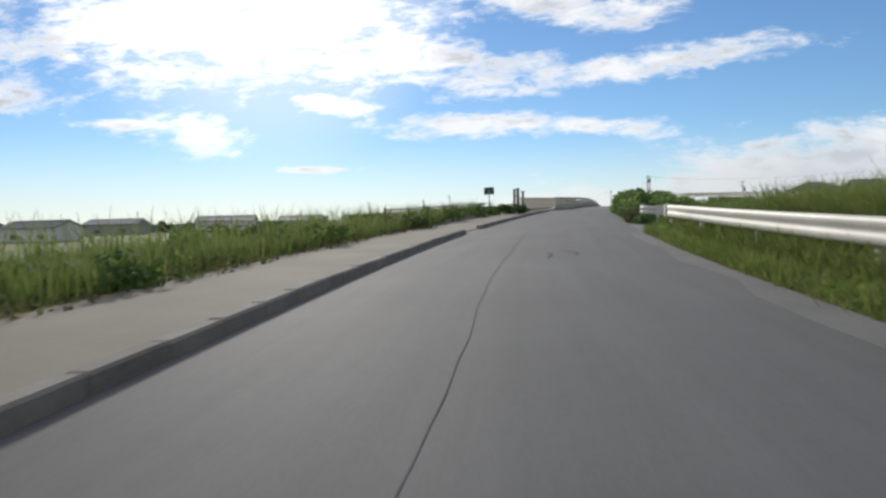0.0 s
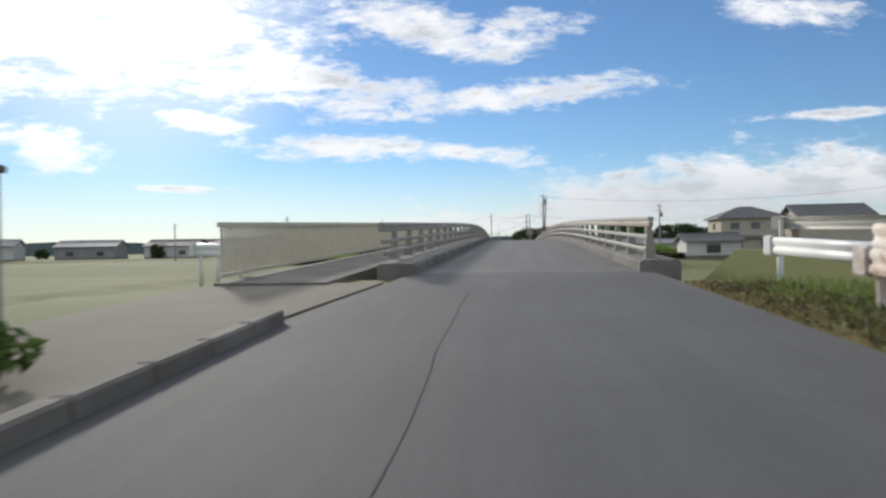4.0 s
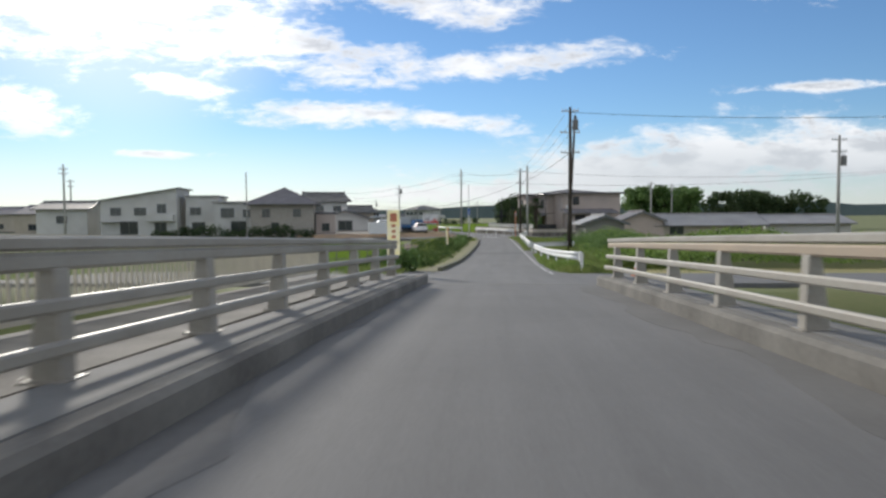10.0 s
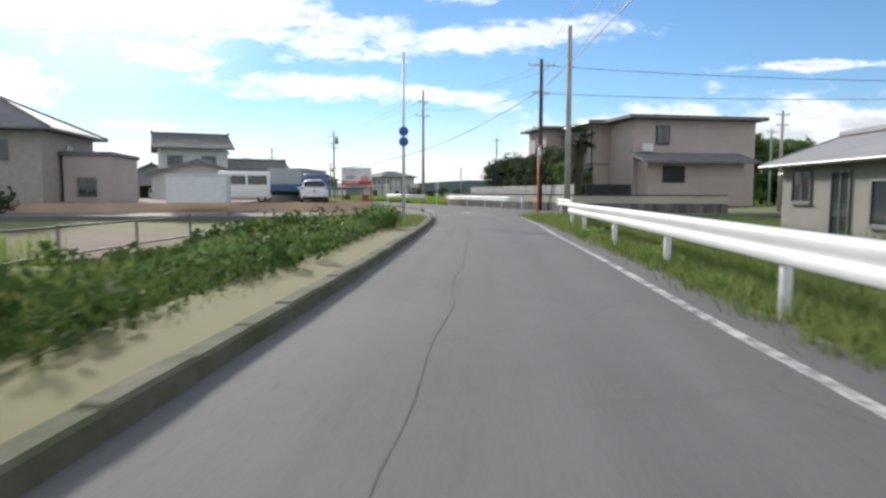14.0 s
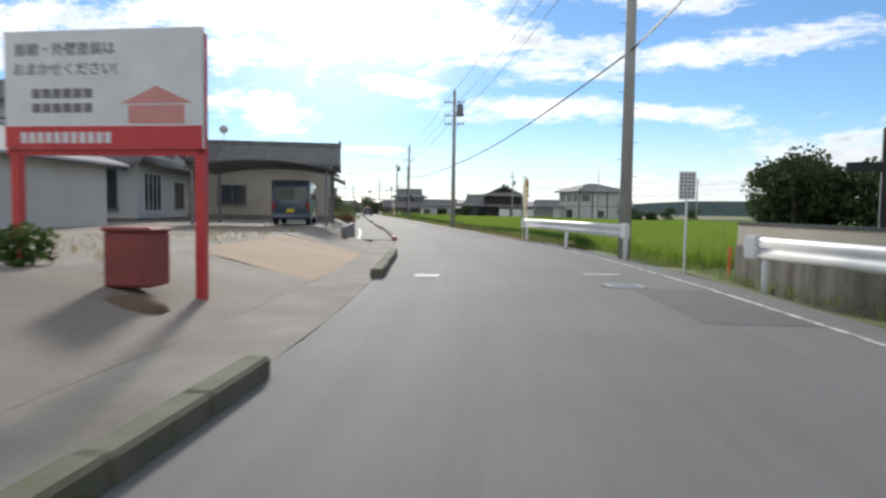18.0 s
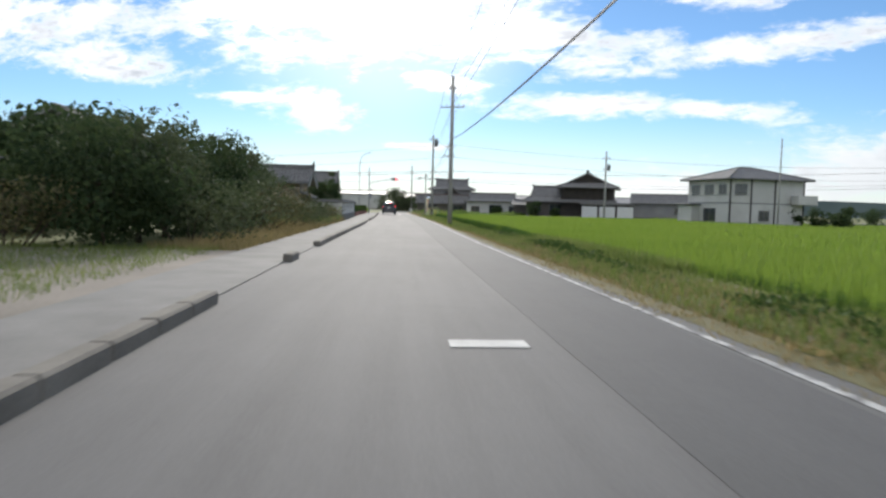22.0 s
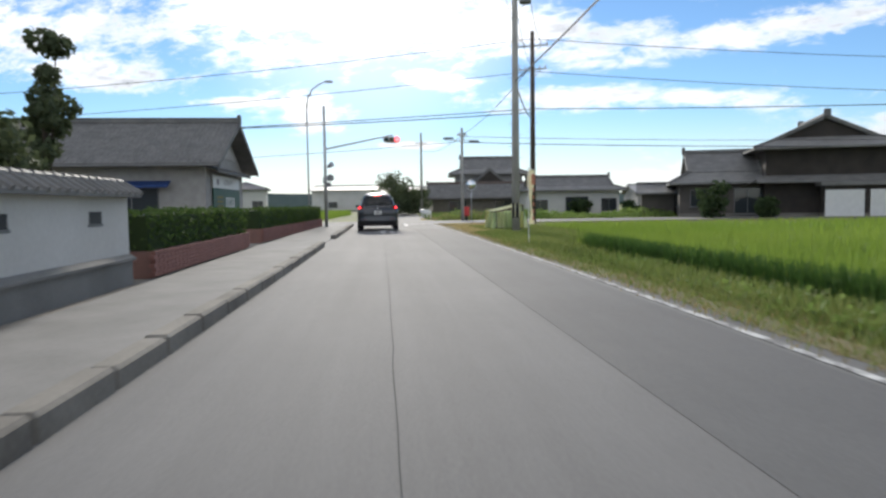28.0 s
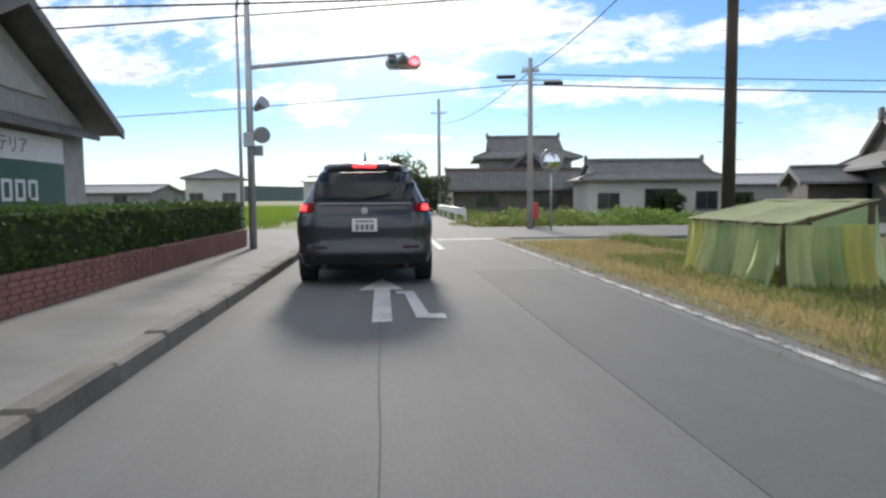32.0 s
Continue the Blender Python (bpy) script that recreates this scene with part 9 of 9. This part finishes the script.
def van(m, label, paint, L=3.4, hw=0.74, h=1.85, kind="van", lit=False):
    """A boxy van, rear at y 0."""
    e = thing(kind, label, "van", m)
    bm = loft(bmesh.new(), [section(0.0, hw - 0.04, 0.32, h - 0.06, 0.1), section(0.1, hw, 0.26, h, 0.12), section(L * 0.72, hw, 0.26, h, 0.12), section(L * 0.84, hw - 0.02, 0.26, h * 0.8, 0.12), section(L * 0.93, hw - 0.02, 0.26, h * 0.56, 0.12), section(L, hw - 0.08, 0.32, h * 0.46, 0.1)])
    part("body", bm, paint, e, smooth=True)
    part("rear_window", B(-hw + 0.12, hw - 0.12, -0.015, 0.03, h * 0.56, h * 0.86, 0.01), CARGLASS, e)
    for s in (-1, 1):
        for y0, y1 in ((0.2, L * 0.33), (L * 0.36, L * 0.58), (L * 0.61, L * 0.76)):
            part("side_window", B(s * hw - 0.012, s * hw + 0.012, y0, y1, h * 0.57, h * 0.86, 0.004), CARGLASS, e)
        part("tail_lamp", B(s * (hw - 0.1) - 0.05, s * (hw - 0.1) + 0.05, -0.02, 0.04, 0.62, 0.95, 0.01), REDL, e)
        for y in (0.55, L - 0.55):
            wheel(e, s * (hw - 0.1), y, 0.28, 0.17)
    part("bumper", B(-hw + 0.03, hw - 0.03, -0.06, 0.1, 0.28, 0.5, 0.03), paint, e)
    part("number_plate", B(-0.165, 0.165, -0.075, -0.06, 0.52, 0.68), mat("yellow_plate", (0.7, 0.55, 0.05)), e, "yellow number plate")
    bm = bmesh.new()
    bm.faces.new([bm.verts.new(p) for p in ((-hw + 0.1, L * 0.855, h * 0.8), (hw - 0.1, L * 0.855, h * 0.8), (hw - 0.08, L * 0.935, h * 0.58), (-hw + 0.08, L * 0.935, h * 0.58))])
    bmesh.ops.solidify(bm, geom=list(bm.faces), thickness=0.02)
    part("windscreen", bm, CARGLASS, e)
    return e


CARGREY = mat("dark_blue_grey_paint", (0.035, 0.039, 0.046), (0.03, 0.033, 0.039), 0.3, 0.3, scale=0.5, bump=0, coat=0.8)
CARWHITE = mat("white_car_paint", (0.75, 0.75, 0.75), (0.68, 0.68, 0.68), 0.3, scale=0.5, bump=0, coat=0.6)
CARBLUE = mat("slate_car_paint", (0.09, 0.12, 0.16), (0.075, 0.1, 0.135), 0.3, 0.3, scale=0.5, bump=0, coat=0.8)
TRUCKB = mat("blue_truck_paint", (0.04, 0.13, 0.28), (0.035, 0.11, 0.24), 0.4, scale=0.5, bump=0.02, coat=0.3)
suv(RM(370.1, -0.2, 0.0) @ Matrix.Diagonal((1.01, 1.0, 1.05, 1.0)), "dark blue-grey SUV with lit brake lamps", CARGREY)
van(RM(260.0, -6.3, 0.53), "slate blue minivan parked under the carport", CARBLUE, 3.6, 0.78, 1.85, "minivan")
van(Matrix.Translation((6.2, 252.4, 0.45)) @ Matrix.Rotation(radians(75), 4, "Z"), "small white van parked by the house", CARWHITE, 3.3, 0.73, 1.85)
van(Matrix.Translation((16.9, 224.0, 0.5)) @ Matrix.Rotation(radians(98), 4, "Z"), "white van parked on the lot", CARWHITE, 4.2, 0.85, 2.0)
suv(Matrix.Translation((20.0, 221.7, 0.5)) @ Matrix.Rotation(radians(8), 4, "Z") @ Matrix.Diagonal((0.95, 1.0, 0.9, 1.0)), "white estate car parked on the lot", CARWHITE, False)
van(RM(310.6, -19.6, 0.0, 0), "small white van parked under the shelter", CARWHITE, 3.3, 0.73, 1.8)
tk = thing("truck", "blue flatbed truck parked on the lot", "truck", Matrix.Translation((15.7, 225.9, 0.5)) @ Matrix.Rotation(radians(-76), 4, "Z"))
part("cab", loft(bmesh.new(), [section(3.2, 0.84, 0.4, 1.9, 0.12), section(4.5, 0.84, 0.4, 1.95, 0.14), section(4.82, 0.83, 0.4, 1.3, 0.14), section(4.9, 0.8, 0.45, 1.1, 0.1)]), TRUCKB, tk, smooth=True)
part("bed", B(-0.88, 0.88, -0.2, 3.1, 0.72, 0.82), TRUCKB, tk)
for s in (-1, 1):
    part("side_board", B(s * 0.86 - 0.025, s * 0.86 + 0.025, -0.2, 3.1, 0.82, 1.2), TRUCKB, tk)
    part("side_window", B(s * 0.845 - 0.01, s * 0.845 + 0.01, 3.4, 4.2, 1.2, 1.7), CARGLASS, tk)
    for y in (0.6, 4.0):
        wheel(tk, s * 0.72, y, 0.33)
part("windscreen", prism(bmesh.new(), [(4.53, 1.84), (4.79, 1.34), (4.81, 1.34), (4.56, 1.84)], -0.7, 0.7), CARGLASS, tk)
part("tail_board", B(-0.86, 0.86, -0.22, -0.18, 0.82, 1.2), TRUCKB, tk)
part("chassis", B(-0.5, 0.5, -0.1, 4.4, 0.45, 0.72), DARKM, tk)
ct = thing("storage_container", "blue steel storage container behind the lot", "container", Matrix.Translation((4.0, 247.5, 0.4)) @ Matrix.Rotation(radians(6), 4, "Z"))
line = [Vector((-2.2 + i * 0.15, 0.04 * (i % 2), 1.25)) for i in range(30)]
part("front", sweep(bmesh.new(), line, [(-0.01, -1.2), (0.01, -1.2), (0.01, 1.2), (-0.01, 1.2)]), BLUES, ct)
part("body", B(-2.25, 2.2, 0.06, 2.3, 0.05, 2.5, 0.02), BLUES, ct)
cw = thing("white_box", "white box container on the lot", "container", Matrix.Translation((14.0, 217.5, 0.45)) @ Matrix.Rotation(radians(4), 4, "Z"))
part("body", B(-1.6, 1.6, -0.8, 0.8, 0.1, 1.6, 0.03), TRIMW, cw)
part("lid", B(-1.65, 1.65, -0.85, 0.85, 1.6, 1.68, 0.02), TRIMW, cw)
